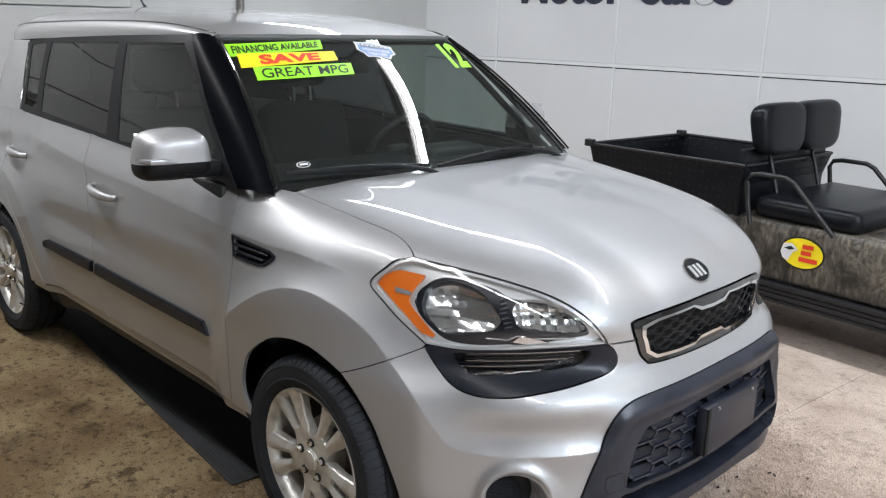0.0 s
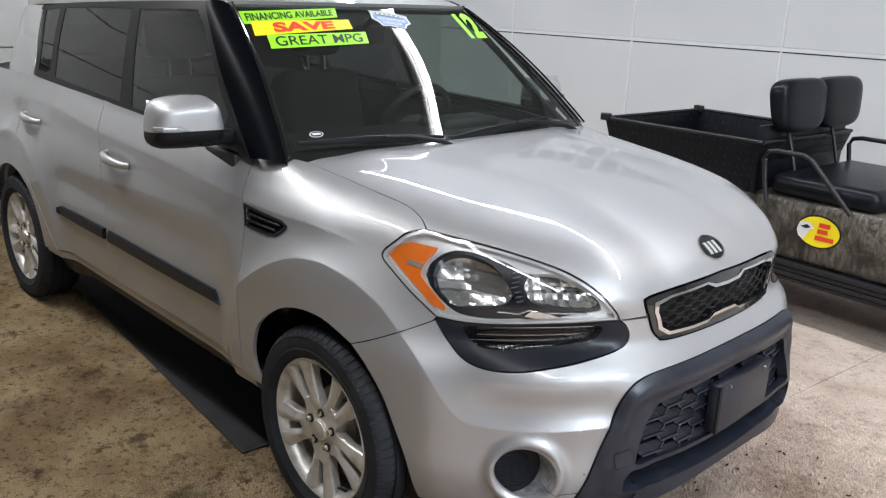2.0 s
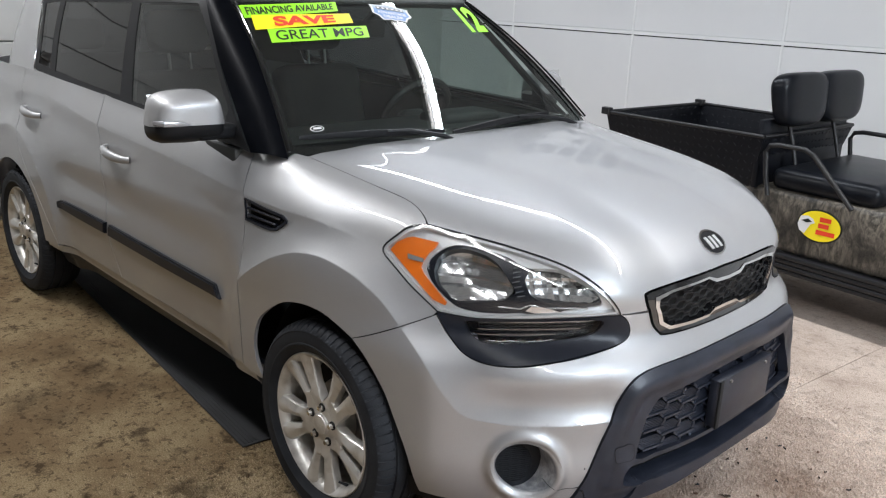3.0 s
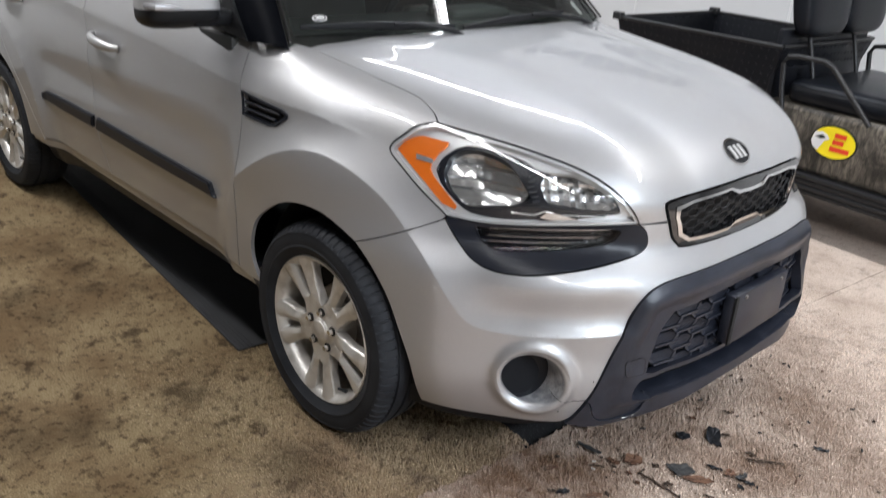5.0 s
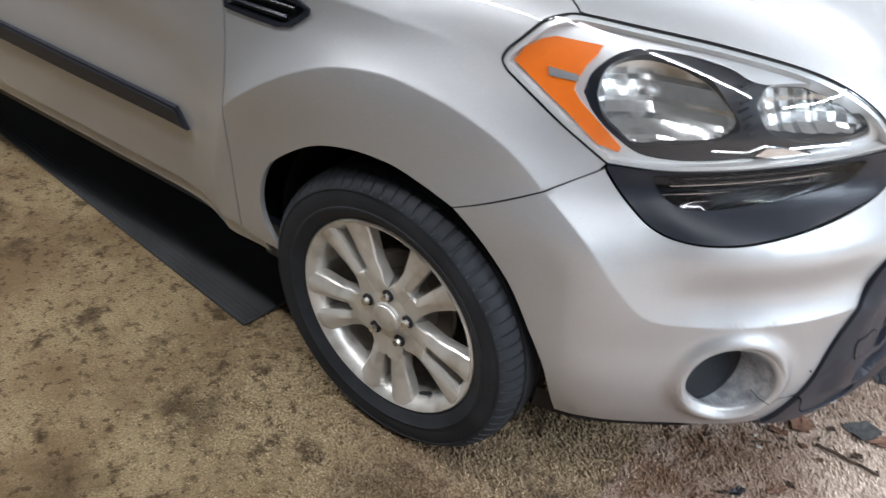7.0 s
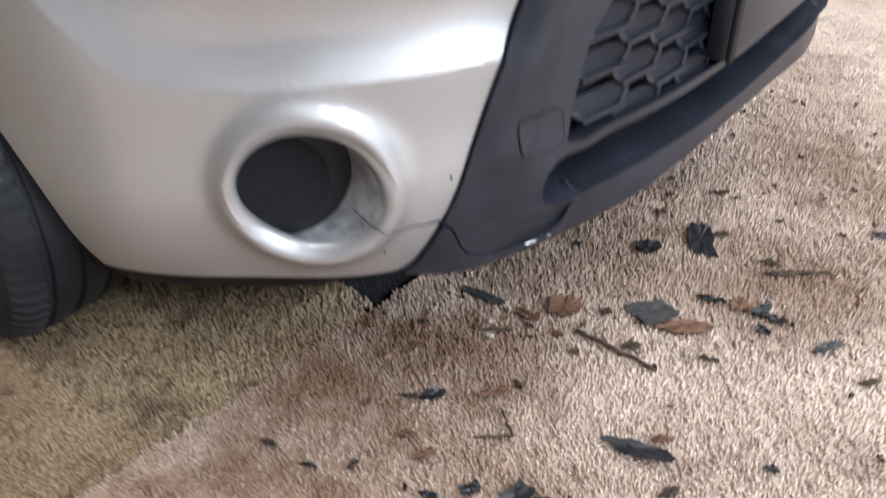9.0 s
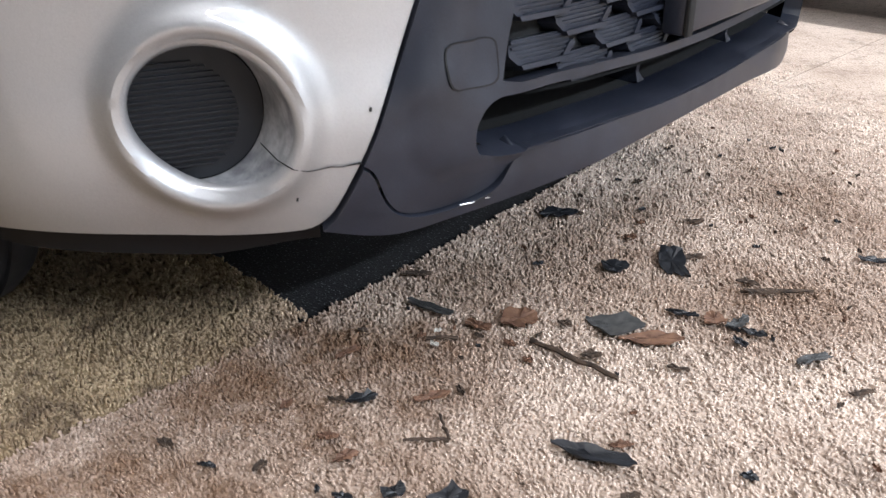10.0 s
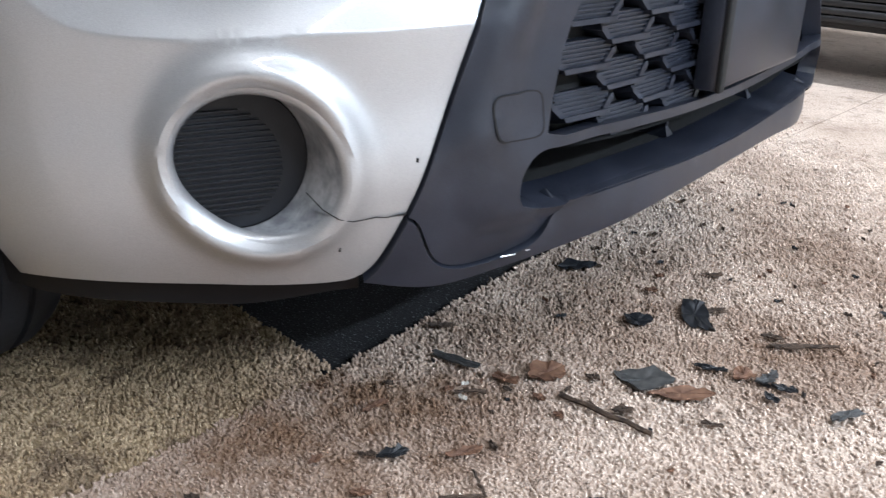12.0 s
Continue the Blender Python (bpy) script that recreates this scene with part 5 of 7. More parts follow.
ov = obj("glass_mark", v, [(i, (i + 1) % 28, 28) for i in range(28)], WHITEINK, windshield, "small oval glass mark")
v = [on_screen(-0.835 + (u + 0.835) * 0.85, 0.122 + (t - 0.122) * 0.8, 0.004) for u, t in tag] + [on_screen(-0.835, 0.122, 0.004)]
obj("mark_field", v, [(i, (i + 1) % 28, 28) for i in range(28)], INK, ov)
v = [on_screen(-0.835 + a, 0.122 + b, 0.005) for a, b in ((-0.02, -0.005), (0.02, -0.005), (0.02, 0.005), (-0.02, 0.005))]
obj("mark_bar", v, [(0, 1, 2, 3)], WHITEINK, ov)

# door mirrors
for side in (1, -1):
    v, fcs = [], []
    nu = 36
    c = Vector((-0.635, -0.925, 1.157)) if side > 0 else Vector((-0.69, -0.872, 1.150))
    heights = [-1.0, -0.97, -0.9, -0.8, -0.65, -0.5, -0.36, -0.355, -0.2, 0.0, 0.2, 0.4, 0.55, 0.7, 0.82, 0.92, 0.98, 1.0]
    for t in heights:
        z = t
        cb = math.sqrt(max(0.0, 1 - abs(t) ** (2 / 0.44))) ** 0.44
        for i in range(nu):
            a = 2 * math.pi * i / nu
            ca, sa = math.cos(a), math.sin(a)
            e = 0.44
            x = math.copysign(cb * abs(ca) ** e, ca)
            y = math.copysign(cb * abs(sa) ** e, sa)
            k = 1 - 0.22 * max(0, x) - 0.16 * max(0, -y) * (z > 0)
            v.append(c + Vector((x * 0.07 + 0.02 * y, y * 0.102 * (1 - 0.12 * z), z * (0.076 if z > 0 else 0.09) * k)))
    fcs = [(j * nu + i, j * nu + (i + 1) % nu, (j + 1) * nu + (i + 1) % nu, (j + 1) * nu + i) for j in range(len(heights) - 1) for i in range(nu)]
    cut = 6 * nu
    mirror = obj("door_mirror", v, fcs[:cut + nu], FRAMEBLACK, car, "door mirror with silver cap and black base", side=side)
    obj("mirror_cap", [p + (p - c) * 0.018 for p in v], fcs[cut:], PAINT, mirror, side=side)
    v2, f2 = tube([c + Vector(p) for p in ((0.024, -0.112, -0.016), (0.054, -0.092, -0.018), (0.066, -0.05, -0.019), (0.068, -0.012, -0.024))], [0.006, 0.008, 0.0075, 0.002], 8, True, 1.2)
    obj("turn_signal", v2, f2, DIMLENS, mirror, "clear turn signal strip", side=side)
    part("mirror_arm", block((-0.655, c.y + 0.02, 1.076), (-0.572, -0.772, 1.124), 0.014, 3), FRAMEBLACK, mirror, side=side)
    bmx = block((-0.712, -1.01, 1.10), (-0.706, -0.845, 1.215), 0.002)
    part("mirror_face", bmx, MIRROR, mirror, side=side)

# cabin interior
part("cabin_floor", block((-3.0, -0.74, 0.27), (-0.2, 0.74, 0.31), 0.01), DASH, car)
part("dashboard", block((-0.92, -0.72, 0.62), (-0.30, 0.72, 1.035), 0.05, 3), DASH, car)
part("headliner", block((-2.9, -0.56, 1.50), (-1.0, 0.56, 1.52), 0.008), CLOTH, car)
for side in (1, -1):
    part("door_card", block((-2.4, -0.80, 0.35), (-0.55, -0.745, 1.05), 0.015), DASH, car, side=side)
for y in (-0.37, 0.37):
    seat = part("front_seat", block((-1.60, y - 0.25, 0.42), (-1.05, y + 0.25, 0.58), 0.06, 3), CLOTH, car, "dark cloth front seat")
    part("seat_back", block((-0.11, y - 0.24, 0.0), (0.06, y + 0.24, 0.64), 0.06, 3, pose(-1.60, 0, 0.55, 0, -14)), CLOTH, seat)
    part("headrest", block((-0.06, y - 0.135, 0.0), (0.06, y + 0.135, 0.19), 0.05, 3, pose(-1.76, 0, 1.24, 0, -8)), CLOTH, seat)
    for d in (-0.05, 0.05):
        vv, ff = tube([(-1.745, y + d, 1.12), (-1.765, y + d, 1.28)], 0.007, 8)
        obj("headrest_post", vv, ff, STEEL, seat)
bench = part("rear_seat", block((-2.75, -0.62, 0.42), (-2.25, 0.62, 0.6), 0.06, 3), CLOTH, car, "dark cloth rear bench")
part("seat_back", block((-0.1, -0.62, 0.0), (0.06, 0.62, 0.62), 0.06, 3, pose(-2.74, 0, 0.55, 0, -14)), CLOTH, bench)
for y in (-0.36, 0.36):
    part("headrest", block((-0.05, y - 0.12, 0.0), (0.05, y + 0.12, 0.16), 0.04, 3, pose(-2.90, 0, 1.17, 0, -8)), CLOTH, bench)
v = [(-1.0 + 0.19 * math.cos(a) * 0.42, 0.37 + 0.19 * math.sin(a), 1.0 + 0.19 * math.cos(a) * 0.9) for a in [2 * math.pi * i / 36 for i in range(37)]]
vv, ff = tube(v, 0.017, 8, False)
wheel = obj("steering_wheel", vv, ff, DASH, car)
part("wheel_boss", block((-0.07, 0.30, -0.06), (0.0, 0.44, 0.06), 0.03, 3, pose(-0.98, 0, 0.99, 0, -24)), DASH, wheel)
vv, ff = tube([(-1.0, 0.2, 1.0), (-1.0, 0.54, 1.0)], 0.014, 8)
obj("wheel_spoke", vv, ff, DASH, wheel)
part("binnacle", block((-0.80, 0.2, 1.0), (-0.62, 0.54, 1.07), 0.03, 3), DASH, car)
rv = part("rear_view_mirror", block((-0.93, -0.13, 1.36), (-0.90, 0.11, 1.43), 0.012, 2), DASH, car)
vv, ff = tube([(-0.90, 0.0, 1.42), (-0.83, 0.0, 1.47)], 0.012, 8)
obj("mirror_stem", vv, ff, DASH, rv)
for y in (-0.34, 0.34):
    part("sun_visor", block((-1.12, y - 0.19, 1.475), (-0.95, y + 0.19, 1.49), 0.006), CLOTH, car)
# tailgate: closes the body behind
v, fcs = grid(lambda u, t: (-3.20 + 0.30 * t * t, u * (0.66 - 0.12 * t), 0.30 + 1.15 * t), -1, 1, 0, 1, 20, 20)
obj("tailgate", v, fcs, PAINT, car)


# ---- wheels ----
def wheel_at(x, y, sgn, steer=0.0):
    wh = thing("wheel", "", "")
    wh.parent = car
    wh.matrix_basis = Matrix.Translation((x, y, 0.316)) @ Matrix.Rotation(radians(steer), 4, "Z") @ Matrix.Diagonal((1, sgn, 1, 1))
    for o in WHEEL_PARTS:
        c = new(o[0], o[1])
        c.parent = wh
        c.matrix_basis = o[2]
        if o[3]:
            tagged(c, o[3])
    return wh


WHEEL_PARTS = []


def keep(ob, label=""):
    WHEEL_PARTS.append((ob.name.split(".")[0], ob.data, ob.matrix_basis.copy(), label))
    scene.collection.objects.unlink(ob)
    bpy.data.objects.remove(ob)


# tyre: tread ribs, shoulder blocks cut by grooves, sidewall beads (outside is -y)
prof = [(0.222, -0.066), (0.224, -0.082), (0.232, -0.090), (0.247, -0.0955), (0.249, -0.098), (0.253, -0.098), (0.255, -0.0965), (0.272, -0.0985), (0.288, -0.095), (0.2895, -0.0965), (0.2925, -0.0955), (0.300, -0.089)]
shoulder = [(0.3085, -0.079), (0.3135, -0.066), (0.3155, -0.055), (0.316, -0.0535)]
rest = [(0.309, -0.052), (0.309, -0.045), (0.316, -0.0435), (0.3165, -0.012), (0.3095, -0.0105), (0.3095, -0.002), (0.3165, -0.0005), (0.316, 0.032), (0.309, 0.0335), (0.309, 0.041), (0.3155, 0.0425),
        (0.313, 0.066), (0.300, 0.089), (0.272, 0.0985), (0.24, 0.093), (0.222, 0.08), (0.21, 0.07), (0.21, -0.06)]
full = prof + shoulder + rest
v, fcs, K, B = [], [], len(full), 76
ang = []
for b in range(B):
    a0 = 2 * math.pi * b / B
    st = 2 * math.pi / B
    ang += [(a0, 0), (a0 + 0.70 * st, 0), (a0 + 0.735 * st, 1), (a0 + 0.965 * st, 1)]
for a, cut in ang:
    for i, (r, h) in enumerate(full):
        if cut and len(prof) - 1 <= i < len(prof) + 3:
            r -= 0.0035
        lean = 0.05 * max(0, (h + 0.09)) / 0.1 if len(prof) <= i < len(prof) + 14 else 0
        v.append((r * math.cos(a + lean * 0.4), h, r * math.sin(a + lean * 0.4)))
M = len(ang)
for i in range(M):
    j = (i + 1) % M
    for k in range(K - 1):
        fcs.append((i * K + k, i * K + k + 1, j * K + k + 1, j * K + k))
keep(obj("tyre", v, fcs, RUBBER, None, "", True, 32), "worn black tyre")
# rim barrel and lip
v, fcs = lathe([(0.2215, -0.068), (0.2225, -0.083), (0.2195, -0.0855), (0.214, -0.083), (0.207, -0.0755), (0.2, -0.066), (0.1965, -0.050), (0.193, -0.01), (0.188, 0.02), (0.186, 0.075), (0.20, 0.085)], 72)
keep(obj("rim_barrel", v, fcs, ALLOY, None))
v, fcs = lathe([(0.001, 0.0), (0.112, 0.0), (0.117, 0.004), (0.117, 0.02), (0.001, 0.02)], 48)
keep(obj("brake_disc", v, fcs, STEEL, None))
# dark disc added for the shade seen between the spokes
v, fcs = lathe([(0.001, 0.028), (0.182, 0.028), (0.19, 0.05)], 40)
keep(obj("shade_disc", v, fcs, DARK, None))
v, fcs = lathe([(0.0, -0.0795), (0.030, -0.0795), (0.0335, -0.077), (0.0345, -0.072), (0.038, -0.0715), (0.056, -0.070), (0.068, -0.068), (0.074, -0.055), (0.074, 0.0)], 60)
keep(obj("hub", v, fcs, ALLOY, None))
v, fcs = lathe([(0.0, -0.0835), (0.022, -0.0832), (0.0295, -0.0815), (0.0315, -0.0785), (0.0315, -0.072)], 40)
keep(obj("hub_cap", v, fcs, ALLOY, None), "silver hub cap with a worn emblem")


def slot_half(r):
    """Half the angle of the narrow slot in a pair of spokes."""
    if r < 0.104:
        return 0.0
    w = 0.0095 * math.sqrt(max(0.0, 1 - max(0.0, (0.118 - r) / 0.014) ** 2)) + 0.10 * max(0.0, r - 0.12)
    return w / r


def open_half(r):
    """Half the angle of the wide opening between two pairs."""
    if r < 0.078:
        return 0.0
    return radians(10.0 + 5.0 * min(1.0, max(0.0, r - 0.09) / 0.04)) * math.sqrt(min(1.0, (r - 0.077) / 0.014))


RADII = [0.05, 0.062, 0.072, 0.0785, 0.082, 0.088, 0.096, 0.1035, 0.1045, 0.107, 0.111, 0.116, 0.122, 0.132, 0.144, 0.158, 0.172, 0.186, 0.198, 0.207, 0.2145]
for k in range(5):
    base = radians(53) + 2 * math.pi * k / 5
    for d in (-1, 1):
        sv, sf = [], []
        for r in RADII:
            t = (r - 0.05) / 0.155
            a0, a1 = slot_half(r), math.pi / 5 - open_half(r)
            h = -0.0695 - 0.010 * math.sin(min(1, t * 1.25) * math.pi / 2) - 0.003 * max(0.0, t - 0.8) / 0.2
            n0 = min(0.009 / r, (a1 - a0) * 0.25) * ease(0.100, 0.108, r)
            n1 = min(0.017 / r, (a1 - a0) * 0.4) * ease(0.076, 0.095, r)
            dip = 0.007 * ease(0.076, 0.11, r)
            wall = 0.034 * ease(0.074, 0.084, r)
            slot = 0.030 * ease(0.1, 0.106, r)
            row = [(a0, h + slot + 0.001), (a0, h + 0.22 * slot), (a0 + n0, h + 0.0005), ((a0 + a1) / 2 - 0.1 * (a1 - a0), h - 0.0015 * ease(0.08, 0.12, r)), (a1 - n1, h + 0.0005), (a1 - 0.15 * n1, h + dip * 1.2), (a1, h + dip * 1.9), (a1, h + wall)]
            for a, y in row:
                sv.append((r * math.cos(base + d * a), y, r * math.sin(base + d * a)))
        n = len(row)
        for i in range(len(RADII) - 1):
            for m in range(n - 1):
                f = (i * n + m, i * n + m + 1, (i + 1) * n + m + 1, (i + 1) * n + m)
                sf.append(f if d > 0 else tuple(reversed(f)))
        keep(obj("spoke", sv, sf, ALLOY, None, "", True, 24))
    a = base + math.pi / 5
    c = Matrix.Translation((0.055 * math.cos(a), -0.071, 0.055 * math.sin(a))) @ Matrix.Rotation(radians(90), 4, "X")
    bmx = bmesh.new()
    bmesh.ops.create_cone(bmx, cap_ends=True, segments=18, radius1=0.0135, radius2=0.0135, depth=0.004, matrix=c @ Matrix.Translation((0, 0, 0.001)))
    keep(part("lug_seat", bmx, DARK, None))
    bmx = bmesh.new()
    bmesh.ops.create_cone(bmx, cap_ends=True, segments=6, radius1=0.0098, radius2=0.0075, depth=0.018, matrix=c @ Matrix.Translation((0, 0, 0.006)))
    keep(part("lug_nut", bmx, CHROME, None))
v, fcs = tube([(0.10, -0.052, -0.168), (0.093, -0.078, -0.150)], [0.005, 0.0035], 8)
keep(obj("valve", v, fcs, RUBBER, None))
for x in (0.0, -2.55):
    wheel_at(x, -0.785, 1, 0.0)
    wheel_at(x, 0.785, -1, 0.0)

# ---- the showroom ----
# The room stands a few degrees off the car's own axes.
ROOM = Matrix.Rotation(radians(-5.4), 4, "Z")


def place_room(bm):
    bmesh.ops.transform(bm, matrix=ROOM, verts=bm.verts)
    return bm


def structure(ob, label=""):
    return tagged(ob, label, kind="structure")


WALL = material("wall_panel", (0.74, 0.75, 0.75), 0.42)
vary(WALL, (0.64, 0.65, 0.655), (0.69, 0.70, 0.70), 0.9, (0.38, 0.5))
rough_up(WALL, 30.0, 0.03, 2.0, 0.001)
BATTEN = material("white_batten", (0.76, 0.77, 0.77), 0.4)
CEIL = material("ceiling_paint", (0.28, 0.28, 0.27), 0.8)
vary(CEIL, (0.22, 0.22, 0.215), (0.32, 0.32, 0.31), 2.0, fine=40.0)
GREYWALL = material("back_wall", (0.52, 0.53, 0.52), 0.55)
vary(GREYWALL, (0.50, 0.51, 0.50), (0.56, 0.57, 0.56), 1.4)
# wall colour darkened as if unlit, to dull the car's reflections
UNLITWALL = material("unlit_wall", (0.12, 0.12, 0.118), 0.6)
vary(UNLITWALL, (0.10, 0.10, 0.098), (0.15, 0.148, 0.145), 1.4)
NAVY = material("navy_letter", (0.02, 0.028, 0.05), 0.4)
TUBEGLOW = bpy.data.materials.new("lit_tube")
TUBEGLOW.use_nodes = True
TUBEGLOW.node_tree.nodes["Principled BSDF"].inputs["Emission Color"].default_value = (1.0, 0.97, 0.93, 1)
TUBEGLOW.node_tree.nodes["Principled BSDF"].inputs["Emission Strength"].default_value = 9.0
WHITE = material("white_enamel", (0.75, 0.75, 0.73), 0.4)


def carpet_material(name, a, b, stain, amount, flat, oil, tufts=False, shift=0.0, blots=(), clean=(), fresh=(0.5, 0.4, 0.3)):
    """Cut pile: soil at three scales over a two-tone yarn, and dark oil spots."""
    m = material(name, a, 0.95, spec=0.12)
    v = coords(m)
    v.inputs["Location"].default_value = (shift, 0.7 * shift, 0)
    p = m.node_tree.nodes["Principled BSDF"]
    n1 = node(m, "ShaderNodeTexNoise", Scale=190.0, Detail=3.0)
    n2 = node(m, "ShaderNodeTexNoise", Scale=2.3, Detail=8.0, Roughness=0.7)
    n3 = node(m, "ShaderNodeTexNoise", Scale=8.0, Detail=6.0, Roughness=0.75)
    n4 = node(m, "ShaderNodeTexNoise", Scale=34.0, Detail=4.0, Roughness=0.7)
    for n in (n1, n2, n3, n4):
        link(m, v, "Vector", n, "Vector")
    yarn = ramp(m, n1, "Fac", [(0.32, tuple((0.86 if tufts else 0.66) * x for x in a)), (0.5, a), (0.68, b)])
    soil = ramp(m, n2, "Fac", [(0.42, (0, 0, 0)), (0.60, (amount,) * 3)])
    x = mix(m, (soil, "Color"), (yarn, "Color"), stain)
    spots = ramp(m, n3, "Fac", [(0.555, (0, 0, 0)), (0.64, (oil,) * 3)])
    y = mix(m, (spots, "Color"), (x, 2), tuple(0.30 * s for s in stain))
    specks = ramp(m, n4, "Fac", [(0.55, (0, 0, 0)), (0.62, (0.85 * oil,) * 3)])
    y = mix(m, (specks, "Color"), (y, 2), tuple(0.35 * s for s in stain))
    if blots:
        n5 = node(m, "ShaderNodeTexNoise", Scale=13.0, Detail=5.0, Roughness=0.7)
        link(m, v, "Vector", n5, "Vector")
        wob = m.node_tree.nodes.new("ShaderNodeVectorMath")
        wob.operation = "MULTIPLY_ADD"
        wob.inputs[1].default_value = (0.26, 0.26, 0.0)
        link(m, n5, "Color", wob, 0)
        link(m, v, "Vector", wob, 2)
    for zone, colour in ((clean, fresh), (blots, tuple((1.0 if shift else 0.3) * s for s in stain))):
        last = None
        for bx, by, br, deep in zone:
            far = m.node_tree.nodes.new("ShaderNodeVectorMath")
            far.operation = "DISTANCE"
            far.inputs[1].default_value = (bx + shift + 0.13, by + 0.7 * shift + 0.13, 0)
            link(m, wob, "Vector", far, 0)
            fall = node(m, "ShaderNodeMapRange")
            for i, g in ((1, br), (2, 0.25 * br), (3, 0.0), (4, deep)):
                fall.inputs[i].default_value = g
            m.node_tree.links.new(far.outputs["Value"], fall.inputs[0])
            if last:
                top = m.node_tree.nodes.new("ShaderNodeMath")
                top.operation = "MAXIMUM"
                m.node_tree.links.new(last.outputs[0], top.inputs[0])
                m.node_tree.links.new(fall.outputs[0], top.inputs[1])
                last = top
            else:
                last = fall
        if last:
            # soil, wear and the painted shade break up into patches
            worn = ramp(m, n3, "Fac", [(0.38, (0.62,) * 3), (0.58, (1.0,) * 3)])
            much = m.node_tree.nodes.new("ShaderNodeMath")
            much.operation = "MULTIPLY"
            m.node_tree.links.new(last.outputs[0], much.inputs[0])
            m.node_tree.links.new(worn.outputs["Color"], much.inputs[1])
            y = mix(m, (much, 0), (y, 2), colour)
    info = m.node_tree.nodes.new("ShaderNodeNewGeometry")
    isl = ramp(m, info, "Random Per Island", [(0.0, (0.88, 0.87, 0.86)), (0.5, (0.98, 0.98, 0.98)), (1.0, (1.08, 1.08, 1.07))])
    # flat sheets are coloured darker to match the tufts' self-shadow
    z = mix(m, 1.0, (y, 2), (isl, "Color") if tufts else (0.9, 0.9, 0.9), "MULTIPLY")
    m.node_tree.links.new(z.outputs[2], p.inputs["Base Color"])
    bp = node(m, "ShaderNodeBump", Strength=flat, Distance=0.006)
    link(m, n1, "Fac", bp, "Height")
    link(m, bp, "Normal", p, "Normal")
    return m


# first two: brown soil before the front tyre, deepened with the bumper's shade
OIL_SHADE = [(0.12, -0.72, 0.20, 0.4), (0.26, -0.60, 0.16, 0.4), (-1.45, -0.99, 0.09, 0.9), (-1.24, -1.03, 0.07, 0.8), (-0.36, -1.12, 0.09, 0.85), (-0.39, -1.42, 0.12, 0.75), (-1.69, -1.02, 0.10, 0.5), (-0.82, -1.06, 0.05, 0.8), (-0.61, -1.02, 0.05, 0.6),
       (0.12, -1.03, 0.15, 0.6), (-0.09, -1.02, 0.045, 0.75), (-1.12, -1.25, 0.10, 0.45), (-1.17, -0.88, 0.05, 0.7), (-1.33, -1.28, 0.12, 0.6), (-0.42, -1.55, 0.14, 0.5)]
CLEAN = [(0.47, -0.47, 0.18, 0.7), (0.40, -0.60, 0.20, 0.3), (0.44, -0.75, 0.22, 0.25), (0.25, -0.85, 0.4, 0.25), (0.35, -1.15, 0.4, 0.25)]
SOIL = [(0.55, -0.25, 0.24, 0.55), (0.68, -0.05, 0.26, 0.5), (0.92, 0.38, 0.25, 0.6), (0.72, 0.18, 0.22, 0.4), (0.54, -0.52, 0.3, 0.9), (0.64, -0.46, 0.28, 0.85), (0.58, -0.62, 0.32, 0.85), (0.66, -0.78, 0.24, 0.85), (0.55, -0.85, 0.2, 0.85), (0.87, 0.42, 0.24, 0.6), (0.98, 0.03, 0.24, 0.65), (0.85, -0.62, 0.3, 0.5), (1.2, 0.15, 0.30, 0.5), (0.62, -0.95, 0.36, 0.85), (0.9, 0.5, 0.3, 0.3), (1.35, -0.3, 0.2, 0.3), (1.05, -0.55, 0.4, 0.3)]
CARPET_A = carpet_material("trodden_carpet", (0.236, 0.176, 0.096), (0.337, 0.26, 0.155), (0.126, 0.080, 0.040), 0.8, 0.45, 0.85, blots=OIL_SHADE, clean=CLEAN, fresh=(0.39, 0.288, 0.21))
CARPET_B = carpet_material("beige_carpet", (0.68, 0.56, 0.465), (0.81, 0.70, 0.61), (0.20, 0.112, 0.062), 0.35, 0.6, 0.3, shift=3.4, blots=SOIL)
TUFT_A = carpet_material("trodden_tufts", (0.362, 0.278, 0.168), (0.482, 0.38, 0.25), (0.191, 0.122, 0.065), 0.8, 0.1, 0.8, True, blots=OIL_SHADE, clean=CLEAN, fresh=(0.47, 0.35, 0.258))
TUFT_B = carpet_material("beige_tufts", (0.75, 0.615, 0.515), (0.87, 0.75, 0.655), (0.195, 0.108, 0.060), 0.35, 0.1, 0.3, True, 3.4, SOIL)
MAT = material("rubber_mat", (0.02, 0.021, 0.024), 0.6)
vary(MAT, (0.008, 0.0085, 0.0095), (0.02, 0.021, 0.023), 6.0, (0.5, 0.75), fine=220.0)
rough_up(MAT, 350.0, 0.5, 2.0, 0.002)
SPECK = material("speckled_rubber", (0.012, 0.012, 0.013), 0.8)
v_ = coords(SPECK)
n_ = node(SPECK, "ShaderNodeTexNoise", Scale=260.0, Detail=1.0)
link(SPECK, v_, "Vector", n_, "Vector")
r_ = ramp(SPECK, n_, "Fac", [(0.64, (0.006, 0.006, 0.007)), (0.70, (0.13, 0.13, 0.14))])
link(SPECK, r_, "Color", SPECK.node_tree.nodes["Principled BSDF"], "Base Color")
rough_up(SPECK, 300.0, 0.6, 2.0, 0.003, v_)

# floor slab and three pieces of carpet laid on it
X0, X1, Y0, Y1, ZC = -4.62, 5.2, -6.0, 4.95, 3.15
LONG = ROOM @ Matrix.Translation((-2.565, 3.568, 0)) @ Matrix.Rotation(radians(10), 4, "Z")  # along the white wall


def place_wall(bm):
    bmesh.ops.transform(bm, matrix=LONG, verts=bm.verts)
    return bm


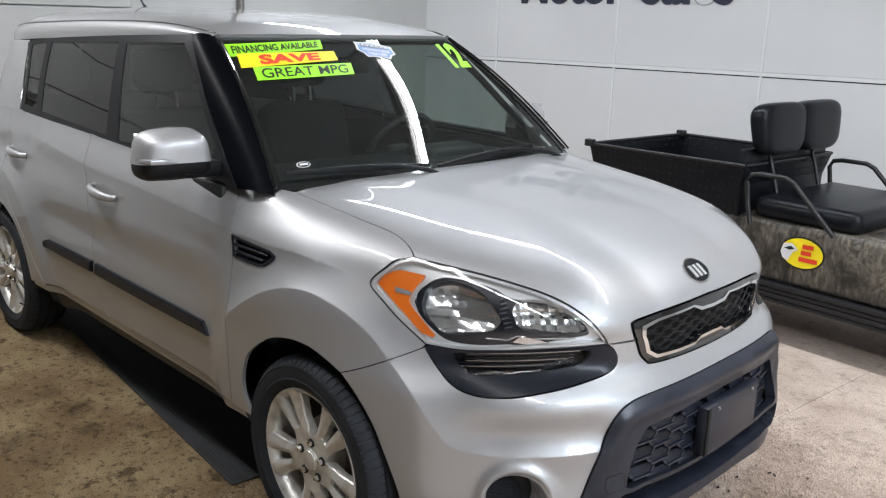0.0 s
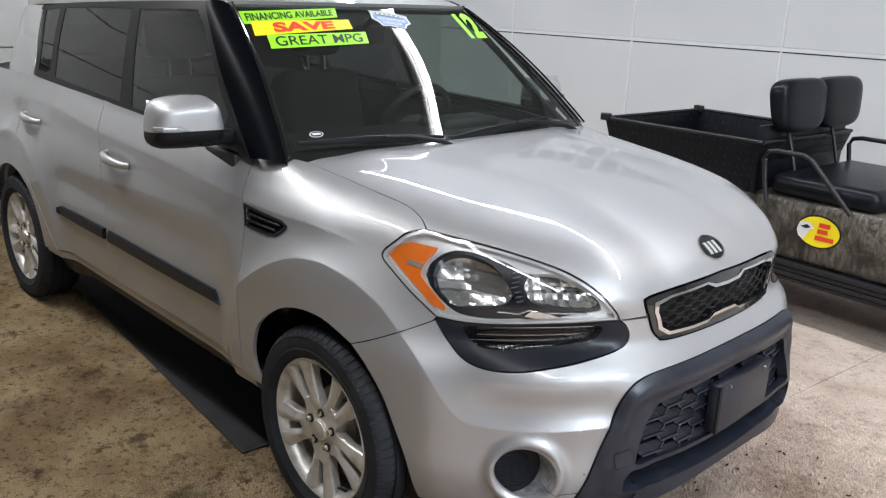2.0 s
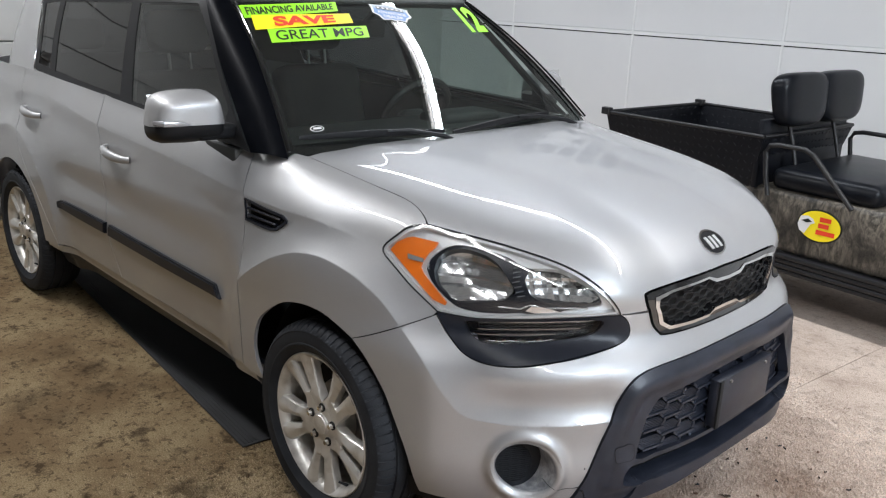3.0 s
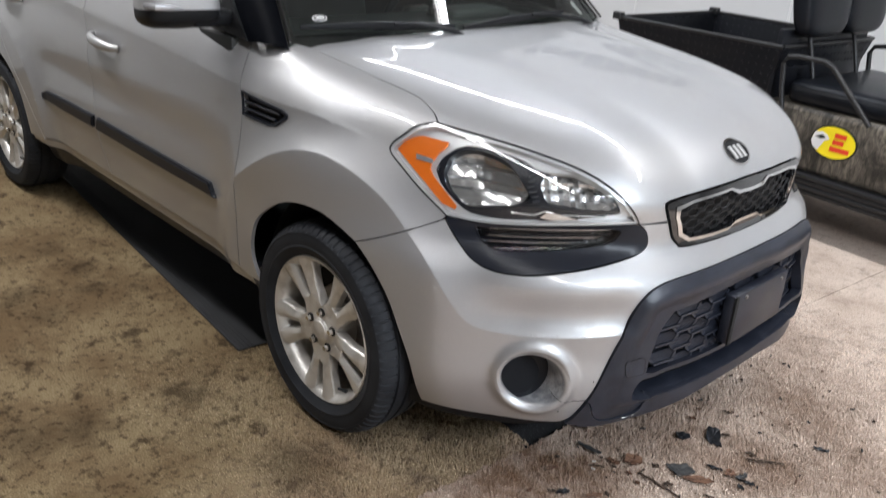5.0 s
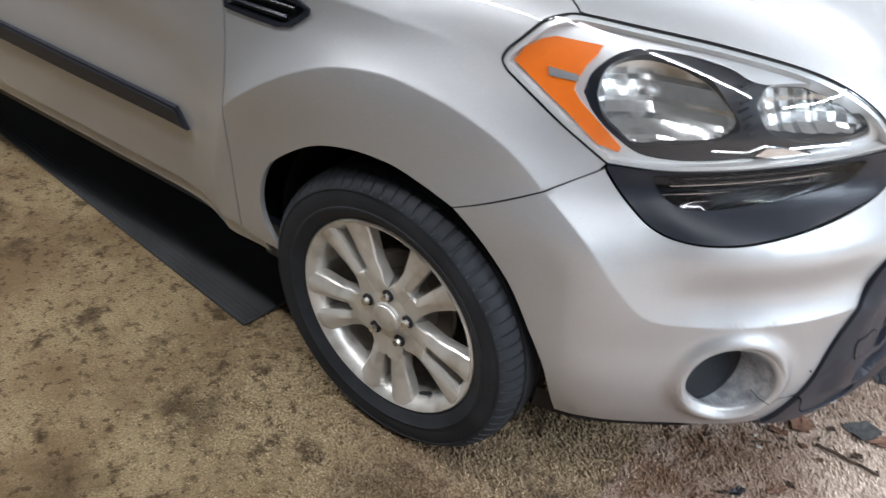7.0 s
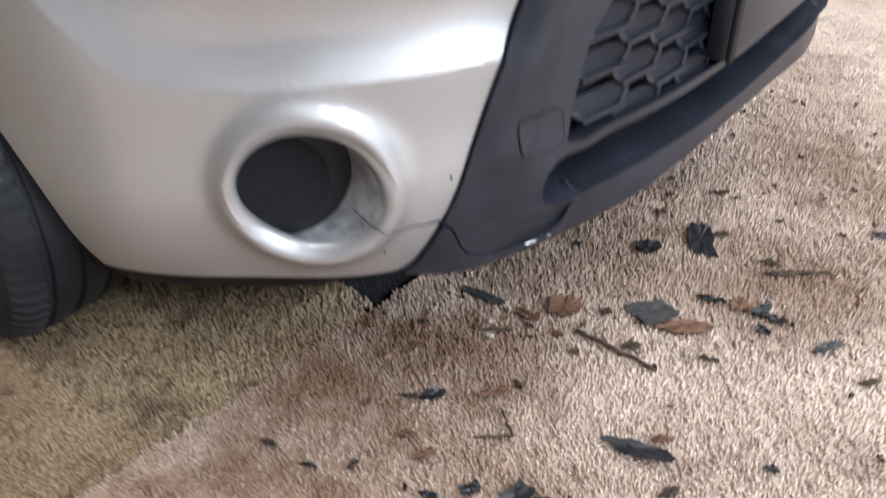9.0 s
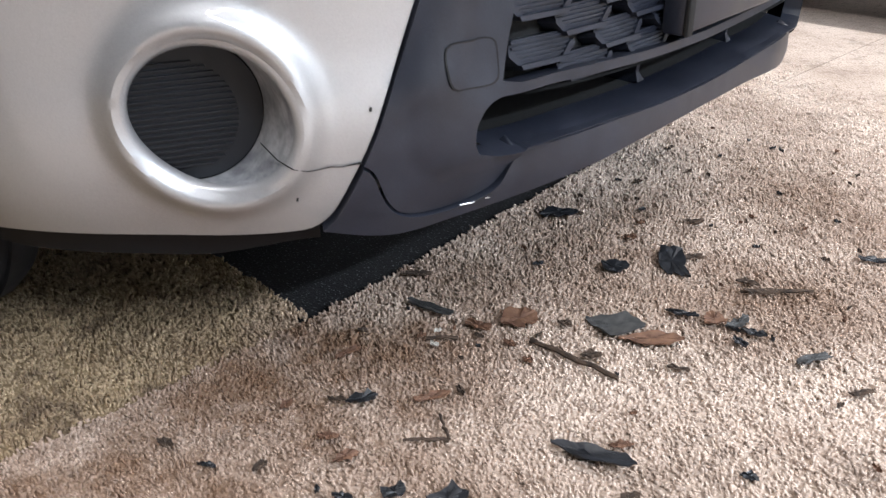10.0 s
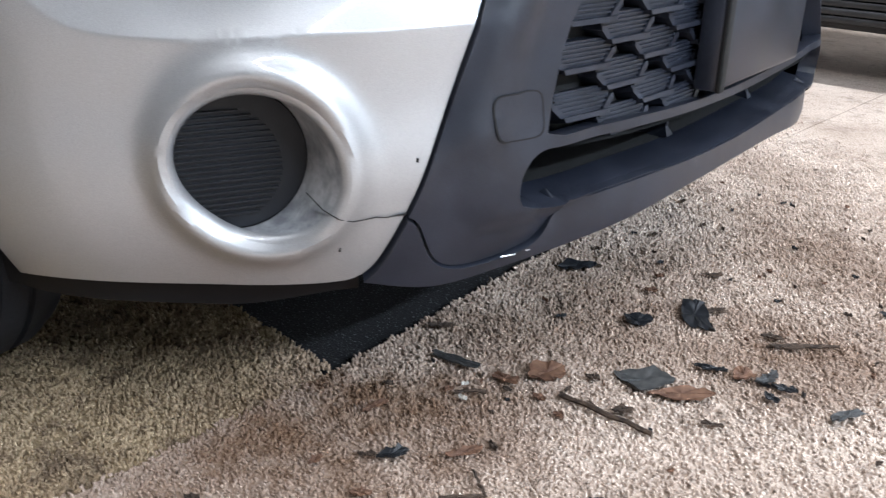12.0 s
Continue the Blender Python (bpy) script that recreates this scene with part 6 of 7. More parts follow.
def skirt(u):
    """Where the white wall's foot lies."""
    return 3.545 + (u + 2.565) * math.tan(radians(10))


structure(part("floor", place_room(block((X0, Y0, -0.12), (X1, Y1 + 0.2, -0.012))), SPECK, smooth=False), "dark speckled rubber floor under the carpets")


def carpet(name, pts, mat, label):
    n = len(pts)
    v = [(x, y, 0.0) for x, y in pts] + [(x, y, -0.0115) for x, y in pts]
    f = [tuple(range(n))] + [(i, n + i, n + (i + 1) % n, (i + 1) % n) for i in range(n)]
    ob = obj(name, [ROOM @ Vector(p) for p in v], f, mat, None, smooth=False)
    return tagged(ob, label, "carpet")


# carpet corners in the room's measure: u along the long wall, w towards it
SEAM_U, EDGE_U = 0.525, 0.446
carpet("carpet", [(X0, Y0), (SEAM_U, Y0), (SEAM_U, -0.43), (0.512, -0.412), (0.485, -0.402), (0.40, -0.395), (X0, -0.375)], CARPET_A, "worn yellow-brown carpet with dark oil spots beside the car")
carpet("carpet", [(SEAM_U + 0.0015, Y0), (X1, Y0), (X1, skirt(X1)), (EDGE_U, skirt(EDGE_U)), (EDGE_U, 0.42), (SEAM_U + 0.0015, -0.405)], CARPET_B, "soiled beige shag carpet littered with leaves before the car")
carpet("carpet", [(X0, 0.42), (EDGE_U - 0.003, 0.42), (EDGE_U - 0.003, skirt(EDGE_U)), (X0, skirt(X0))], CARPET_B, "soiled beige carpet under the utility cart")
inv = ROOM.inverted()
m0 = inv @ Vector((-0.496, -0.842, 0))
bmx = block((m0.x - 3.2, m0.y, 0.0005), (m0.x, m0.y + 1.3, 0.009), 0.003, 1)
tagged(part("floor_mat", place_room(bmx), MAT), "ribbed black rubber mat laid under the car", "mat")
mat_ob = bpy.data.objects["floor_mat"]
for k in range(4):
    bmx = block((m0.x - 3.19, m0.y + 0.012 + 0.014 * k, 0.0088), (m0.x - 0.008, m0.y + 0.018 + 0.014 * k, 0.0112), 0.0008, 1)
    part("mat_rib", place_room(bmx), MAT, mat_ob)

# pile: tufts on the stretch of carpet that is passed nearest
def pile(name, mat, u0, u1, w0, w1, gap, height, seed, label):
    rng = np.random.default_rng(seed)
    nu, nw = int((u1 - u0) / gap), int((w1 - w0) / gap)
    gu, gw = np.meshgrid(np.arange(nu), np.arange(nw))
    n = nu * nw
    u = u0 + (gu.ravel() + rng.uniform(0.05, 0.95, n)) * gap
    w = w0 + (gw.ravel() + rng.uniform(0.05, 0.95, n)) * gap
    a = radians(-5.4)
    x, y = u * math.cos(a) - w * math.sin(a), u * math.sin(a) + w * math.cos(a)
    edge = np.minimum(np.minimum(u - u0 if u0 < 0 else 9 + 0 * u, u1 - u if u1 > 1 else 9 + 0 * u), np.minimum(w - w0 if w0 < 0 else 9 + 0 * w, w1 - w if w1 > 1 else 9 + 0 * w))
    fade = np.clip(edge / 0.38, 0.0, 1.0)
    stay = rng.uniform(0, 1, n) < fade
    if u0 == EDGE_U:
        stay &= u > SEAM_U - 0.001 - (SEAM_U - EDGE_U) * np.clip((w + 0.405) / 0.825, 0, 1)
    u, w, fade, n = u[stay], w[stay], fade[stay], int(stay.sum())
    x, y = x[stay], y[stay]
    # each tuft is three thin strands that lean apart
    N = 3 * n
    u, w, fade, x, y = (np.repeat(g, 3) for g in (u, w, fade, x, y))
    clump = sum(np.sin(k * (u * math.cos(g) + w * math.sin(g)) + 3 * g) for k, g in ((95, 0.3), (120, 1.9), (150, 2.7), (210, 1.1), (260, 0.7)))
    hgt = height * rng.uniform(0.55, 1.2, N) * (0.35 + 0.65 * fade) * (1 + 0.16 * clump)
    turn = rng.uniform(0, 2 * math.pi, N)
    drift = 0.9 * np.sin(11 * u + 5 * w) + 0.7 * np.sin(23 * w - 7 * u)
    heading = np.where(rng.uniform(0, 1, N) < 0.45, drift * 2.4, turn)
    lean = rng.uniform(0.1, 1.1, N) * np.abs(hgt)
    x, y = x + gap * 0.35 * np.cos(turn), y + gap * 0.35 * np.sin(turn)
    rad = gap * rng.uniform(0.22, 0.36, N)
    P = np.zeros((N, 7, 3))
    for k in range(3):
        t = turn + k * 2 * math.pi / 3
        P[:, k, 0], P[:, k, 1], P[:, k, 2] = x + rad * np.cos(t), y + rad * np.sin(t), -0.001
        P[:, 3 + k, 0] = x + 1.2 * rad * np.cos(t + 0.6) + 0.45 * lean * np.cos(heading)
        P[:, 3 + k, 1] = y + 1.2 * rad * np.sin(t + 0.6) + 0.45 * lean * np.sin(heading)
        P[:, 3 + k, 2] = hgt * rng.uniform(0.6, 0.88, N)
    P[:, 6, 0], P[:, 6, 1], P[:, 6, 2] = x + lean * np.cos(heading), y + lean * np.sin(heading), hgt
    tri = np.array([(0, 1, 4), (0, 4, 3), (1, 2, 5), (1, 5, 4), (2, 0, 3), (2, 3, 5), (3, 4, 6), (4, 5, 6), (5, 3, 6)])
    n = N
    F = (np.arange(n)[:, None, None] * 7 + tri[None]).reshape(-1, 3)
    me = bpy.data.meshes.new(name)
    me.vertices.add(n * 7)
    me.vertices.foreach_set("co", P.ravel())
    me.loops.add(F.size)
    me.loops.foreach_set("vertex_index", F.ravel().astype(np.int32))
    me.polygons.add(len(F))
    me.polygons.foreach_set("loop_start", np.arange(0, F.size, 3, dtype=np.int32))
    me.polygons.foreach_set("use_smooth", np.ones(len(F), bool))
    me.materials.append(mat)
    me.update(calc_edges=True)
    me.validate()
    return tagged(new(name, me), label, "carpet pile", kind="stuff")


pile("carpet_pile", TUFT_B, EDGE_U, 1.75, -1.35, 1.35, 0.0076, 0.0052, 3, "loose beige carpet tufts")
pile("carpet_pile", TUFT_B, -0.25, EDGE_U, 0.417, 1.5, 0.0080, 0.0060, 5, "loose beige carpet tufts")
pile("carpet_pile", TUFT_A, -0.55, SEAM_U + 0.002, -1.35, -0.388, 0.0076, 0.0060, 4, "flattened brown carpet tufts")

# long wall of white panels with battens
wall = structure(part("wall_north", place_wall(block((-2.4, 0.012, 0), (8.1, 0.16, ZC))), BATTEN, smooth=False), "white panelled showroom wall")
rows = [(0.12, 1.240), (1.2785, 2.415), (2.453, ZC - 0.005)]
for i in range(-2, 7):
    a, b = 1.22 * i, 1.22 * i + 1.22
    for z0, z1 in rows:
        part("panel", place_wall(block((a + 0.008, 0, z0), (b - 0.008, 0.0125, z1), 0.003, 1)), WALL, wall)
    part("batten", place_wall(block((a - 0.009, -0.004, 0.12), (a + 0.009, 0.013, ZC - 0.005), 0.003, 1)), BATTEN, wall)
for z in (1.249, 2.424):
    part("batten", place_wall(block((-2.4, -0.009, z), (8.1, 0.013, z + 0.028), 0.002, 1)), BATTEN, wall)
    # dark strip set in as the batten's shadow line
    part("batten_shade", place_wall(block((-2.4, 0.004, z - 0.0085), (8.1, 0.014, z - 0.0005))), DARK, wall)
structure(part("baseboard", place_wall(block((-2.4, -0.012, 0.0), (8.1, 0.0005, 0.118), 0.004, 1)), BATTEN))

# the sign: two rows of dark raised letters (the name itself as plain bars)
sign = thing("wall_sign", "raised navy letters of a dealer sign on the white wall", "sign")
face = LONG @ Matrix.Translation((-0.03, -0.006, 1.892)) @ Matrix.Rotation(radians(90), 4, "X")
for word, cx in (("Motor", -0.44), ("Sales", 0.61)):
    lettering("sign_letters", word, NAVY, sign, 0.42, face @ Matrix.Translation((cx, 0.0, 0)), 0.006, 0.014, squeeze=0.92)
for i in range(8):
    u = -0.925 + 0.25 * i
    h = (0.34, 0.24, 0.24, 0.34, 0.30, 0.24, 0.24, 0.24)[i]
    part("sign_bar", place_wall(block((u, -0.012, 2.25), (u + 0.19, -0.001, 2.25 + h), 0.004, 1)), NAVY, sign)

# end wall with a sectional door, hinges and a conduit
structure(part("wall_west", place_room(block((X0 - 0.15, Y0, 0), (X0, Y1 + 0.012, ZC))), GREYWALL, smooth=False), "pale grey end wall with a sectional door")
gdoor = structure(thing("door_1", "white sectional garage door with steel hinges", "door"))
for i in range(5):
    z = 0.03 + 0.53 * i
    part("door_section", place_room(block((X0 + 0.002, -3.2, z), (X0 + 0.04, 0.35, z + 0.522), 0.006, 1)), GREYWALL, gdoor)
for z in (0.66, 1.03, 1.41):
    for w in (-0.78, -2.0):
        hg = part("hinge", place_room(block((X0 + 0.04, w - 0.035, z - 0.06), (X0 + 0.056, w + 0.035, z + 0.06), 0.004, 1)), STEEL, gdoor)
        vv, ff = tube([ROOM @ Vector((X0 + 0.066, w - 0.05, z)), ROOM @ Vector((X0 + 0.066, w + 0.05, z))], 0.012, 8)
        obj("hinge_pin", vv, ff, STEEL, hg)
vv, ff = tube([ROOM @ Vector((X0 + 0.03, 1.25, 1.55)), ROOM @ Vector((X0 + 0.03, 1.25, ZC))], 0.03, 10)
tagged(obj("conduit", vv, ff, STEEL, None), "grey steel conduit on the end wall", "conduit")
# unseen south wall; its dark colour stands for missing light
structure(part("wall_south", place_room(block((X0 - 0.15, Y0 - 0.15, 0), (X1 + 0.15, Y0, ZC))), UNLITWALL, smooth=False), "unseen plain wall, coloured dark for an unlit end")
structure(part("wall_east", place_room(block((X1, Y0 - 0.15, 0), (X1 + 0.15, Y1 + 0.16, ZC))), GREYWALL, smooth=False), "plain grey wall")
structure(part("ceiling", place_room(block((X0 - 0.15, Y0 - 0.15, ZC), (X1 + 0.15, Y1 + 0.16, ZC + 0.12))), CEIL, smooth=False), "pale ceiling")

# fluorescent fixtures: tray, tubes and their light
def fixture(u, w, length, along, power, color, group="ceiling lights"):
    m = ROOM @ Matrix.Translation((u, w, ZC - 0.05)) @ Matrix.Rotation(radians(along), 4, "Z")
    lamp = thing("ceiling_light", "white fluorescent batten out of view, with two lit tubes", "ceiling light", group)
    lamp.matrix_basis = m
    part("tray", block((-length / 2, -0.07, -0.005), (length / 2, 0.07, 0.05), 0.006, 1), WHITE, lamp)
    for d in (-0.04, 0.04):
        vv, ff = tube([(-length / 2 + 0.03, d, -0.025), (length / 2 - 0.03, d, -0.025)], 0.013, 10)
        obj("light_tube", vv, ff, TUBEGLOW, lamp)
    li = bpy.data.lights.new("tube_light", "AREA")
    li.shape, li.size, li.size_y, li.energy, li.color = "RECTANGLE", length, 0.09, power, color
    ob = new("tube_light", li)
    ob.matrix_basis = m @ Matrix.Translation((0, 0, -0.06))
    return lamp


COOL, WARM, DAY = (0.93, 0.97, 1.0), (1.0, 0.98, 0.94), (0.84, 0.93, 1.0)
fixture(-3.12, 1.5, 2.4, 0, 36, COOL)
fixture(-0.63, 1.5, 2.4, 0, 38, COOL)
# next three: unseen battens added to brighten the front floor and bumper
fixture(1.86, 1.5, 2.4, 0, 58, WARM)
# much the strongest, in place of an unknown broad light from the front
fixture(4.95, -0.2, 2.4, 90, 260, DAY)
fixture(2.56, -1.8, 2.4, 0, 30, WARM)
fixture(0.10, -1.8, 2.4, 0, 18, WARM)
fixture(-2.36, -1.8, 2.4, 0, 76, WARM)

# ---- utility cart by the wall ----
VINYL = material("black_vinyl", (0.016, 0.016, 0.018), 0.33, 0.0, 0.0, 0.1, 0.2)
vary(VINYL, (0.004, 0.005, 0.007), (0.009, 0.0105, 0.014), 6.0, (0.26, 0.4))
rough_up(VINYL, 240.0, 0.3, 2.0, 0.001)
PLATE = material("tread_plate", (0.006, 0.007, 0.010), 0.42, 0.0, 0.0, 0.1, 0.25)
rough_up(PLATE, 60.0, 0.1, 3.0, 0.001)
BAR = material("black_bar", (0.014, 0.014, 0.015), 0.4)


def camo_material():
    m = material("camouflage_print", (0.1, 0.09, 0.07), 0.5)
    v = coords(m, (1.0, 1.0, 0.4))
    d = node(m, "ShaderNodeTexNoise", Scale=5.0, Detail=6.0, Roughness=0.6, Distortion=1.6)
    e = node(m, "ShaderNodeTexNoise", Scale=24.0, Detail=5.0, Roughness=0.7, Distortion=2.2)
    for n in (d, e):
        link(m, v, "Vector", n, "Vector")
    a = ramp(m, d, "Fac", [(0.34, (0.012, 0.011, 0.010)), (0.44, (0.055, 0.049, 0.040)), (0.53, (0.135, 0.120, 0.098)), (0.60, (0.045, 0.040, 0.033)), (0.68, (0.20, 0.185, 0.155))])
    b = ramp(m, e, "Fac", [(0.36, (0.25, 0.24, 0.22)), (0.5, (0.95, 0.93, 0.9)), (0.64, (1.7, 1.66, 1.6))])
    x = mix(m, 0.85, (a, "Color"), (b, "Color"), "MULTIPLY")
    link(m, x, 2, m.node_tree.nodes["Principled BSDF"], "Base Color")
    return m


CAMO = camo_material()
cart = thing("utility_cart", "black and camouflage utility cart with a steel cargo bed", "utility cart")
C = ROOM @ Matrix.Translation((-0.33, 1.98, 0.0))  # x forwards, y to the wall
WD = 0.86


def cpart(name, bm, mat, parent=None, label="", smooth=True):
    bmesh.ops.transform(bm, matrix=C, verts=bm.verts)
    return part(name, bm, mat, parent or cart, label, smooth)


def cbar(name, pts, r, mat, parent=None):
    v, f = tube([C @ Vector(p) for p in pts], r, 10)
    return obj(name, v, f, mat, parent or cart)


# cargo bed: flared plate walls with a lozenge tread, rolled rims
bed = cpart("cargo_bed", block((-0.98, 0.03, 0.60), (-0.06, WD - 0.02, 0.63), 0.004, 1), PLATE)
for nm, q in (("bed_side", [(-1.02, -0.04, 0.885), (0.02, -0.02, 0.895), (-0.06, 0.03, 0.60), (-0.98, 0.03, 0.60)]),
              ("bed_side", [(-1.02, WD + 0.03, 0.885), (0.02, WD + 0.02, 0.895), (-0.06, WD - 0.02, 0.60), (-0.98, WD - 0.02, 0.60)]),
              ("bed_end", [(-1.02, -0.04, 0.885), (-1.02, WD + 0.03, 0.885), (-0.98, WD - 0.02, 0.60), (-0.98, 0.03, 0.60)]),
              ("bed_end", [(0.02, -0.02, 0.895), (0.02, WD + 0.02, 0.895), (-0.06, WD - 0.02, 0.60), (-0.06, 0.03, 0.60)])):
    p = [Vector(a) for a in q]
    n = (p[1] - p[0]).cross(p[3] - p[0]).normalized() * 0.004
    v = [C @ (a + n) for a in p] + [C @ (a - n) for a in p]
    obj(nm, v, [(0, 1, 2, 3), (7, 6, 5, 4), (0, 4, 5, 1), (1, 5, 6, 2), (2, 6, 7, 3), (3, 7, 4, 0)], PLATE, bed, smooth=False)
    # raised lozenges
    lv, lf = [], []
    for i in range(24):
        for j in range(7):
            a, b = (i + 0.5) / 24, (j + 0.5) / 7
            c = (p[0] * (1 - a) + p[1] * a) * (1 - b) + (p[3] * (1 - a) + p[2] * a) * b
            e1 = (p[1] - p[0]).normalized()
            e2 = (p[3] - p[0]).normalized()
            d1 = (e1 + e2) * 0.010 if (i + j) % 2 else (e1 - e2) * 0.010
            d2 = (e1 - e2) * 0.003 if (i + j) % 2 else (e1 + e2) * 0.003
            for sg in (1, -1):
                k = len(lv)
                lv += [C @ (c + n * sg + d) for d in (d1, d2, -d1, -d2)] + [C @ (c + n * sg * 1.8)]
                lf += [(k, k + 1, k + 4), (k + 1, k + 2, k + 4), (k + 2, k + 3, k + 4), (k + 3, k, k + 4)]
    tagged(obj("tread", lv, lf, PLATE, bed, smooth=False), kind="stuff")
    cbar("bed_rim", [p[0], p[1]], 0.010, BAR, bed)
for x, y in ((-1.03, -0.04), (-1.03, WD + 0.02)):
    cpart("latch", block((x - 0.02, y - 0.02, 0.87), (x + 0.04, y + 0.02, 0.912), 0.004, 1), BAR, bed)
# body
body = cpart("cart_body", block((-0.16, 0.02, 0.32), (0.98, WD, 0.635), 0.03, 3), CAMO, None, "glossy camouflage printed side panel")
cpart("rear_body", block((-1.0, 0.06, 0.33), (-0.12, WD - 0.04, 0.595), 0.03, 3), PLATE)
for k in range(4):
    cpart("sill_rib", block((-0.9, -0.005 - 0.006 * (k % 2), 0.215 + 0.026 * k), (1.6, 0.06, 0.237 + 0.026 * k), 0.006, 2), BAR)
cpart("cart_floor", block((0.6, 0.02, 0.24), (1.7, WD, 0.30), 0.02, 2), BAR)
cpart("cart_front", block((1.5, 0.02, 0.28), (1.85, WD, 0.85), 0.12, 4), CAMO)
cpart("underframe", block((-0.95, 0.1, 0.18), (1.6, WD - 0.1, 0.24), 0.01, 1), BAR)
# seat cushion and the two back pads on their posts
cpart("seat_cushion", block((0.05, 0.03, 0.63), (0.62, WD - 0.02, 0.745), 0.05, 4), VINYL)
for k, y in enumerate((0.05, 0.435)):
    bm = bmesh.new()
    bmesh.ops.create_uvsphere(bm, u_segments=36, v_segments=24, radius=1.0)
    for p in bm.verts:
        a, b, c = (math.copysign(abs(t) ** 0.52, t) for t in p.co)
        p.co = (0.062 * a * (1 + 0.12 * c), 0.212 * b * (1 + 0.08 * c), 0.138 * c)
    bmesh.ops.transform(bm, matrix=pose(0.03, y + 0.195, 1.075, 0, -8, 0), verts=bm.verts)
    cpart("back_pad", bm, VINYL, None, "", True)
cpart("seat_panel", block((-0.035, 0.0, 0.62), (-0.005, WD, 0.975), 0.008, 2), PLATE)
for y in (0.20, 0.64):
    cbar("back_post", [(0.10, y, 0.70), (0.05, y, 0.86), (0.0, y, 1.0)], 0.011, BAR)
for y in (-0.005, WD + 0.0):
    cbar("arm_rail", [(0.075, y, 0.60), (0.05, y, 0.70), (0.03, y, 0.82), (0.05, y, 0.855), (0.10, y, 0.865), (0.24, y, 0.865), (0.285, y, 0.845), (0.52, y, 0.62)], 0.013, BAR)
# oval shop sticker: yellow oval, dark rim, pale fish shape, red bars
oc = Vector((0.365, -0.0, 0.50))


def flat(name, pts, mat, parent, out):
    v = [C @ Vector((oc.x + a, 0.0185 - out, oc.z + b)) for a, b in pts]
    v += [C @ Vector((oc.x + sum(p[0] for p in pts) / len(pts), 0.0185 - out, oc.z + sum(p[1] for p in pts) / len(pts)))]
    n = len(pts)
    return obj(name, v, [(i, (i + 1) % n, n) for i in range(n)], mat, parent, smooth=False)


dec = flat("shop_sticker", ring(0, 0, 0.118, 0.084, 40), INK, cart, 0.002)
tagged(dec, "yellow oval sticker with red bars and a pale fish")
flat("sticker_field", ring(0, 0, 0.110, 0.076, 40), YELLOW, dec, 0.004)
for z, a, b in ((0.036, 0.0, 0.058), (0.004, -0.004, 0.05), (-0.030, -0.012, 0.085)):
    flat("sticker_bar", [(a, z - 0.012), (b, z - 0.010), (b, z + 0.012), (a, z + 0.012)], REDINK, dec, 0.006)
flat("sticker_fish", [(-0.112, -0.01), (-0.10, 0.035), (-0.06, 0.042), (-0.035, 0.03), (-0.022, 0.012), (-0.045, 0.0), (-0.06, -0.03), (-0.07, -0.052), (-0.098, -0.04)], WHITEINK, dec, 0.006)
flat("sticker_fin", [(-0.095, 0.012), (-0.06, 0.028), (-0.038, 0.016), (-0.065, 0.006)], INK, dec, 0.0075)
# road wheels, mostly in shade
for x in (-0.52, 1.35):
    for y in (0.12, WD - 0.12):
        v, f = lathe([(0.09, -0.07), (0.12, -0.09), (0.19, -0.09), (0.215, -0.06), (0.215, 0.06), (0.19, 0.09), (0.12, 0.09), (0.09, 0.07), (0.0, 0.05), (0.0, -0.05), (0.09, -0.07)], 32)
        m = C @ Matrix.Translation((x, y, 0.215))
        obj("cart_wheel", [m @ Vector(p) for p in v], f, RUBBER, cart)

# ---- litter on the carpet ----
SCRAP = material("black_scrap", (0.02, 0.023, 0.028), 0.4)
vary(SCRAP, (0.007, 0.008, 0.010), (0.022, 0.024, 0.029), 60.0)
LEAFGREY = material("grey_leaf", (0.07, 0.075, 0.08), 0.7)
vary(LEAFGREY, (0.028, 0.029, 0.03), (0.075, 0.074, 0.072), 70.0)
LEAFBROWN = material("brown_leaf", (0.16, 0.07, 0.035), 0.75)
vary(LEAFBROWN, (0.09, 0.043, 0.025), (0.20, 0.105, 0.062), 60.0)
BARK = material("bark", (0.05, 0.032, 0.022), 0.9)
vary(BARK, (0.03, 0.02, 0.014), (0.085, 0.056, 0.038), 90.0)
FLAKE = material("pale_flake", (0.6, 0.56, 0.5), 0.7)


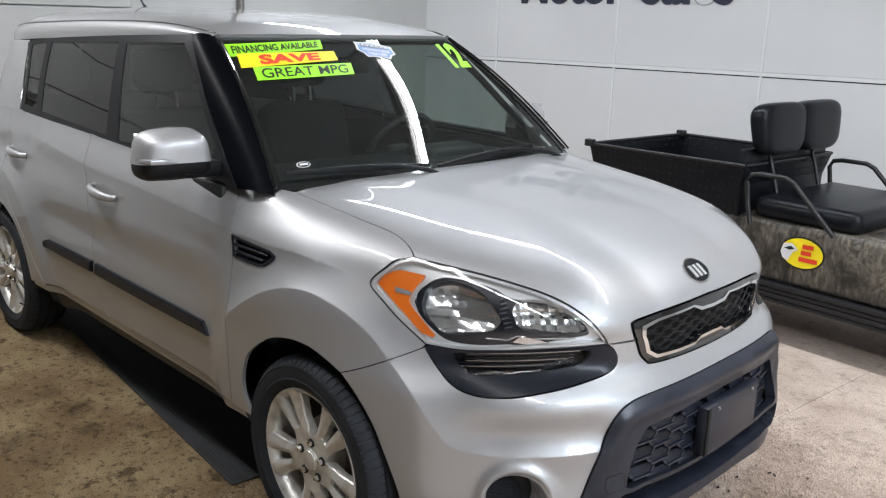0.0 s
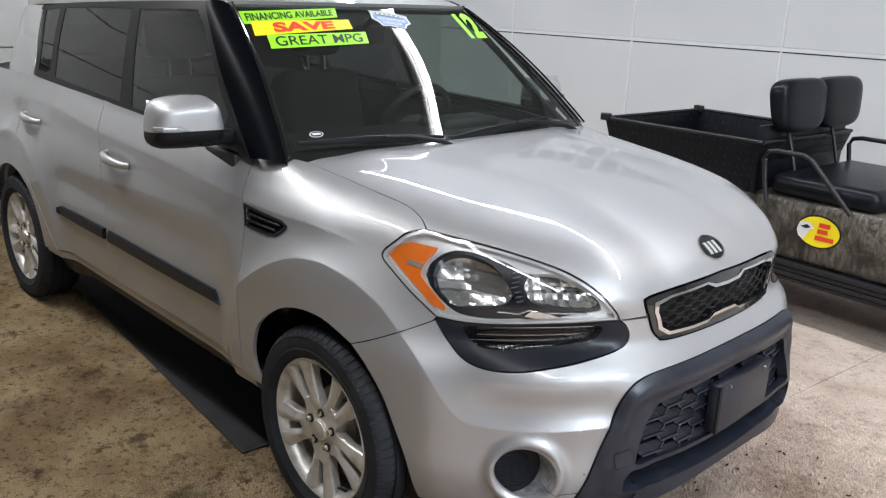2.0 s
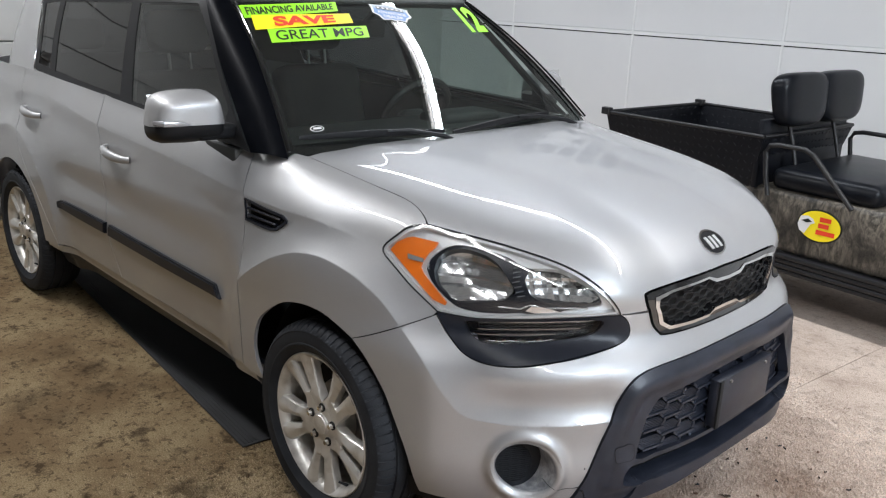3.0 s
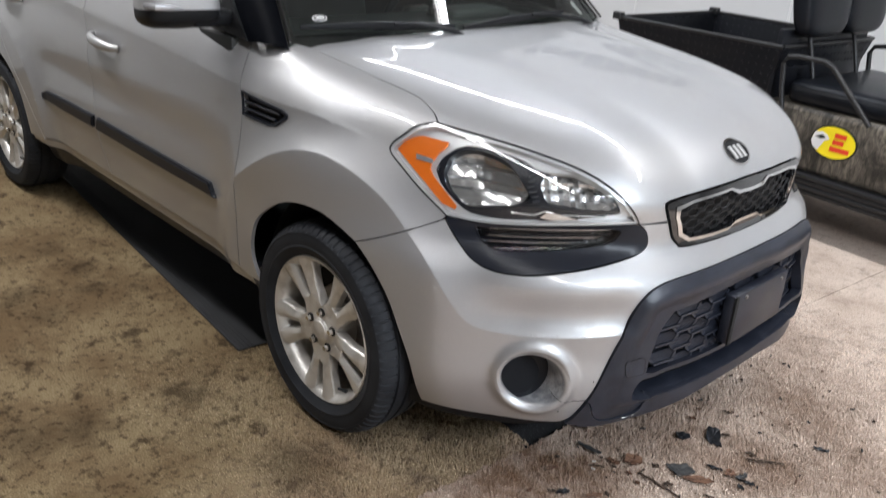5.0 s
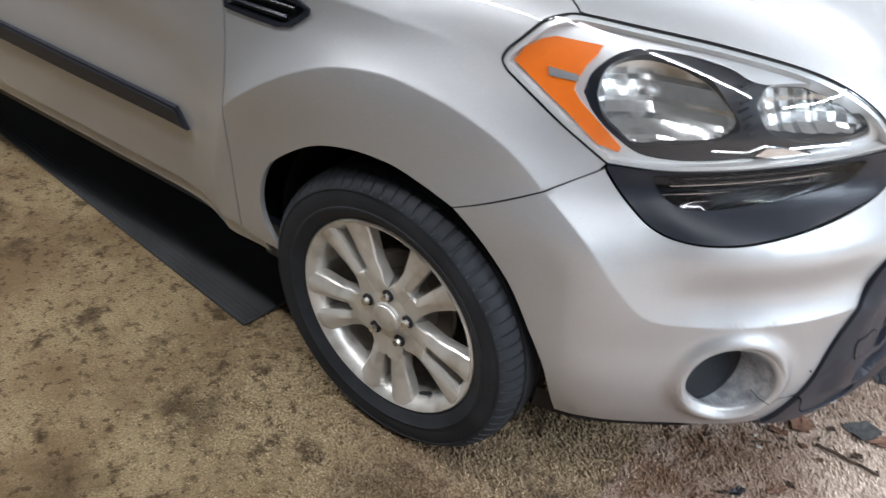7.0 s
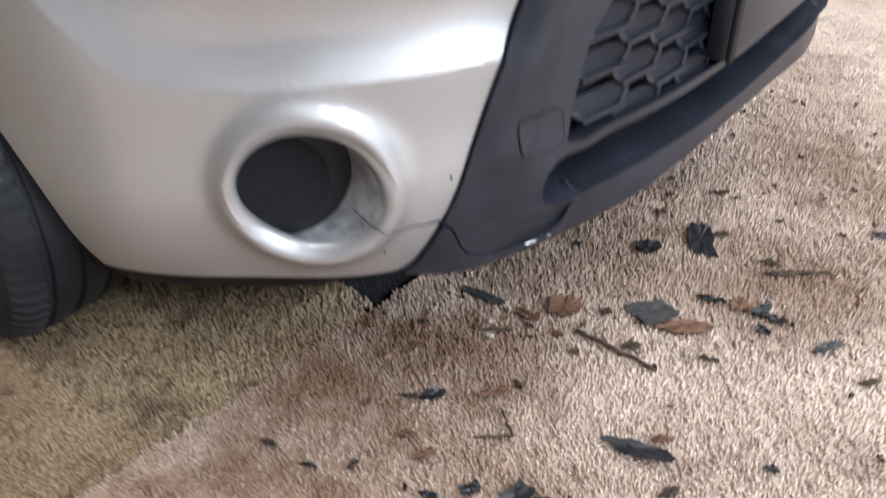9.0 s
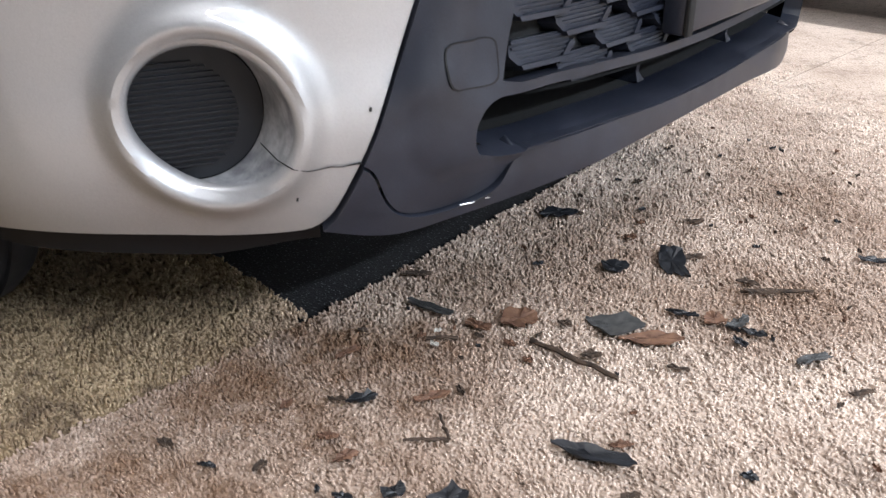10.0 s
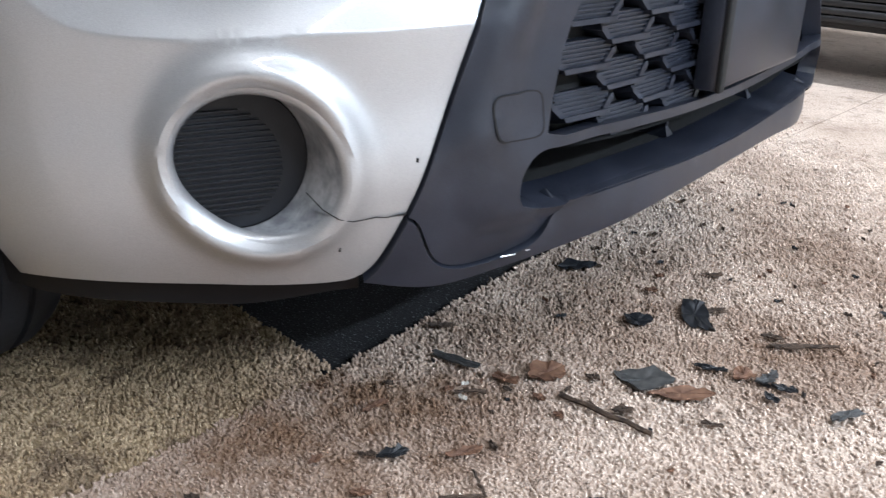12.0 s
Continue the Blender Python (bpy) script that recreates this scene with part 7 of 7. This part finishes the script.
def scrap(name, x, y, length, width, turn, mat, label, shape, category, seed, lift=0.010, curl=0.12):
    """A bent, thin flake with an uneven outline."""
    rng = random.Random(seed)
    n = 24
    pts = []
    bend = rng.uniform(-0.5, 0.5) * width / length
    skew = rng.uniform(-0.2, 0.2)
    torn = [rng.uniform(0.72, 1.14) for _ in range(n)]
    torn = [(torn[i - 1] + 4 * torn[i] + torn[(i + 1) % n]) / 6 for i in range(n)]
    for i in range(n):
        a = 2 * math.pi * i / n
        c, s = math.cos(a), math.sin(a)
        if shape == "leaf":
            # a blade with a drawn-out tip, its edge nicked
            along = c
            half = (1 - abs(along) ** 1.7) ** 0.75 * (1 + 0.25 * along)
            px = along * length / 2
            py = math.copysign(half, s) * width / 2 * torn[i] * rng.choice((1.0, 1.0, 1.15, 0.62)) if abs(s) > 0.01 else 0.0
            pts.append((px, py + bend * px * px / length * 2))
        else:
            r = min(1 / max(abs(c), abs(s)), 1.32)
            px = c * r * length / 2 * torn[i]
            py = s * r * width / 2 * torn[i - 3]
            pts.append((px + skew * py, py + bend * px * px / length * 2))
    v, f = [], []
    for top in (0.0009, -0.0009):
        for sc in (1.0, 0.5):
            for a, b in pts:
                z = curl * ((b * sc) ** 2 / max(width, 0.01) * 2.2 + (a * sc) ** 2 / length * 0.5) + rng.uniform(-0.0016, 0.0030) + 0.05 * abs(a * sc) * (1 if a * sc > length * 0.15 else 0)
                v.append((a * sc, b * sc, z + top))
        v.append((0, 0, top))
    k = 2 * n + 1
    for i in range(n):
        j = (i + 1) % n
        f += [(i, j, n + j, n + i), (n + i, n + j, 2 * n), (k + j, k + i, k + n + i, k + n + j), (k + n + j, k + n + i, k + 2 * n), (i, k + i, k + j, j)]
    ob = obj(name, v, f, mat, None, smooth=True)
    ob.matrix_basis = pose(x, y, lift, rng.uniform(-5, 5), rng.uniform(-5, 5), turn)
    return tagged(ob, label, category, "litter on the carpet")


def twig(x0, y0, x1, y1, r, seed, label="thin dry brown twig on the carpet"):
    rng = random.Random(seed)
    a, b = Vector((x0, y0, 0.009)), Vector((x1, y1, 0.011))
    pts = [a.lerp(b, i / 7) + Vector((rng.uniform(-1, 1), rng.uniform(-1, 1), rng.uniform(0, 1))) * (0.0018 if 0 < i < 7 else 0) for i in range(8)]
    v, f = tube(pts, [r * rng.uniform(0.7, 1.1) for _ in pts], 6)
    return tagged(obj("twig", v, f, BARK, None), label, "twig", "litter on the carpet")


BLACK_L, GREY_L, BROWN_L = "torn scrap of black plastic on the carpet", "curled grey dead leaf on the carpet", "dry brown leaf on the carpet"
scrap("plastic_scrap", 0.811, 0.034, 0.090, 0.043, 122, SCRAP, "rectangular scrap of black rubber on the carpet", "square", "scrap", 1, curl=0.03)
scrap("plastic_scrap", 0.752, -0.045, 0.046, 0.040, 20, SCRAP, BLACK_L, "leaf", "scrap", 2)
scrap("plastic_scrap", 0.569, 0.076, 0.070, 0.046, 40, SCRAP, BLACK_L, "leaf", "scrap", 3)
twig(0.768, -0.298, 0.905, -0.302, 0.0042, 4, "stout dark stick lying on the carpet")
scrap("dead_leaf", 0.725, -0.265, 0.062, 0.05, 70, LEAFBROWN, BROWN_L, "leaf", "leaf", 5)
scrap("dead_leaf", 0.838, -0.195, 0.085, 0.055, 20, LEAFGREY, GREY_L, "leaf", "leaf", 6)
scrap("dead_leaf", 0.893, -0.192, 0.090, 0.034, 35, LEAFBROWN, BROWN_L, "leaf", "leaf", 7)
scrap("bark_strip", 0.608, -0.322, 0.095, 0.017, 0, LEAFGREY, "narrow strip of grey bark on the carpet", "square", "bark", 8)
scrap("plastic_scrap", 0.683, -0.540, 0.042, 0.022, 60, SCRAP, BLACK_L, "leaf", "scrap", 9, curl=0.3)
scrap("dead_leaf", 0.956, -0.45, 0.100, 0.028, 14, SCRAP, "shrivelled black leaf on the carpet", "leaf", "leaf", 10, curl=0.35)
scrap("dead_leaf", 0.971, -0.412, 0.03, 0.014, 40, LEAFBROWN, BROWN_L, "leaf", "leaf", 11)
twig(0.935, 0.012, 1.02, 0.078, 0.003, 12)
scrap("bark_strip", 0.958, 0.028, 0.05, 0.012, 38, BARK, "small strip of brown bark on the carpet", "square", "bark", 13)
scrap("dead_leaf", 0.932, 0.045, 0.035, 0.018, 20, BARK, BROWN_L, "leaf", "leaf", 14)
scrap("dead_leaf", 0.970, -0.077, 0.045, 0.022, 70, LEAFGREY, GREY_L, "leaf", "leaf", 15)
scrap("plastic_scrap", 0.996, -0.088, 0.036, 0.018, 10, SCRAP, BLACK_L, "leaf", "scrap", 16)
scrap("plastic_scrap", 0.990, -0.122, 0.028, 0.018, -30, SCRAP, BLACK_L, "leaf", "scrap", 17)
scrap("bark_strip", 1.080, -0.100, 0.055, 0.016, 60, LEAFGREY, "narrow strip of grey bark on the carpet", "square", "bark", 18)
scrap("dead_leaf", 0.896, -0.105, 0.05, 0.02, 10, SCRAP, "shrivelled black leaf on the carpet", "leaf", "leaf", 19)
scrap("dead_leaf", 0.94, -0.09, 0.035, 0.03, 80, LEAFBROWN, BROWN_L, "leaf", "leaf", 20)
scrap("dead_leaf", 0.781, -0.232, 0.022, 0.018, 10, BARK, BROWN_L, "leaf", "leaf", 21)
scrap("pale_flake", 0.674, -0.392, 0.012, 0.007, 20, FLAKE, "small pale flake on the carpet", "square", "flake", 22)
scrap("pale_flake", 0.655, -0.362, 0.011, 0.006, 50, FLAKE, "small pale flake on the carpet", "square", "flake", 23)
twig(0.655, -0.385, 0.69, -0.36, 0.0028, 24)
scrap("dead_leaf", 0.598, -0.480, 0.038, 0.014, 70, LEAFBROWN, BROWN_L, "leaf", "leaf", 25)
scrap("dead_leaf", 0.748, -0.482, 0.048, 0.020, 55, LEAFBROWN, BROWN_L, "leaf", "leaf", 26)
scrap("dead_leaf", 0.703, -0.615, 0.028, 0.014, 30, LEAFBROWN, BROWN_L, "leaf", "leaf", 27)
scrap("dead_leaf", 0.743, -0.626, 0.034, 0.016, 70, LEAFBROWN, BROWN_L, "leaf", "leaf", 28)
scrap("dead_leaf", 0.660, -0.560, 0.024, 0.009, 30, BARK, BROWN_L, "leaf", "leaf", 29)
scrap("plastic_scrap", 0.569, -0.742, 0.028, 0.012, 10, BARK, BLACK_L, "leaf", "scrap", 30)
scrap("plastic_scrap", 0.636, -0.733, 0.022, 0.009, 30, SCRAP, BLACK_L, "leaf", "scrap", 31)
scrap("bark_strip", 1.150, -0.138, 0.035, 0.010, 60, BARK, "small strip of brown bark on the carpet", "square", "bark", 32)
scrap("bark_strip", 1.060, 0.242, 0.045, 0.014, 20, SCRAP, "small strip of dark bark on the carpet", "square", "bark", 33)
scrap("dead_leaf", 0.772, 0.196, 0.04, 0.014, 40, BARK, BROWN_L, "leaf", "leaf", 34)
scrap("dead_leaf", 0.718, 0.070, 0.024, 0.016, 10, LEAFBROWN, BROWN_L, "leaf", "leaf", 35)
scrap("bark_strip", 0.525, -0.256, 0.036, 0.012, 30, BARK, "small strip of brown bark on the carpet", "square", "bark", 36)
scrap("bark_strip", 0.954, -0.234, 0.028, 0.010, 20, BARK, "small strip of brown bark on the carpet", "square", "bark", 37)
scrap("bark_strip", 0.690, -0.316, 0.042, 0.018, 0, LEAFBROWN, "small strip of brown bark on the carpet", "square", "bark", 38)
twig(0.775, -0.50, 0.815, -0.53, 0.0022, 39)
twig(0.815, -0.53, 0.775, -0.565, 0.0022, 40)
scrap("dead_leaf", 0.85, -0.278, 0.03, 0.02, 40, BARK, BROWN_L, "leaf", "leaf", 41)
scrap("bark_strip", 0.832, 0.068, 0.036, 0.012, 40, BARK, "small strip of brown bark on the carpet", "square", "bark", 42)
scrap("plastic_scrap", 0.835, -0.672, 0.075, 0.04, 25, SCRAP, BLACK_L, "square", "scrap", 43, curl=0.2)
scrap("plastic_scrap", 0.874, -0.604, 0.042, 0.034, 70, SCRAP, BLACK_L, "square", "scrap", 44, curl=0.25)
scrap("plastic_scrap", 0.925, -0.592, 0.065, 0.03, 0, SCRAP, BLACK_L, "leaf", "scrap", 45, curl=0.25)
scrap("plastic_scrap", 0.824, -0.632, 0.026, 0.018, 60, SCRAP, BLACK_L, "square", "scrap", 46)
scrap("plastic_scrap", 0.787, -0.672, 0.026, 0.014, 20, SCRAP, BLACK_L, "leaf", "scrap", 47)
scrap("dead_leaf", 1.019, -0.484, 0.03, 0.016, 60, BARK, BROWN_L, "leaf", "leaf", 48)

# crumbs trodden into the pile
rng = random.Random(77)
for i in range(96):
    x, y = rng.uniform(0.55, 1.35), rng.uniform(-0.95, 0.75)
    mt, lb, ct = rng.choice(((BARK, "small crumb of brown bark on the carpet", "bark"), (SCRAP, "tiny black crumb of rubber on the carpet", "scrap"), (LEAFBROWN, "small bit of dry brown leaf on the carpet", "leaf")))
    big = rng.uniform(0.007, 0.022) ** 1.0
    scrap({"bark": "bark_strip", "scrap": "plastic_scrap", "leaf": "dead_leaf"}[ct], x, y, big, big * rng.uniform(0.35, 0.7), rng.uniform(0, 180), mt, lb, "leaf", ct, 100 + i, lift=0.008)
